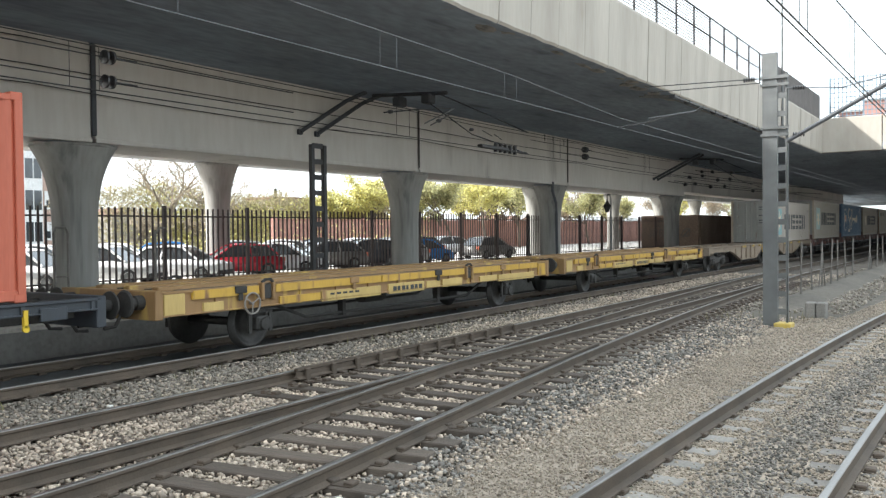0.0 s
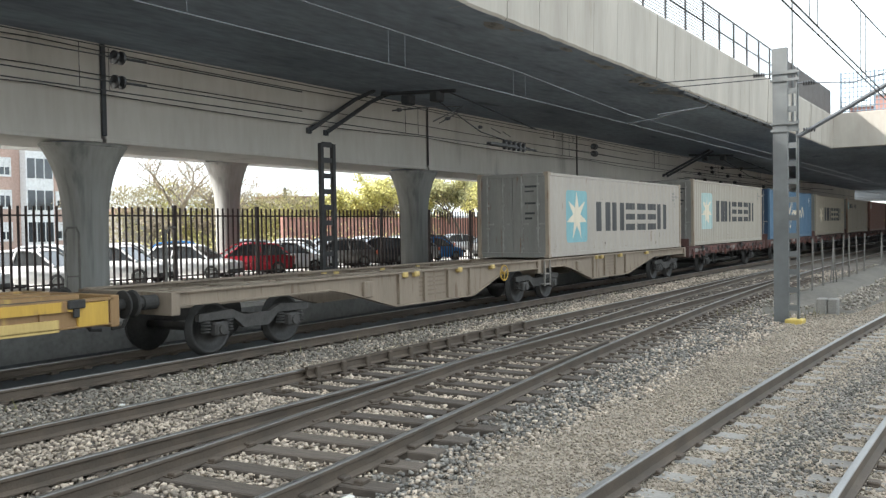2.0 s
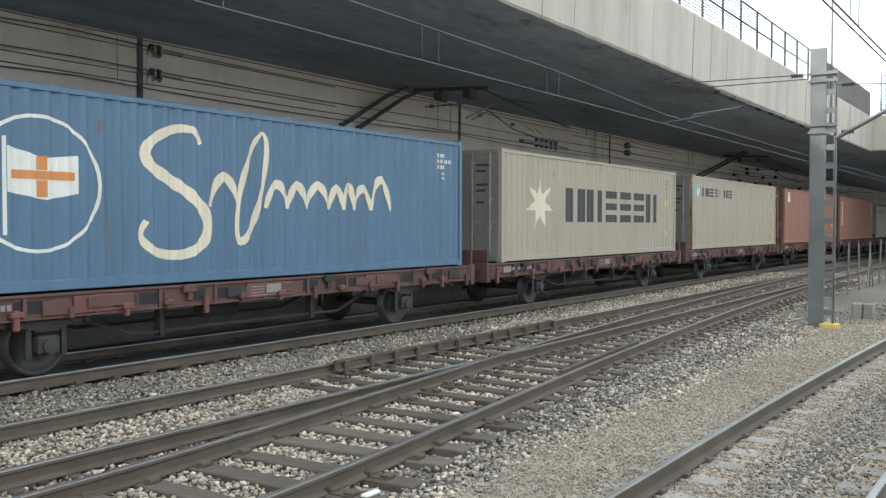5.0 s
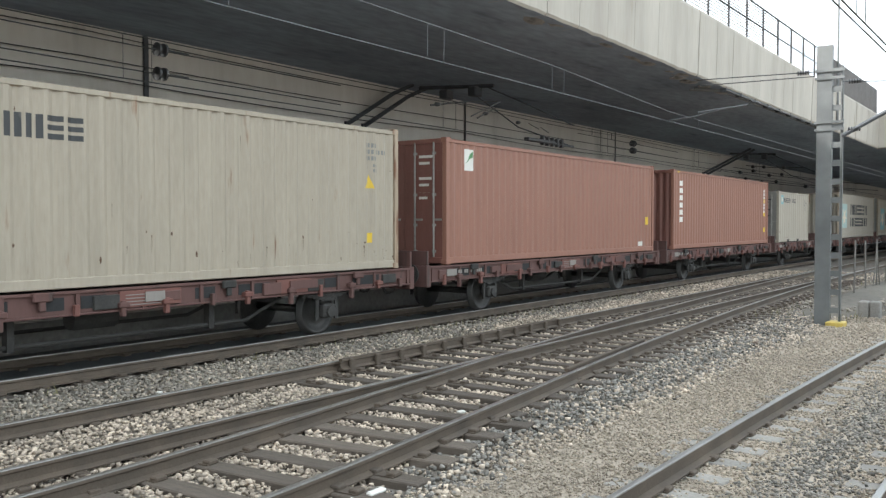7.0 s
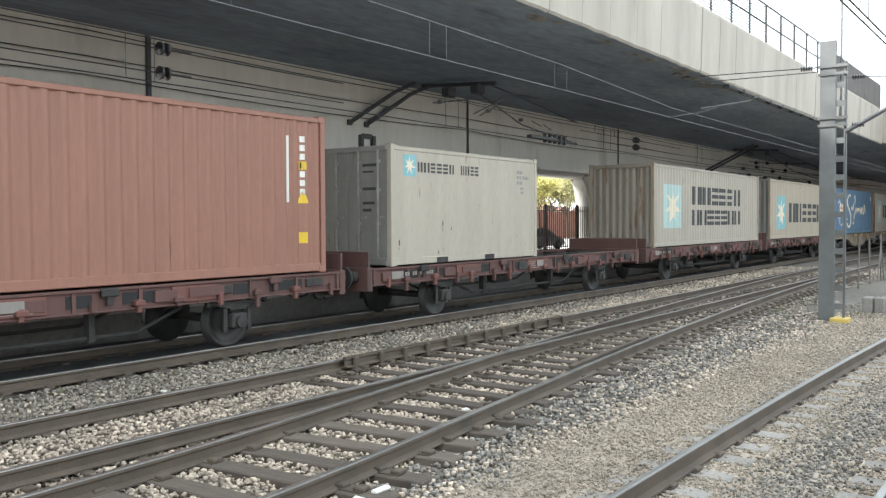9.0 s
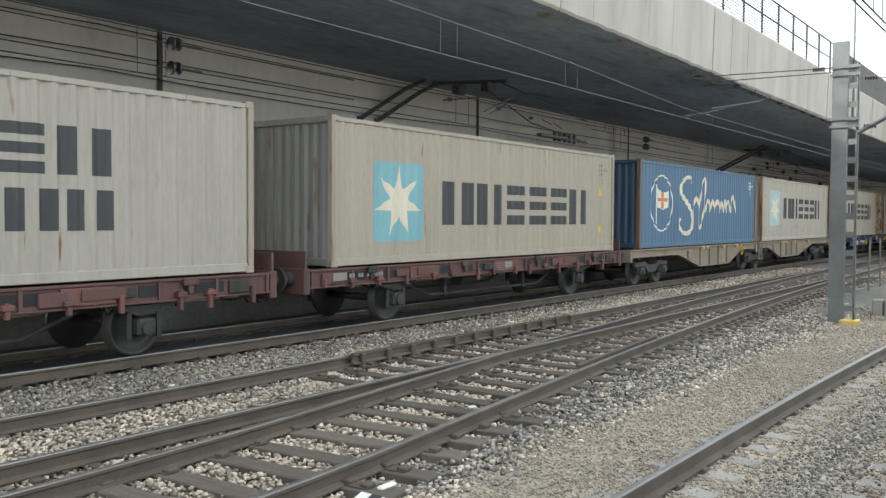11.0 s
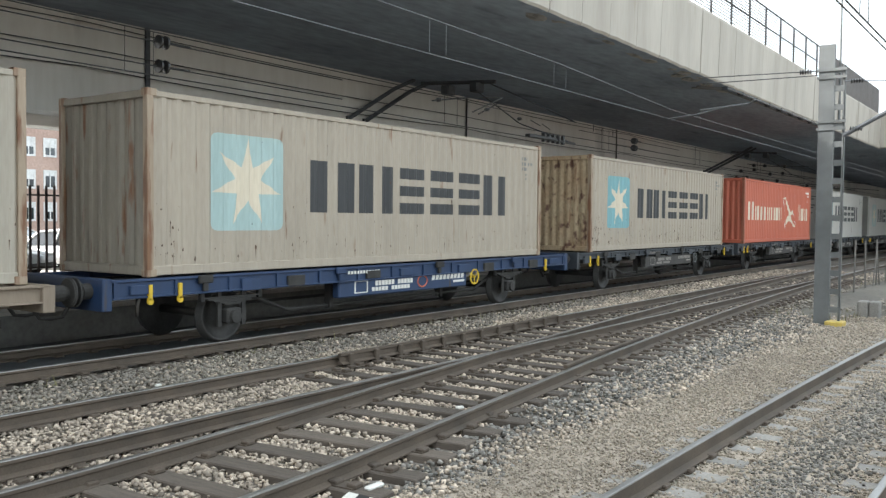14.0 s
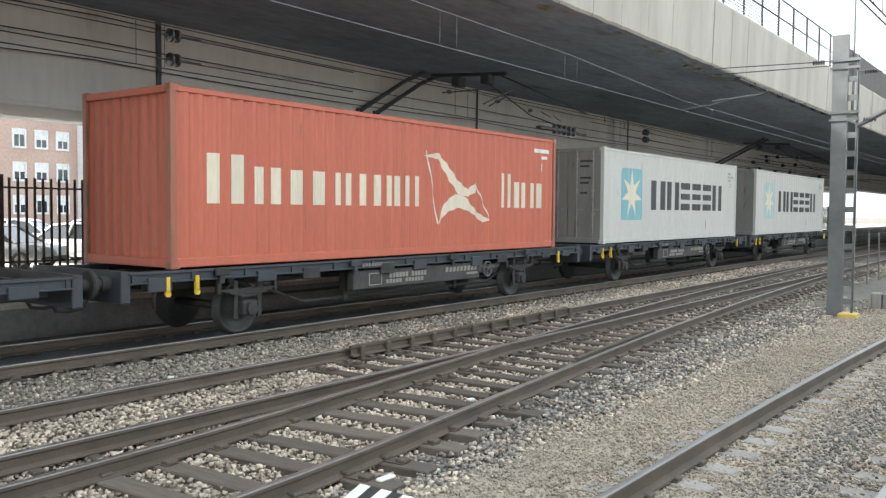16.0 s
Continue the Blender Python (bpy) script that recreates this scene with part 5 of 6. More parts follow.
def fish_belly(Y, label):
    """An articulated wagon of two units with deepened side sills on three bogies."""
    w = thing("articulated_wagon", (0, 0, 0), label, "wagon", "wagons of the train")
    top = 1.19
    for y0, y1, a, b, c, d in ((0.15, 13.15, 4.0, 6.2, 9.5, 11.3), (13.45, 26.45, 14.8, 16.9, 20.0, 22.8)):
        for s in (-1, 1):
            bm = B()
            x = s * 1.16
            out = [(y0, top - 0.02), (y0, top - 0.24), (a, top - 0.24), (a + 0.5, top - 0.33), (b, 0.44), (c, 0.44), (d - 0.5, top - 0.33), (d, top - 0.24), (y1, top - 0.24), (y1, top - 0.02)]
            extrude_yz(bm, out[::-1], x - 0.02, x + 0.02)
            sill = part("side_sill", bm, M["tan_frame"], w, "dusty tan fish-belly side sill")
            bm = B()
            box(bm, x - 0.09, x + 0.09, y0, y1, top - 0.05, top - 0.004, 0.01)
            part("top_flange", bm, M["tan_frame"], sill)
            bm = B()
            low = out[1:9]
            extrude_yz(bm, low + [(p, q - 0.022) for p, q in low[::-1]], x - 0.08, x + 0.08)
            part("bottom_flange", bm, M["tan_frame"], sill)
            for k in range(4):
                yy = b + 0.15 + (c - b - 0.3) * k / 3
                bm = B()
                extrude_yz(bm, [(yy - 0.05, top - 0.06), (yy - 0.05, 0.47), (yy + 0.05, 0.47), (yy + 0.05, top - 0.06)], x + s * 0.02, x + s * 0.085)
                part("stiffener", bm, M["tan_frame"], w)
            for yy in (b + 0.3, b + 0.75, c - 0.7, d - 0.9):
                bm = B()
                box(bm, s * 1.2 - 0.03, s * 1.2 + 0.1, yy - 0.09, yy + 0.09, top - 0.14, top - 0.02, 0.025)
                part("container_stop", bm, M["yellow_pale"], w, "worn yellow folding stop")
            bm = B()
            box(bm, s * 1.18 - 0.04, s * 1.18 + 0.08, b - 1.15, b - 0.85, 0.70, 1.04, 0.02)
            part("side_box", bm, M["tan_frame"], w, "small tan box on the sill")
            bm = B()
            for k in range(5):
                box(bm, s * 1.184 - 0.002, s * 1.184 + 0.002, b + 0.95, b + 0.95 + (1.3, 1.0, 1.2, 0.7, 1.1)[k], 0.98 - k * 0.1, 1.02 - k * 0.1)
            tagged(part("data_marking", bm, M["tan_faint"], w, "faded unreadable lettering bars"), kind="stuff")
        bm = B()
        for k in range(8):
            yy = y0 + 0.3 + (y1 - y0 - 0.6) * k / 7
            box(bm, -1.13, 1.13, yy - 0.07, yy + 0.07, top - 0.26, top - 0.05)
        box(bm, -0.35, -0.2, y0, y1, 0.8, top - 0.06)
        box(bm, 0.2, 0.35, y0, y1, 0.8, top - 0.06)
        box(bm, -1.25, 1.25, y0 - 0.08, y0 + 0.1, top - 0.4, top - 0.02, 0.01)
        box(bm, -1.25, 1.25, y1 - 0.1, y1 + 0.08, top - 0.4, top - 0.02, 0.01)
        part("underframe", bm, M["tan_frame"], w)
    hand_wheel(w, 1.27, 11.0, 0.92, 0.2, M["yellow_clean"], "yellow brake hand wheel")
    bm = B()
    for z in (0.45, 0.75):
        box(bm, 1.15, 1.3, 13.35, 13.75, z, z + 0.03)
    for y in (13.37, 13.73):
        box(bm, 1.26, 1.3, y - 0.02, y + 0.02, 0.42, 1.15)
    part("step_ladder", bm, M["dull_white"], w, "pale steel foot step")
    for y in (2.1, 13.3, 24.5):
        bogie(w, y)
    buffers(w, 26.6, M["tan_frame"])
    placed(w, Y)


two_axle(-6.5, 14.6, M["grey_frame"], "slate blue two-axle container wagon", "slate")
two_axle(9.2, 14.2, M["yellow"], "empty worn yellow two-axle container wagon", "yellow")
two_axle(24.7, 14.9, M["yellow"], "empty worn yellow two-axle container wagon", "yellow")
fish_belly(40.6, "dusty tan articulated wagon, empty front unit")
for Y in (67.7, 81.8, 95.8, 109.75, 123.65, 137.75, 151.85, 165.9, 180.0):
    two_axle(Y, 13.25, M["red_frame"], "rusty red-brown two-axle container wagon", "red", (2.65, 2.5))
fish_belly(193.95, "dusty tan articulated container wagon with deep sills")
two_axle(221.3, 14.3, M["blue_frame"], "deep blue two-axle container wagon with white markings", "blue", (2.4, 2.9))
two_axle(236.4, 14.3, M["grey_frame"], "slate blue two-axle container wagon", "slate", (2.4, 3.0))
two_axle(251.5, 14.3, M["grey_frame"], "slate blue two-axle container wagon", "slate", (2.4, 3.0))
two_axle(266.6, 14.3, M["grey_frame"], "slate blue two-axle container wagon", "slate", (2.4, 3.0))
two_axle(281.6, 14.3, M["grey_frame"], "slate blue two-axle container wagon", "slate", (2.4, 3.0))

# ---- palisade fence ----
XF = -22.5
palisade = thing("palisade_fence", (0, 0, 0), "tall dark brown steel palisade fence beside the car park", "fence", kind="structure")
bm = B()
box(bm, -0.012, 0.012, -0.035, 0.035, 0.12, 2.52)
pale_mesh = finish(bm)
bm = B()
box(bm, -0.06, 0.06, -0.06, 0.06, 0.0, 2.6, 0.01)
fpost_mesh = finish(bm)
PITCH = 3.65 / 16
k = 0
y = 18.5 - 4 * 3.65
bm = B()
while y < 110:
    if y < 8 or y > 62:
        box(bm, XF - 0.012, XF + 0.012, y - 0.035, y + 0.035, 0.54, 2.94)
        if k % 16 == 0:
            box(bm, XF - 0.06, XF + 0.06, y - 0.06, y + 0.06, 0.42, 3.02)
    else:
        part("post" if k % 16 == 0 else "pale", fpost_mesh if k % 16 == 0 else pale_mesh, M["fence"], palisade, at=(XF, y, 0.42))
    y += PITCH
    k += 1
tagged(part("far_pales", bm, M["fence"], palisade), kind="stuff")
for z in (0.72, 2.68):
    bm = B()
    box(bm, XF - 0.045, XF - 0.015, 0, 110, z - 0.025, z + 0.025)
    part("fence_rail", bm, M["fence"], palisade)


# ---- masts ----
def lattice_mast(x, y, h, label, w=0.34, d=0.22, z0=-0.25, mat="steel"):
    """Two channels tied by flat plates, on a painted block."""
    m = thing("catenary_mast", (x, y, z0), label, "mast", "catenary masts")
    for s in (-1, 1):
        bm = B()
        a, b = sorted((s * w / 2, s * (w / 2 - 0.05)))
        c = s * (w / 2 - 0.006)
        box(bm, min(c, s * w / 2), max(c, s * w / 2), -d / 2, d / 2, 0, h)
        for e in (-d / 2, d / 2 - 0.012):
            box(bm, a, b, e, e + 0.012, 0, h)
        part("channel", bm, M[mat], m)
    n = int(h / 0.42)
    for k in range(n):
        z = 0.3 + k * (h - 0.5) / (n - 1)
        for e in (-d / 2 - 0.006, d / 2 - 0.002):
            bm = B()
            box(bm, -w / 2 + 0.01, w / 2 - 0.01, e, e + 0.008, z - 0.05, z + 0.05)
            part("batten_plate", bm, M[mat], m)
    return m


# near mast: a wide channel and a slim angle tied by battens, on a yellow block
mast = thing("catenary_mast", (0, 0, 0), "grey steel catenary mast of channels and battens, yellow foot block", "mast", "catenary masts")
my = 21.2
bm = B()
ring = [(-4.64, -0.01), (-4.31, -0.01), (-4.31, 0.12), (-4.325, 0.12), (-4.325, 0.005), (-4.625, 0.005), (-4.625, 0.12), (-4.64, 0.12)]
low, high = ([bm.verts.new((x, my + d, z)) for x, d in ring] for z in (-0.28, 6.2))
for i in range(8):
    bm.faces.new((low[i], low[(i + 1) % 8], high[(i + 1) % 8], high[i]))
bm.faces.new(high)
bm.faces.new(low[::-1])
part("channel", bm, M["steel"], mast)
bm = B()
box(bm, -4.13, -4.085, my + 0.0, my + 0.012, -0.1, 5.72)
box(bm, -4.097, -4.085, my + 0.0, my + 0.12, -0.1, 5.72)
part("angle", bm, M["steel"], mast)
for k in range(14):
    bm = B()
    z = 0.15 + k * 0.42
    box(bm, -4.32, -4.10, my + 0.013, my + 0.022, z - 0.065, z + 0.065)
    part("batten_plate", bm, M["steel"], mast)
bm = B()
box(bm, -4.36, -3.98, my - 0.22, my + 0.25, -0.3, -0.10, 0.02)
part("foot_block", bm, M["yellow_block"], mast, "yellow painted concrete block")
for z in (5.62, 5.45, 4.45, 4.28):
    bm = B()
    box(bm, -4.68, -4.05, my - 0.04, my - 0.012, z - 0.03, z + 0.03)
    part("clamp", bm, M["steel"], mast, "steel clamp bar")
bm = B()
tube(bm, [(-4.09, my, 4.12), (-2.24, my, 5.13), (-1.2, my, 5.65)], 0.05, 8)
tube(bm, [(-4.1, my, 5.35), (-2.9, my, 5.25), (-1.2, my, 5.6)], 0.014, 5)
part("cantilever_tube", bm, M["bracket"], mast, "dark steel cantilever tube")
bm = B()
tube(bm, [(-4.68, my, 5.62), (-7.45, my, 5.70)], 0.012, 5)
tube(bm, [(-4.68, my, 5.52), (-7.35, my, 5.55)], 0.012, 5)
part("tie_wire", bm, M["wire"], mast)
bm = B()
tube(bm, [(-6.05, my - 0.1, 5.06), (-6.2, my, 4.99), (-6.7, my, 4.95), (-7.4, my, 4.90)], 0.025, 6)
tube(bm, [(-6.6, my, 4.97), (-7.5, my, 4.80), (-8.2, my, 4.74)], 0.018, 6)
part("registration_arm", bm, M["wire_pale"], mast, "pale steady arm")
for x, z in ((-4.95, 5.62), (-3.85, 4.26), (-3.85, 5.33)):
    bm = B()
    for k in range(5):
        lathe(bm, (x - 0.12 + k * 0.055, my, z), (1, 0, 0), [(0.02, 0), (0.06, 0.012), (0.055, 0.03), (0.02, 0.045)], 10)
    part("insulator", bm, M["porcelain"], mast, "dark ribbed insulator")

m2 = thing("catenary_mast", (0, 0, 0), "short dark latticed mast stub behind the freight track", "mast", "catenary masts")
for y in (17.92, 18.42):
    bm = B()
    box(bm, -15.78, -15.66, y - 0.06, y + 0.06, 0.35, 4.52, 0.006)
    part("channel", bm, M["dark_steel"], m2)
for k in range(10):
    bm = B()
    z = 0.62 + k * 0.43
    box(bm, -15.75, -15.69, 17.98, 18.36, z - 0.07, z + 0.07)
    part("batten_plate", bm, M["dark_steel"], m2)

# struts from girder to deck that carry the catenary
for y0 in (21.6, 56.7):
    st = thing("catenary_bracket", (0, 0, 0), "dark steel double strut bracket under the viaduct", "bracket", "catenary brackets")
    for d in (0.0, 0.85):
        bm = B()
        tube(bm, [(-19.42, y0 + d, 5.46), (-19.0, y0 + d + 1.9, 6.66), (-18.6, y0 + d + 2.5, 7.0)] if y0 < 40 else [(-19.42, y0 + d, 5.46), (-16.4, y0 + d + 0.2, 6.98)], 0.075, 6)
        part("strut", bm, M["bracket"], st)
        bm = B()
        box(bm, -19.49, -19.40, y0 + d - 0.10, y0 + d + 0.10, 5.36, 5.54, 0.01)
        part("foot_plate", bm, M["bracket"], st)
    bm = B()
    tube(bm, [(-18.6, y0 + 2.9, 6.93), (-15.6, y0 + 3.05, 6.76)], 0.07, 6)
    part("cross_beam", bm, M["bracket"], st)
    for x in (-17.5, -16.3):
        bm = B()
        box(bm, x - 0.17, x + 0.17, y0 + 2.75, y0 + 3.2, 6.45, 6.78, 0.04)
        part("weight_box", bm, M["bracket"], st)
    bm = B()
    tube(bm, [(-15.9, y0 + 3.05, 6.76), (-14.0, y0 + 3.0, 5.9), (-12.56, y0 + 3.0, 5.22)], 0.025, 6)
    tube(bm, [(-16.3, y0 + 3.0, 6.5), (-14.6, y0 + 3.0, 5.3), (-12.56, y0 + 3.0, 4.54)], 0.02, 6)
    part("drop_arm", bm, M["bracket"], st)

# overhead wires, one thing for each track
def wire_run(x, contact, messenger, sag, label, span=(-20, 140), mat="wire", y0=4.0, pitch=40.0, drop=4.0, r=0.012):
    w = thing("overhead_wire", (0, 0, 0), label, "overhead wire", "overhead wires")
    bm = B()
    tube(bm, [(x, span[0], contact), (x, span[1], contact)], r, 5)
    part("contact_wire", bm, M[mat], w)
    f = lambda y: messenger - sag * (1 - ((((y - y0) / pitch) % 1.0) * 2 - 1) ** 2)
    bm = B()
    n = 70
    tube(bm, [(x, span[0] + (span[1] - span[0]) * k / n, f(span[0] + (span[1] - span[0]) * k / n)) for k in range(n + 1)], r, 5)
    part("messenger_wire", bm, M[mat], w)
    y = span[0] + 1.5
    while y < min(span[1], 70):
        for d in (0.0, 0.55):
            bm = B()
            tube(bm, [(x, y + d, contact), (x, y + d, f(y + d))], r * 0.55, 4)
            part("dropper", bm, M[mat], w)
        y += drop
    return w


train_wire = wire_run(TRAIN_X, 4.52, 5.27, 0.05, "dark overhead wires above the freight track", drop=9.0)
# steady arms and small fittings on the freight track's wires
for pts, r in (([(-12.6, 20.26, 5.48), (-12.56, 18.76, 4.93)], 0.018), ([(-12.6, 20.0, 5.28), (-12.56, 19.04, 4.91)], 0.018), ([(-12.6, 17.03, 5.03), (-12.6, 18.49, 5.27)], 0.02),
               ([(-12.6, 18.49, 5.27), (-12.7, 20.3, 5.50)], 0.014), ([(-12.6, 22.39, 4.92), (-12.56, 21.75, 5.02)], 0.014), ([(-12.6, 22.98, 4.86), (-12.56, 22.45, 4.97)], 0.014),
               ([(-12.56, 25.86, 5.05), (-12.56, 25.86, 5.27)], 0.012), ([(-12.56, 26.5, 5.03), (-12.56, 26.5, 5.25)], 0.012), ([(-12.56, 27.36, 5.0), (-12.56, 27.36, 5.22)], 0.012)):
    bm = B()
    tube(bm, pts, r, 5)
    part("steady_arm", bm, M["wire"], train_wire)
for y, z in ((17.3, 5.08), (19.5, 5.08), (21.2, 5.0)):
    bm = B()
    lathe(bm, (-12.6, y, z), (0, 1, 0.1), [(0.01, -0.12), (0.05, -0.05), (0.05, 0.05), (0.01, 0.14)], 8)
    part("clamp", bm, M["porcelain"], train_wire)
pale_run = thing("overhead_wire", (0, 0, 0), "pale overhead wires above the turnout track", "overhead wire", "overhead wires")
MESS = ((-25, 5.7), (11, 5.30), (15.3, 5.24), (21.3, 4.99), (40, 4.97), (140, 4.97))
for name, pts in (("contact_wire", ((-25, 4.745), (140, 4.745))), ("messenger_wire", MESS)):
    bm = B()
    tube(bm, [(-8.2, y, z) for y, z in pts], 0.0075, 5)
    part(name, bm, M["wire_pale"], pale_run)
for y, z in ((3.0, 5.39), (7.0, 5.34), (11.0, 5.30), (11.45, 5.29), (15.1, 5.24), (15.6, 5.22), (23.5, 4.98), (33, 4.97)):
    bm = B()
    tube(bm, [(-8.2, y, 4.745), (-8.2, y, z)], 0.005, 4)
    part("dropper", bm, M["wire_pale"], pale_run)
wire_run(-2.02, 4.6, 5.85, 0.6, "dark overhead wires above the near track", span=(-20.4, 140), y0=-20.0, pitch=41.2, drop=4.3, r=0.012)
bm = B()
tube(bm, [(-2.10, -20, 4.59), (-2.08, 140, 4.59)], 0.011, 5)
solid("overhead_wire", bm, M["wire"], "second dark contact wire above the near track", "overhead wire", "overhead wires")
for z, x, k in ((5.1, -12.56, 0), (4.69, -12.56, 1), (5.08, -12.9, 2), (4.82, -12.9, 3)):
    y = (9.25, 9.25, 30.0, 30.0)[k]
    t = thing("line_insulator", (x, y, z), "round dark line insulator in the overhead wire", "insulator", "line insulators")
    bm = B()
    for e in (-0.13, 0.0):
        lathe(bm, (0, e, 0), (0, 1, 0), [(0.03, 0), (0.115, 0.02), (0.115, 0.06), (0.03, 0.1)], 16)
    part("disc", bm, M["porcelain"], t)
    bm = B()
    tube(bm, [(0, -4.5, 0.0), (0, 4.5, -0.02)], 0.012, 5)
    tube(bm, [(0, 0.12, 0), (0, 0.55, 0)], 0.022, 5)
    part("rod", bm, M["wire"], t)
sec = thing("section_insulator", (-12.56, 21.6, 4.52), "dark section insulator hanging in the contact wire", "insulator", "line insulators")
bm = B()
box(bm, -0.09, 0.09, 0, 1.6, 0.0, 0.10, 0.02)
box(bm, -0.03, 0.03, 1.6, 2.9, 0.02, 0.06)
for k in range(5):
    box(bm, -0.05, 0.05, 0.9 + k * 0.3, 0.98 + k * 0.3, -0.06, 0.2)
part("runner", bm, M["dark_steel"], sec)
# cables along the girder face
for z, s in ((6.83, 0.10), (5.75, 0.12), (6.2, 0.05)):
    bm = B()
    pts = [(XG + 0.14, -20 + k * 1.6, z - s * (1 - ((k % 10) / 5 - 1) ** 2)) for k in range(51)]
    tube(bm, pts, 0.014, 5)
    solid("girder_cable", bm, M["wire"], "thin dark cable along the girder", "cable", "girder cables")
for y in (13.85, 28.65, 42.9):
    bm = B()
    box(bm, XG + 0.005, XG + 0.07 if y < 20 else XG + 0.05, y - 0.07 if y < 20 else y - 0.04, y + 0.07 if y < 20 else y + 0.04, ZG + 0.12, ZS - 0.02, 0.02)
    solid("drain_pipe", bm, M["bracket"] if y < 20 else M["grime"], "dark vertical pipe over the girder joint", "pipe", "drain pipes")

pier_pipe = thing("drain_pipe", (0, 0, 0), "dark bent drain pipe running down a pier", "pipe", "drain pipes")
bm = B()
tube(bm, [(-19.45, 40.95, 4.6), (-19.5, 41.0, 4.15), (-19.55, 41.55, 3.5), (-19.6, 41.7, 2.9), (-19.6, 41.72, 0.4)], 0.075, 8)
part("pipe", bm, M["bracket"], pier_pipe)
crowd = thing("wire_junction", (0, 0, 0), "crowded dark cables and insulators where catenary spans meet", "cable")
for k, (x0, x1, y0, y1, z0, z1) in enumerate(((-19.4, -12.6, 60, 76, 5.9, 5.3), (-19.4, -12.6, 61, 80, 5.5, 4.9), (-19.4, -13.5, 63, 84, 6.2, 5.5), (-18.9, -12.6, 58, 70, 5.3, 4.6), (-19.4, -15.0, 66, 66, 6.5, 6.2))):
    bm = B()
    tube(bm, [(x0 + (x1 - x0) * u / 6, y0 + (y1 - y0) * u / 6, z0 + (z1 - z0) * u / 6 - 0.1 * math.sin(math.pi * u / 6)) for u in range(7)], 0.022, 5)
    part("cable", bm, M["wire"], crowd)
    for u in (0.12, 0.3, 0.62):
        bm = B()
        lathe(bm, (x0 + (x1 - x0) * u, y0 + (y1 - y0) * u, z0 + (z1 - z0) * u - 0.08), (0, 1, 0), [(0.03, -0.25), (0.13, -0.12), (0.13, 0.12), (0.03, 0.25)], 8)
        part("insulator", bm, M["porcelain"], crowd)

M["yard_post"] = material("weathered_post_steel", (0.20, 0.185, 0.165), (0.14, 0.13, 0.12), 0.7, 0.2, scale=2, fine=10, bump=0.05)
stand = thing("pipe_stand", (-18.9, 12.3, 0.42), "bent grey pipe stand beside a pier", "pipe")
bm = B()
tube(bm, [(0, 0, 0), (0, 0, 1.75), (0, 0.06, 1.88), (0, 0.3, 1.88), (0, 0.36, 1.75), (0, 0.36, 0.3)], 0.03, 7)
part("pipe", bm, M["yard_post"], stand)
bm = B()
tube(bm, [(0, 0, 0.7), (0, 0.36, 0.7)], 0.02, 6)
part("rung", bm, M["yard_post"], stand)
pole = thing("marker_post", (-17.0, 13.7, 0.42), "thin brown post with a short arm behind the freight track", "post")
bm = B()
tube(bm, [(0, 0, 0), (0, 0, 1.8)], 0.035, 7)
part("post", bm, M["yard_post"], pole)
bm = B()
tube(bm, [(0, 0, 1.65), (0, 0.12, 1.85), (0, 0.3, 1.85)], 0.025, 6)
part("arm", bm, M["yard_post"], pole)

# ---- right-hand strip ----
yard_fence = thing("yard_fence", (0, 0, 0), "grey steel posts with wires on the dirt bank", "fence", kind="structure")
for k, y in enumerate((27.9, 29.8, 31.7, 33.5, 35.1, 37.2, 39.0, 44.9, 47.6, 50.3)):
    bm = B()
    lean = (0.02, -0.03, 0.0, 0.05, 0.0, -0.04, 0.03, 0.0, 0.04, 0.0)[k]
    tube(bm, [(-5.0, y, -0.25), (-5.0 + lean, y + lean, 1.62 + lean)], 0.028, 7)
    part("post", bm, M["yard_post"], yard_fence)
    if k in (2, 7):
        for d in (-0.75, 0.75):
            bm = B()
            tube(bm, [(-5.0, y, 1.35), (-5.0, y + d, -0.2)], 0.022, 6)
            part("brace", bm, M["yard_post"], yard_fence)
for z in (0.6, 1.5):
    bm = B()
    tube(bm, [(-5.0, 27.9, z), (-5.0, 50.3, z)], 0.004, 4)
    part("fence_wire", bm, M["wire_pale"], yard_fence)
for x in (-4.0, -3.74):
    bm = B()
    box(bm, x - 0.12, x + 0.12, 23.5, 23.85, -0.3, 0.2, 0.03)
    solid("concrete_block", bm, M["sleeper_c"], "weathered grey concrete block on the ballast", "block", "concrete blocks")
board = thing("marker_board", (-4.64, 4.90, -0.19), "small board with black and white stripes lying on ballast", "marker board")
for k in range(7):
    bm = B()
    v = [bm.verts.new(p) for p in ((k * 0.11, 0, 0), (k * 0.11 + 0.11, 0, 0), (k * 0.11 + 0.17, 0.22, 0.12), (k * 0.11 + 0.06, 0.22, 0.12))]
    f = bm.faces.new(v)
    r = bmesh.ops.extrude_face_region(bm, geom=[f])
    for e in r["geom"]:
        if isinstance(e, bmesh.types.BMVert):
            e.co.z += 0.02
    part("stripe", bm, M["white"] if k % 2 == 0 else M["dark_steel"], board)
for x, y, w in ((-4.72, 5.6, 0.10), (-5.9, 8.6, 0.05), (-6.75, 4.75, 0.07), (-9.9, 7.2, 0.04)):
    bm = B()
    box(bm, -w, w, -0.035, 0.035, 0, 0.035, 0.012)
    ob = solid("litter_scrap", bm, M["white"], "small pale scrap of litter on the ballast", "litter", "litter scraps")
    ob.location, ob.rotation_euler[2] = (x, y, -0.17), x * 3
bm = B()
g = random.Random(9)
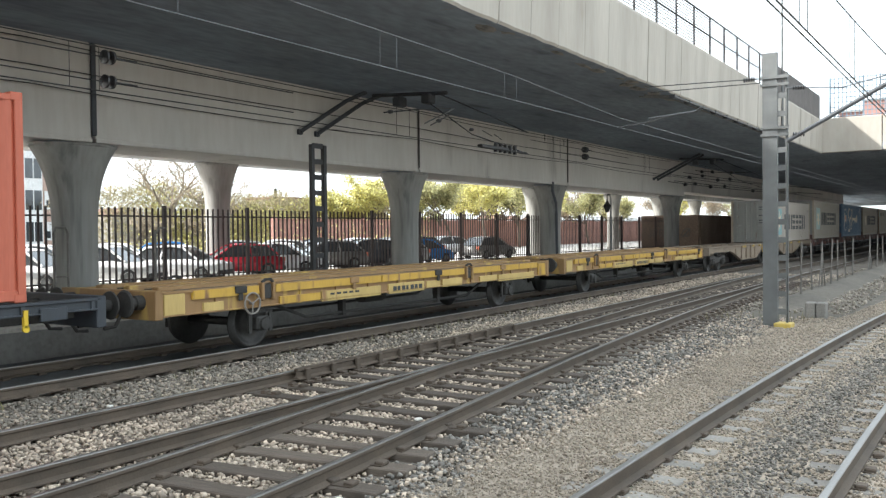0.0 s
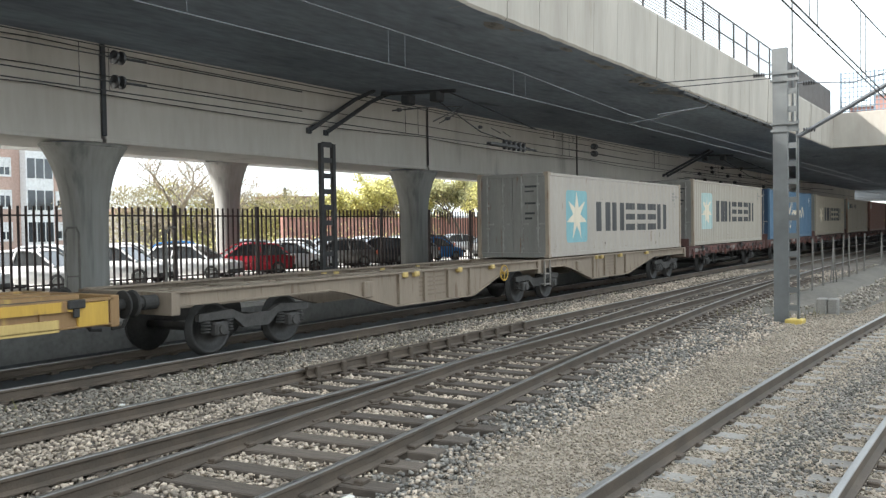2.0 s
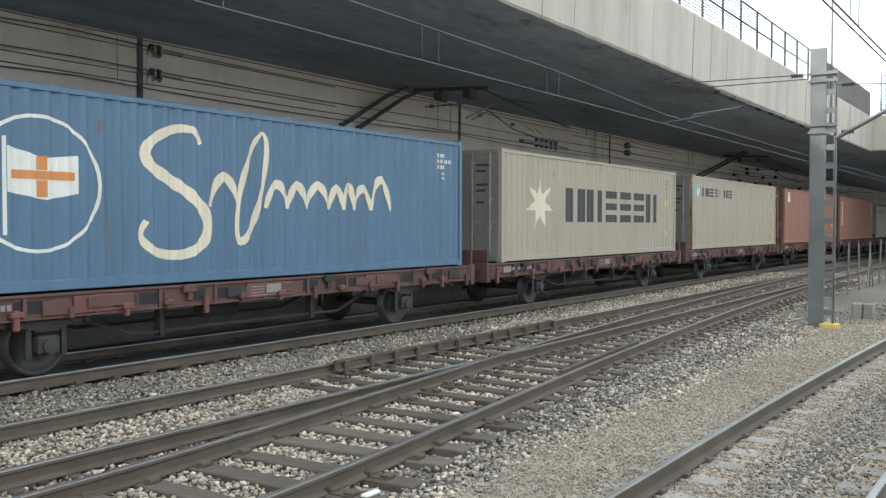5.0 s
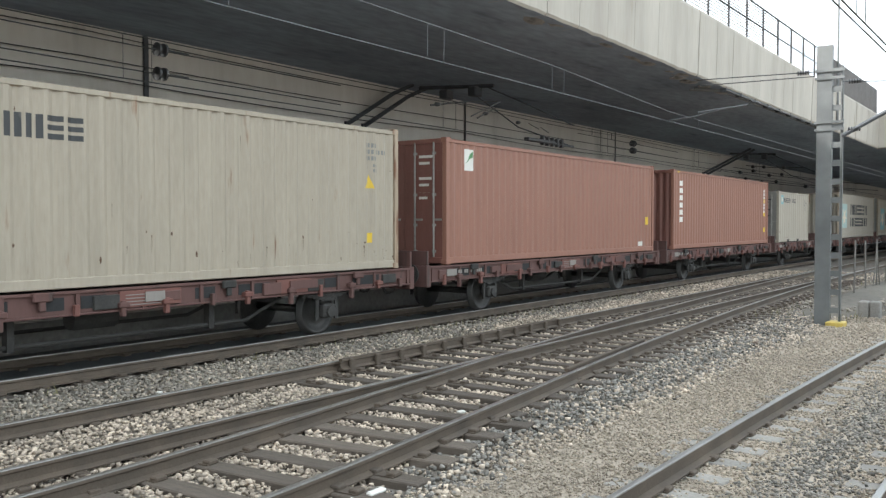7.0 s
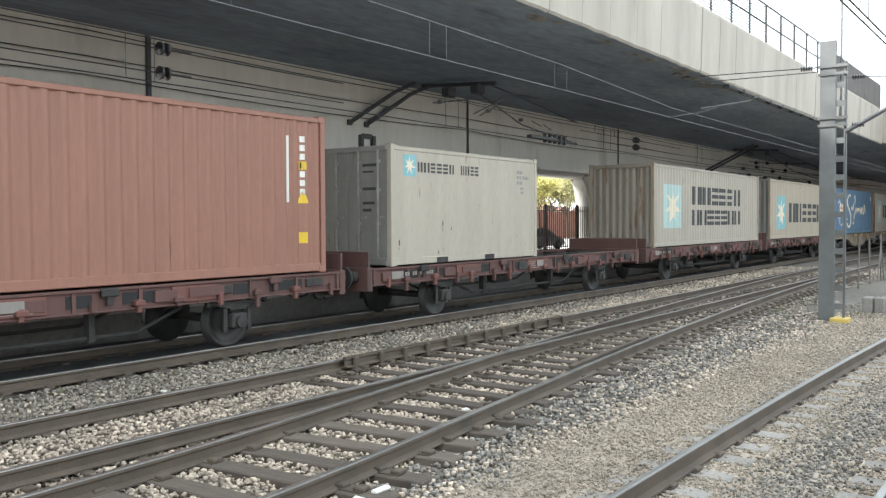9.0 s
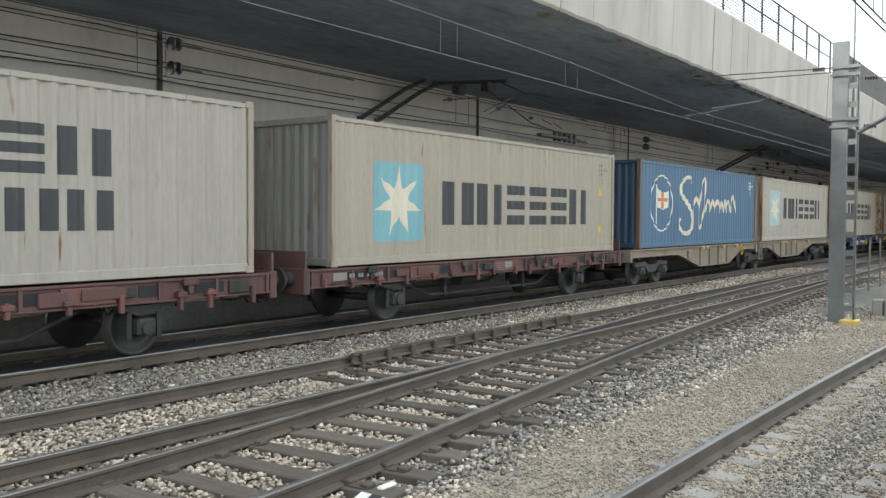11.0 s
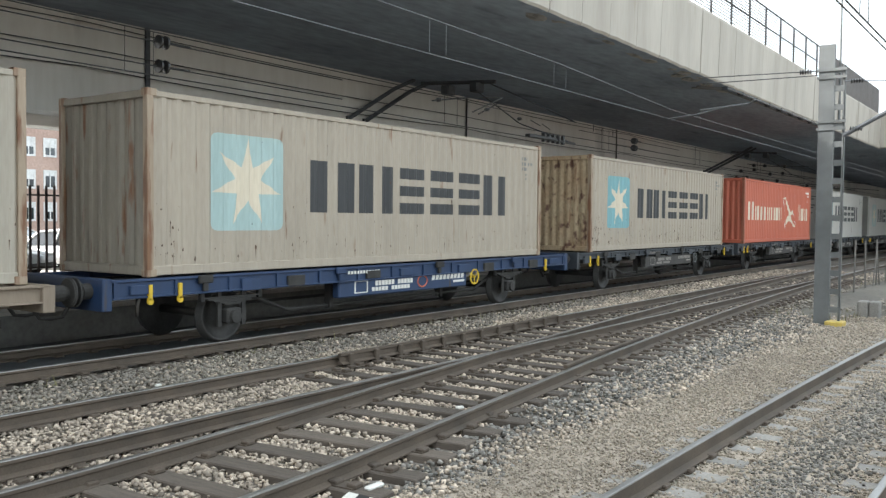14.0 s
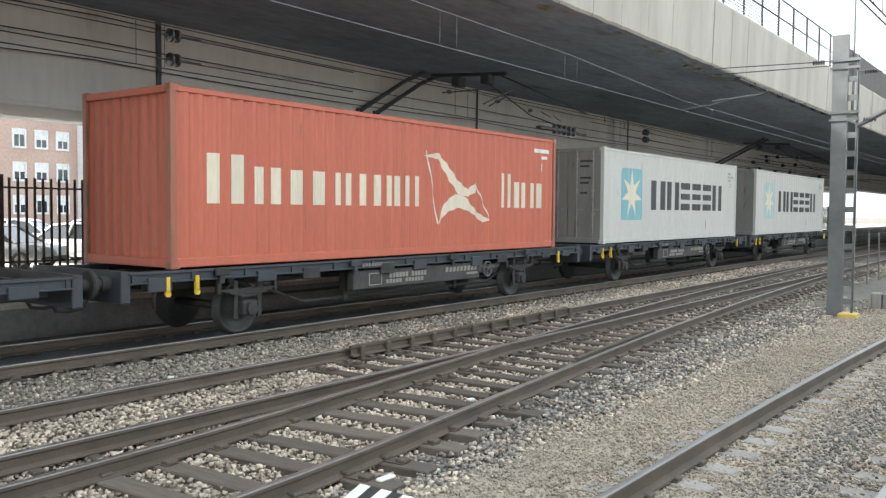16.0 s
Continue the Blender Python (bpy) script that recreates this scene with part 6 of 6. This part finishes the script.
for k in range(1400):
    x, y = g.uniform(-6.2, -3.9), g.uniform(22, 50)
    if g.random() < 0.25:
        x, y = g.choice((-11.2, -9.4, -7.6)) + g.uniform(-0.15, 0.15), g.uniform(4, 30)
    a, hgt = g.uniform(0, 6.3), g.uniform(0.05, 0.22)
    z = -0.2
    v = [bm.verts.new(p) for p in ((x, y, z), (x + 0.02 * math.cos(a), y + 0.02 * math.sin(a), z), (x + g.uniform(-0.08, 0.08), y + g.uniform(-0.08, 0.08), z + hgt))]
    bm.faces.new(v)
solid("dry_grass", bm, M["weed"], "sparse dry weeds on the ballast and bank", "weeds", kind="stuff")


# ---- car park ----
def car(x, y, yaw, col, label, scale=1.0, z=0.12):
    c = thing("parked_car", (x, y, z), label, "car", "parked cars")
    c.rotation_euler[2] = radians(yaw)
    c.scale = (scale,) * 3
    low = [(-2.05, 0.32), (-2.08, 0.62), (-1.98, 0.86), (-1.55, 0.95), (0.75, 0.92), (1.65, 0.80), (2.02, 0.66), (2.08, 0.45), (2.02, 0.24), (-1.95, 0.24)]
    bm = B()
    extrude_yz(bm, low[::-1], -0.85, 0.85)
    bmesh.ops.bevel(bm, geom=[e for e in bm.edges if abs(e.verts[0].co.x - e.verts[1].co.x) < 0.01], offset=0.07, segments=2, affect="EDGES")
    part("body", bm, col, c, smooth=True)
    prof = [(-1.85, 0.93), (-1.30, 1.40), (-0.2, 1.47), (0.35, 1.40), (1.15, 0.88)]
    bm = B()
    ring = []
    for s in (-1, 1):
        ring.append([bm.verts.new((s * (0.80 if zz < 1.0 else 0.60), yy, zz)) for yy, zz in prof])
    bm.faces.new(ring[0])
    bm.faces.new(ring[1][::-1])
    for i in range(4):
        bm.faces.new((ring[0][i], ring[1][i], ring[1][i + 1], ring[0][i + 1]))
    part("cabin_glass", bm, M["car_glass"], c, "dark glazed cabin")
    bm = B()
    for s in (-1, 1):
        tube(bm, [(s * 0.81, -1.85, 0.92), (s * 0.61, -1.30, 1.41), (s * 0.61, -0.2, 1.48), (s * 0.61, 0.35, 1.41), (s * 0.81, 1.15, 0.88)], 0.045, 5)
        tube(bm, [(s * 0.81, -0.55, 0.92), (s * 0.62, -0.45, 1.45)], 0.04, 5)
    v = [bm.verts.new(p) for p in ((-0.6, -1.3, 1.42), (0.6, -1.3, 1.42), (0.6, 0.33, 1.42), (-0.6, 0.33, 1.42), (-0.57, -0.25, 1.50), (0.57, -0.25, 1.50))]
    bm.faces.new((v[0], v[1], v[5], v[4]))
    bm.faces.new((v[4], v[5], v[2], v[3]))
    part("roof", bm, col, c)
    for yy in (-1.28, 1.28):
        for s in (-1, 1):
            bm = B()
            lathe(bm, (s * 0.68, yy, 0.31), (s, 0, 0), [(0.31, 0), (0.31, 0.17), (0.28, 0.19), (0.20, 0.19), (0.19, 0.15), (0.0001, 0.15)], 18)
            w = part("wheel", bm, M["tyre"], c)
            bm = B()
            lathe(bm, (s * 0.68, yy, 0.31), (s, 0, 0), [(0.19, 0.155), (0.18, 0.18), (0.05, 0.17), (0.0001, 0.175)], 12)
            part("rim", bm, M["steel"], w)
    for s in (-1, 1):
        bm = B()
        box(bm, s * 0.66 - 0.16, s * 0.66 + 0.16, 1.80, 1.99, 0.60, 0.74, 0.03)
        part("headlight", bm, M["plaster_w"], c)
        bm = B()
        box(bm, s * 0.70 - 0.12, s * 0.70 + 0.12, -2.10, -1.93, 0.66, 0.86, 0.03)
        part("tail_light", bm, M["orange_box"], c, "red tail light")
    bm = B()
    box(bm, -0.8, 0.8, 1.95, 2.11, 0.28, 0.44, 0.03)
    box(bm, -0.8, 0.8, -2.13, -1.97, 0.28, 0.46, 0.03)
    part("bumper", bm, M["dark_steel"], c)


M["car_glass"] = material("car_glass_reflecting_sky", (0.06, 0.065, 0.07), (0.045, 0.05, 0.055), 0.06, scale=0.5, fine=3, bump=0, spec=1.0)
M["car_white"] = material("white_car_paint", (0.85, 0.85, 0.85), (0.8, 0.8, 0.8), 0.25, scale=0.5, fine=3, bump=0)
M["car_red"] = material("red_car_paint", (0.42, 0.03, 0.045), (0.36, 0.025, 0.035), 0.25, scale=0.5, fine=3, bump=0)
M["car_blue"] = material("blue_car_paint", (0.04, 0.20, 0.50), (0.035, 0.17, 0.43), 0.25, scale=0.5, fine=3, bump=0)
M["car_grey"] = material("grey_car_paint", (0.20, 0.19, 0.18), (0.16, 0.155, 0.15), 0.3, 0.3, scale=0.5, fine=3, bump=0)
M["car_dark"] = material("dark_car_paint", (0.05, 0.052, 0.06), (0.04, 0.042, 0.05), 0.25, 0.2, scale=0.5, fine=3, bump=0)
M["car_silver"] = material("silver_car_paint", (0.52, 0.53, 0.54), (0.46, 0.47, 0.48), 0.3, 0.4, scale=0.5, fine=3, bump=0)
for x, y, yaw, col, name in ((-29.2, 14.4, -58, "car_silver", "silver"), (-29.8, 18.3, -66, "car_white", "white"), (-30.0, 21.8, -64, "car_white", "white"), (-29.6, 25.2, -66, "car_white", "white"),
                             (-29.6, 28.4, 150, "car_red", "dark red"), (-29.6, 31.6, -62, "car_white", "white"), (-30.2, 35.4, 150, "car_grey", "grey"), (-30.4, 39.0, 150, "car_dark", "dark"),
                             (-29.9, 44.2, -12, "car_blue", "bright blue"), (-30.2, 53.0, -8, "car_grey", "brown-grey"), (-30.6, 42.0, 150, "car_silver", "silver"),
                             (-37.0, 19.5, -50, "car_white", "white"), (-37.2, 23.6, -45, "car_white", "white"), (-37.0, 27.6, -45, "car_white", "white"), (-37.4, 31.4, -45, "car_blue", "blue"),
                             (-37.0, 35.2, 148, "car_silver", "silver"), (-37.2, 39.0, 148, "car_white", "white"), (-37.4, 42.8, 150, "car_dark", "dark"), (-37.2, 46.6, 150, "car_white", "white"),
                             (-37.1, 50.4, 148, "car_grey", "grey"), (-37.3, 54.2, 150, "car_dark", "dark"), (-37.2, 58.0, 150, "car_silver", "silver")):
    car(x, y, yaw, M[col], name + " hatchback parked behind the palisade fence", 1.0 if x > -30 else 1.04)

# ---- trees and shrubs beyond ----
def tree(x, y, height, spread, leaf, leaves, label, seed, name="tree", z=0.08, leaf_size=0.16, trunk=0.22, levels=4):
    g = random.Random(seed)
    t = thing(name, (x, y, z), label, "tree", "trees beyond the car park")
    bm = B()
    tips = []

    def grow(p, d, length, r, level):
        pts = [p]
        for k in range(3):
            d = (d + Vector((g.uniform(-0.25, 0.25), g.uniform(-0.25, 0.25), g.uniform(-0.05, 0.22)))).normalized()
            pts.append(pts[-1] + d * length / 3)
        tube(bm, pts, [r, r * 0.85, r * 0.72, r * 0.6], 6 if level < 2 else 4, caps=False)
        if level >= 2:
            tips.extend(pts[1:])
        if level < levels:
            for k in range(g.choice((3, 3, 4)) if level else 5):
                a = g.uniform(0, 6.28)
                side = Vector((math.cos(a), math.sin(a), g.uniform(0.1, 0.8)))
                q = pts[g.choice((1, 2, 3))] if level else pts[3] - Vector((0, 0, g.uniform(0, length * 0.35)))
                grow(q, (d * 0.5 + side * spread).normalized(), length * g.uniform(0.55, 0.75), r * 0.55, level + 1)

    grow(Vector((0, 0, 0)), Vector((0, 0, 1)), height * 0.36, trunk, 0)
    part("trunk", bm, M["bark"] if leaf != "twig" else M["twig"], t)
    bm = B()
    for k in range(leaves):
        p = g.choice(tips) + Vector((g.gauss(0, 0.28), g.gauss(0, 0.28), g.gauss(0, 0.25)))
        u = Vector((g.uniform(-1, 1), g.uniform(-1, 1), g.uniform(-1, 1))).normalized()
        w = u.cross(Vector((g.uniform(-1, 1), g.uniform(-1, 1), g.uniform(-1, 1)))).normalized()
        s = leaf_size * g.uniform(0.5, 1.3)
        bm.faces.new([bm.verts.new(p + u * a * s + w * b * s * 0.6) for a, b in ((-1, 0), (0, -1), (1, 0), (0, 1))])
    tagged(part("crown", bm, M[leaf], t, "loose spring foliage"), kind="stuff")


tree(-42, 35.0, 11.0, 1.15, "twig", 900, "bare grey-brown tree with fine twigs", 1, leaf_size=0.07, trunk=0.15, levels=4)
tree(-47, 44.0, 10.0, 1.1, "twig", 1400, "bare tree with first buds", 12, leaf_size=0.08, trunk=0.14, levels=4)
for k, (x, y, h, lf) in enumerate(((-54, 70, 9.0, "twig"), (-54, 79, 11.5, "leaf_y"), (-51, 88, 11.0, "leaf_y"), (-53, 97, 12.5, "leaf"), (-50, 103, 11.0, "leaf_y"), (-56, 92, 12.0, "leaf_y"), (-52, 116, 11.5, "twig"), (-52, 132, 11.5, "leaf"), (-48, 144, 12.0, "twig"), (-47, 156, 12.5, "leaf_y"), (-46, 170, 12.5, "twig"), (-46, 186, 13.0, "leaf"))):
    tree(x, y, h, 1.1, lf, 3600, {"leaf_y": "tall yellow-green tree in spring leaf", "leaf": "tall thin green tree in spring leaf", "twig": "tall bare tree with fine twigs"}[lf], 80 + k, leaf_size=0.15, trunk=0.2, levels=4)
for k, (x, y, h, lf, n) in enumerate(((-52, 40, 4.6, "twig", 500), (-50, 45, 4.2, "twig", 600), (-56, 50, 5.0, "leaf", 700), (-53, 36, 4.4, "twig", 500), (-60, 56, 5.4, "leaf_y", 1300),
                                      (-52, 62, 7.4, "leaf_y", 3200), (-52, 67, 8.0, "leaf_y", 3400), (-50, 71, 7.2, "leaf_y", 2800), (-46, 74, 8.6, "leaf", 3600), (-46, 80, 9.0, "leaf_y", 3600),
                                      (-45, 86, 8.6, "leaf", 3400), (-44, 94, 8.4, "leaf_y", 3200), (-46, 108, 8.5, "leaf", 3000), (-48, 124, 8.5, "leaf", 2600))):
    tree(x, y, h * 1.3, 1.05, lf, int(n * 1.7), {"leaf_y": "yellow-green tree in spring leaf", "leaf": "thin green tree in spring leaf", "twig": "bare pale tree with fine twigs"}[lf], 20 + k, leaf_size=0.14, trunk=0.16, levels=3)
for k, (x, y, h) in enumerate(((-92, 91, 9.0), (-95, 95, 8.0))):
    tree(x, y, h, 0.9, "leaf_d", 3500, "dark rounded pine far off", 60 + k, z=-0.25, leaf_size=0.32, trunk=0.3, levels=3)
bm = B()
g = random.Random(77)
for k in range(420):
    zz = g.uniform(0.6, 9.0)
    rr = 0.9 * (1 - zz / 9.4)
    a = g.uniform(0, 6.28)
    p = Vector((rr * math.cos(a), rr * math.sin(a), zz))
    u = Vector((math.cos(a), math.sin(a), 1.2)).normalized() * 0.4
    w = Vector((-math.sin(a), math.cos(a), 0)) * 0.2
    bm.faces.new([bm.verts.new(p + q) for q in (-w, u * 0.2 + w, u)])
cyp = thing("cypress", (-112, 117.5, 1.04), "slim dark cypress far off", "tree")
part("crown", bm, M["leaf_d"], cyp)
bm = B()
tube(bm, [(0, 0, -1.3), (0, 0, 8)], [0.2, 0.05], 6)
part("trunk", bm, M["bark"], cyp)
# low hedge behind the cars
bm = B()
g = random.Random(31)
for k in range(5000):
    p = Vector((-43.4 + g.gauss(0, 0.6), g.uniform(31, 66), 0.3 + abs(g.gauss(0, 0.9)) * (0.7 + 0.5 * math.sin(g.random() * 6))))
    u = Vector((g.uniform(-1, 1), g.uniform(-1, 1), g.uniform(-1, 1))).normalized() * 0.09
    w = u.cross(Vector((g.uniform(-1, 1), g.uniform(-1, 1), g.uniform(-1, 1)))).normalized() * 0.05
    bm.faces.new([bm.verts.new(p + q) for q in (-u, -w, u, w)])
solid("hedge", bm, M["leaf_y"], "loose yellow-green hedge behind the parked cars", "hedge", kind="stuff")
# tall brushwood beyond: brown twigs, with yellow-green leaf in places
for name, mat, label, count, lo, hi in (("thicket", "brush", "tall olive-brown leafless brushwood beyond the car park", 32000, 39, 74), ("shrubs", "leaf_y", "fresh yellow-green shrubs among the brushwood", 14000, 44, 84)):
    bm = B()
    for k in range(count):
        yy = g.uniform(lo, hi)
        top = 5.6 - 0.035 * max(0.0, yy - 48) + 0.45 * math.sin(yy * 0.45) + 0.4 * math.sin(yy * 1.3) + 0.6 * noise.noise((yy * 2.3, 4, 0))
        if mat == "leaf_y":
            top *= 0.55 + 0.4 * math.sin(yy * 0.8) ** 2
        p = Vector((-56 + g.gauss(0, 1.4), yy, 0.2 + top * g.random() ** 0.75))
        u = Vector((g.uniform(-1, 1), g.uniform(-1, 1), g.uniform(-0.3, 1.6))).normalized() * g.uniform(0.1, 0.26)
        w = u.cross(Vector((g.uniform(-1, 1), g.uniform(-1, 1), g.uniform(-1, 1)))).normalized() * (0.03 if mat == "brush" else 0.09)
        bm.faces.new([bm.verts.new(p + q) for q in (-u, -w, u, w)])
    solid(name, bm, M[mat], label, "hedge", kind="stuff")

# ---- walls and buildings ----
bm = B()
box(bm, -48.2, -47.9, 50, 170, 0.0, 3.1)
box(bm, -48.25, -47.85, 50, 170, 3.1, 3.2)
for k in range(20):
    box(bm, -48.3, -47.8, 49.9 + k * 5.8, 50.35 + k * 5.8, 0.0, 3.35)
solid("boundary_wall", bm, M["brick"], "long red brick boundary wall with piers", kind="structure")
graf = thing("graffiti_wall", (0, 0, 0), "brown wall with pale graffiti strokes under the viaduct", "wall")
bm = B()
box(bm, -24.6, -19.9, 68.5, 68.9, 0.3, 3.15, 0.03)
box(bm, -20.2, -19.8, 68.9, 84, 0.3, 3.15, 0.03)
part("wall_face", bm, M["tan_wall"], graf)
bm = B()
for k in range(4):
    pts = [(-23.6 + k * 0.9 + 0.35 * math.sin(j * 0.9), 68.49, 1.2 + 0.7 * math.sin(j * 0.55 + k) ** 2 + 0.2) for j in range(12)]
    tube(bm, pts, 0.05, 4)
part("graffiti_stroke", bm, M["dull_white"], graf, "pale loose strokes")
lantern = thing("lantern", (-20.9, 52.0, 0.42), "black street lantern on a bent pipe", "lantern")
bm = B()
tube(bm, [(0, 0.6, 0), (0, 0.6, 3.6), (0, 0.5, 3.85), (0, 0.2, 3.9), (0, 0, 3.8)], 0.06, 7)
part("pipe", bm, M["steel"], lantern)
bm = B()
lathe(bm, (0, 0, 2.75), (0, 0, 1), [(0.10, 0), (0.24, 0.35), (0.26, 0.4), (0.12, 0.62), (0.05, 0.75), (0.02, 1.05)], 8)
part("lamp_head", bm, M["dark_steel"], lantern)

flats = thing("apartment_block", (-75, 20, 0.1), "pink brick apartment block with a white glazed bay", "building", "buildings beyond")
bm = B()
box(bm, -14, 0, 0, 24.5, 0, 24, 0.05)
box(bm, -14, 0, 27.2, 30.0, 0, 24, 0.05)
part("wall", bm, M["plaster"], flats)
bm = B()
box(bm, -14, 0.9, 24.5, 27.2, 0, 24.4, 0.05)
part("bay", bm, M["plaster_w"], flats, "white projecting bay")
bm = B()
box(bm, -14.3, 0.4, -0.3, 30.3, 24.4, 24.9)
part("roof", bm, M["roof"], flats)
for f in range(8):
    z = 1.6 + f * 2.9
    for y in (1.5, 4.0, 6.5, 9.0, 11.5, 14.0, 16.5, 19.0, 21.0, 23.0, 28.5):
        bm = B()
        for a, b, c, d in ((-0.62, 0.62, -0.1, 0.08), (-0.62, 0.62, 1.5, 1.62), (-0.62, -0.46, 0.08, 1.5), (0.46, 0.62, 0.08, 1.5), (-0.04, 0.04, 0.08, 1.5)):
            box(bm, -0.04, 0.10, y + a, y + b, z + c, z + d)
        w = part("window", bm, M["plaster_w"], flats)
        bm = B()
        box(bm, 0.0, 0.03, y - 0.46, y + 0.46, z + 0.08, z + 1.5)
        part("pane", bm, M["glass"], w)
        bm = B()
        box(bm, 0.03, 0.06, y - 0.46, y + 0.46, z + (0.75 if (f + int(y)) % 3 else 1.1), z + 1.5)
        part("blind", bm, M["plaster_w"], w, "white roller blind")
    for y in (25.0, 25.85, 26.7):
        bm = B()
        box(bm, 0.86, 0.93, y - 0.36, y + 0.36, z - 0.2, z + 1.6)
        part("pane", bm, M["glass"], flats)
house = thing("stone_house", (-125, 128, -0.26), "grey stone house with a flat cornice far off", "building", "buildings beyond")
bm = B()
box(bm, -8, 0, 3, 13, 0, 9.2, 0.05)
box(bm, -6, -1, -6, 3, 0, 5.8, 0.05)
box(bm, -6, -1, 13, 19, 0, 5.6, 0.05)
part("wall", bm, M["stone_wall"], house)
bm = B()
box(bm, -8.4, 0.4, 2.6, 13.4, 9.2, 9.7)
box(bm, -6.3, -0.7, -6.3, 2.6, 5.8, 6.2)
box(bm, -6.3, -0.7, 13.4, 19.3, 5.6, 6.0)
part("roof", bm, M["roof"], house)
for y in (5, 8, 11):
    for z in (1.5, 4.8):
        bm = B()
        box(bm, 0.0, 0.05, y - 0.5, y + 0.5, z, z + 1.7)
        part("window", bm, M["glass"], house)
g = random.Random(4)
for k in range(26):
    y = 110 + k * 17
    bm = B()
    hh = g.uniform(4, 8)
    box(bm, -6, 6, -5, 5, 0, hh, 0.05)
    b = thing("distant_house", (-230 + g.uniform(-20, 20), y, 0), "pale hazy house on the far skyline", "building", "distant houses")
    part("wall", bm, M["stone_wall"] if k % 2 else M["plaster_w"], b)
    bm = B()
    v = [bm.verts.new(p) for p in ((-6.3, -5.3, hh), (6.3, -5.3, hh), (6.3, 5.3, hh), (-6.3, 5.3, hh), (-6.3, 0, hh + 2), (6.3, 0, hh + 2))]
    for f in ((0, 1, 5, 4), (3, 4, 5, 2), (0, 4, 3), (1, 2, 5)):
        bm.faces.new([v[i] for i in f])
    part("roof", bm, M["roof"], b)
    for yy in (-3, 0, 3):
        bm = B()
        box(bm, 6.0, 6.05, yy - 0.6, yy + 0.6, hh * 0.45, hh * 0.45 + 1.6)
        part("window", bm, M["glass"], b)

# ---- on the bridge ----
hut = thing("bridge_house", (-8.4, 72, ZS + 0.6), "red brick house with a chimney standing beyond the bridge fence", "building")
bm = B()
box(bm, 0, 2.2, 0, 4, 0, 3.9, 0.04)
box(bm, -1.8, 0, 0.5, 4, 0, 3.3, 0.04)
box(bm, 2.2, 7, 0.5, 4, 0, 3.2, 0.04)
part("wall", bm, M["brick"], hut)
bm = B()
box(bm, -2.0, 7.2, 0.2, 4.2, 3.2, 3.35)
box(bm, -0.1, 2.3, -0.1, 4.1, 3.9, 4.05)
part("roof", bm, M["stone_wall"], hut)
lamp = thing("street_lamp", (-9.7, 49.0, ZS + 0.5), "thin pale street lamp with a curved arm on the bridge", "street lamp")
bm = B()
tube(bm, [(0, 0, 0), (0, 0, 7.2), (-0.25, 0, 7.6), (-0.8, 0, 7.75)], [0.07, 0.05, 0.04, 0.035], 8)
part("pole", bm, M["steel"], lamp)
bm = B()
box(bm, -1.5, -0.7, -0.14, 0.14, 7.68, 7.84, 0.05)
part("lamp_head", bm, M["steel"], lamp)

# ---- motion of the train ----
def motions():
    steps = [k * 0.5 for k in range(33)]
    for ob, x, y, z in TRAIN:
        walk(ob, [(t, pose(x, y - s_train(t), z)) for t in steps])
    # every wheelset rolls on the rails
    for w, y in SPINNERS:
        walk(w, [(k / FPS, pose(0, y, 0.46, math.degrees(s_train(k / FPS) / 0.46))) for k in range(16 * FPS + 1)])


motions()
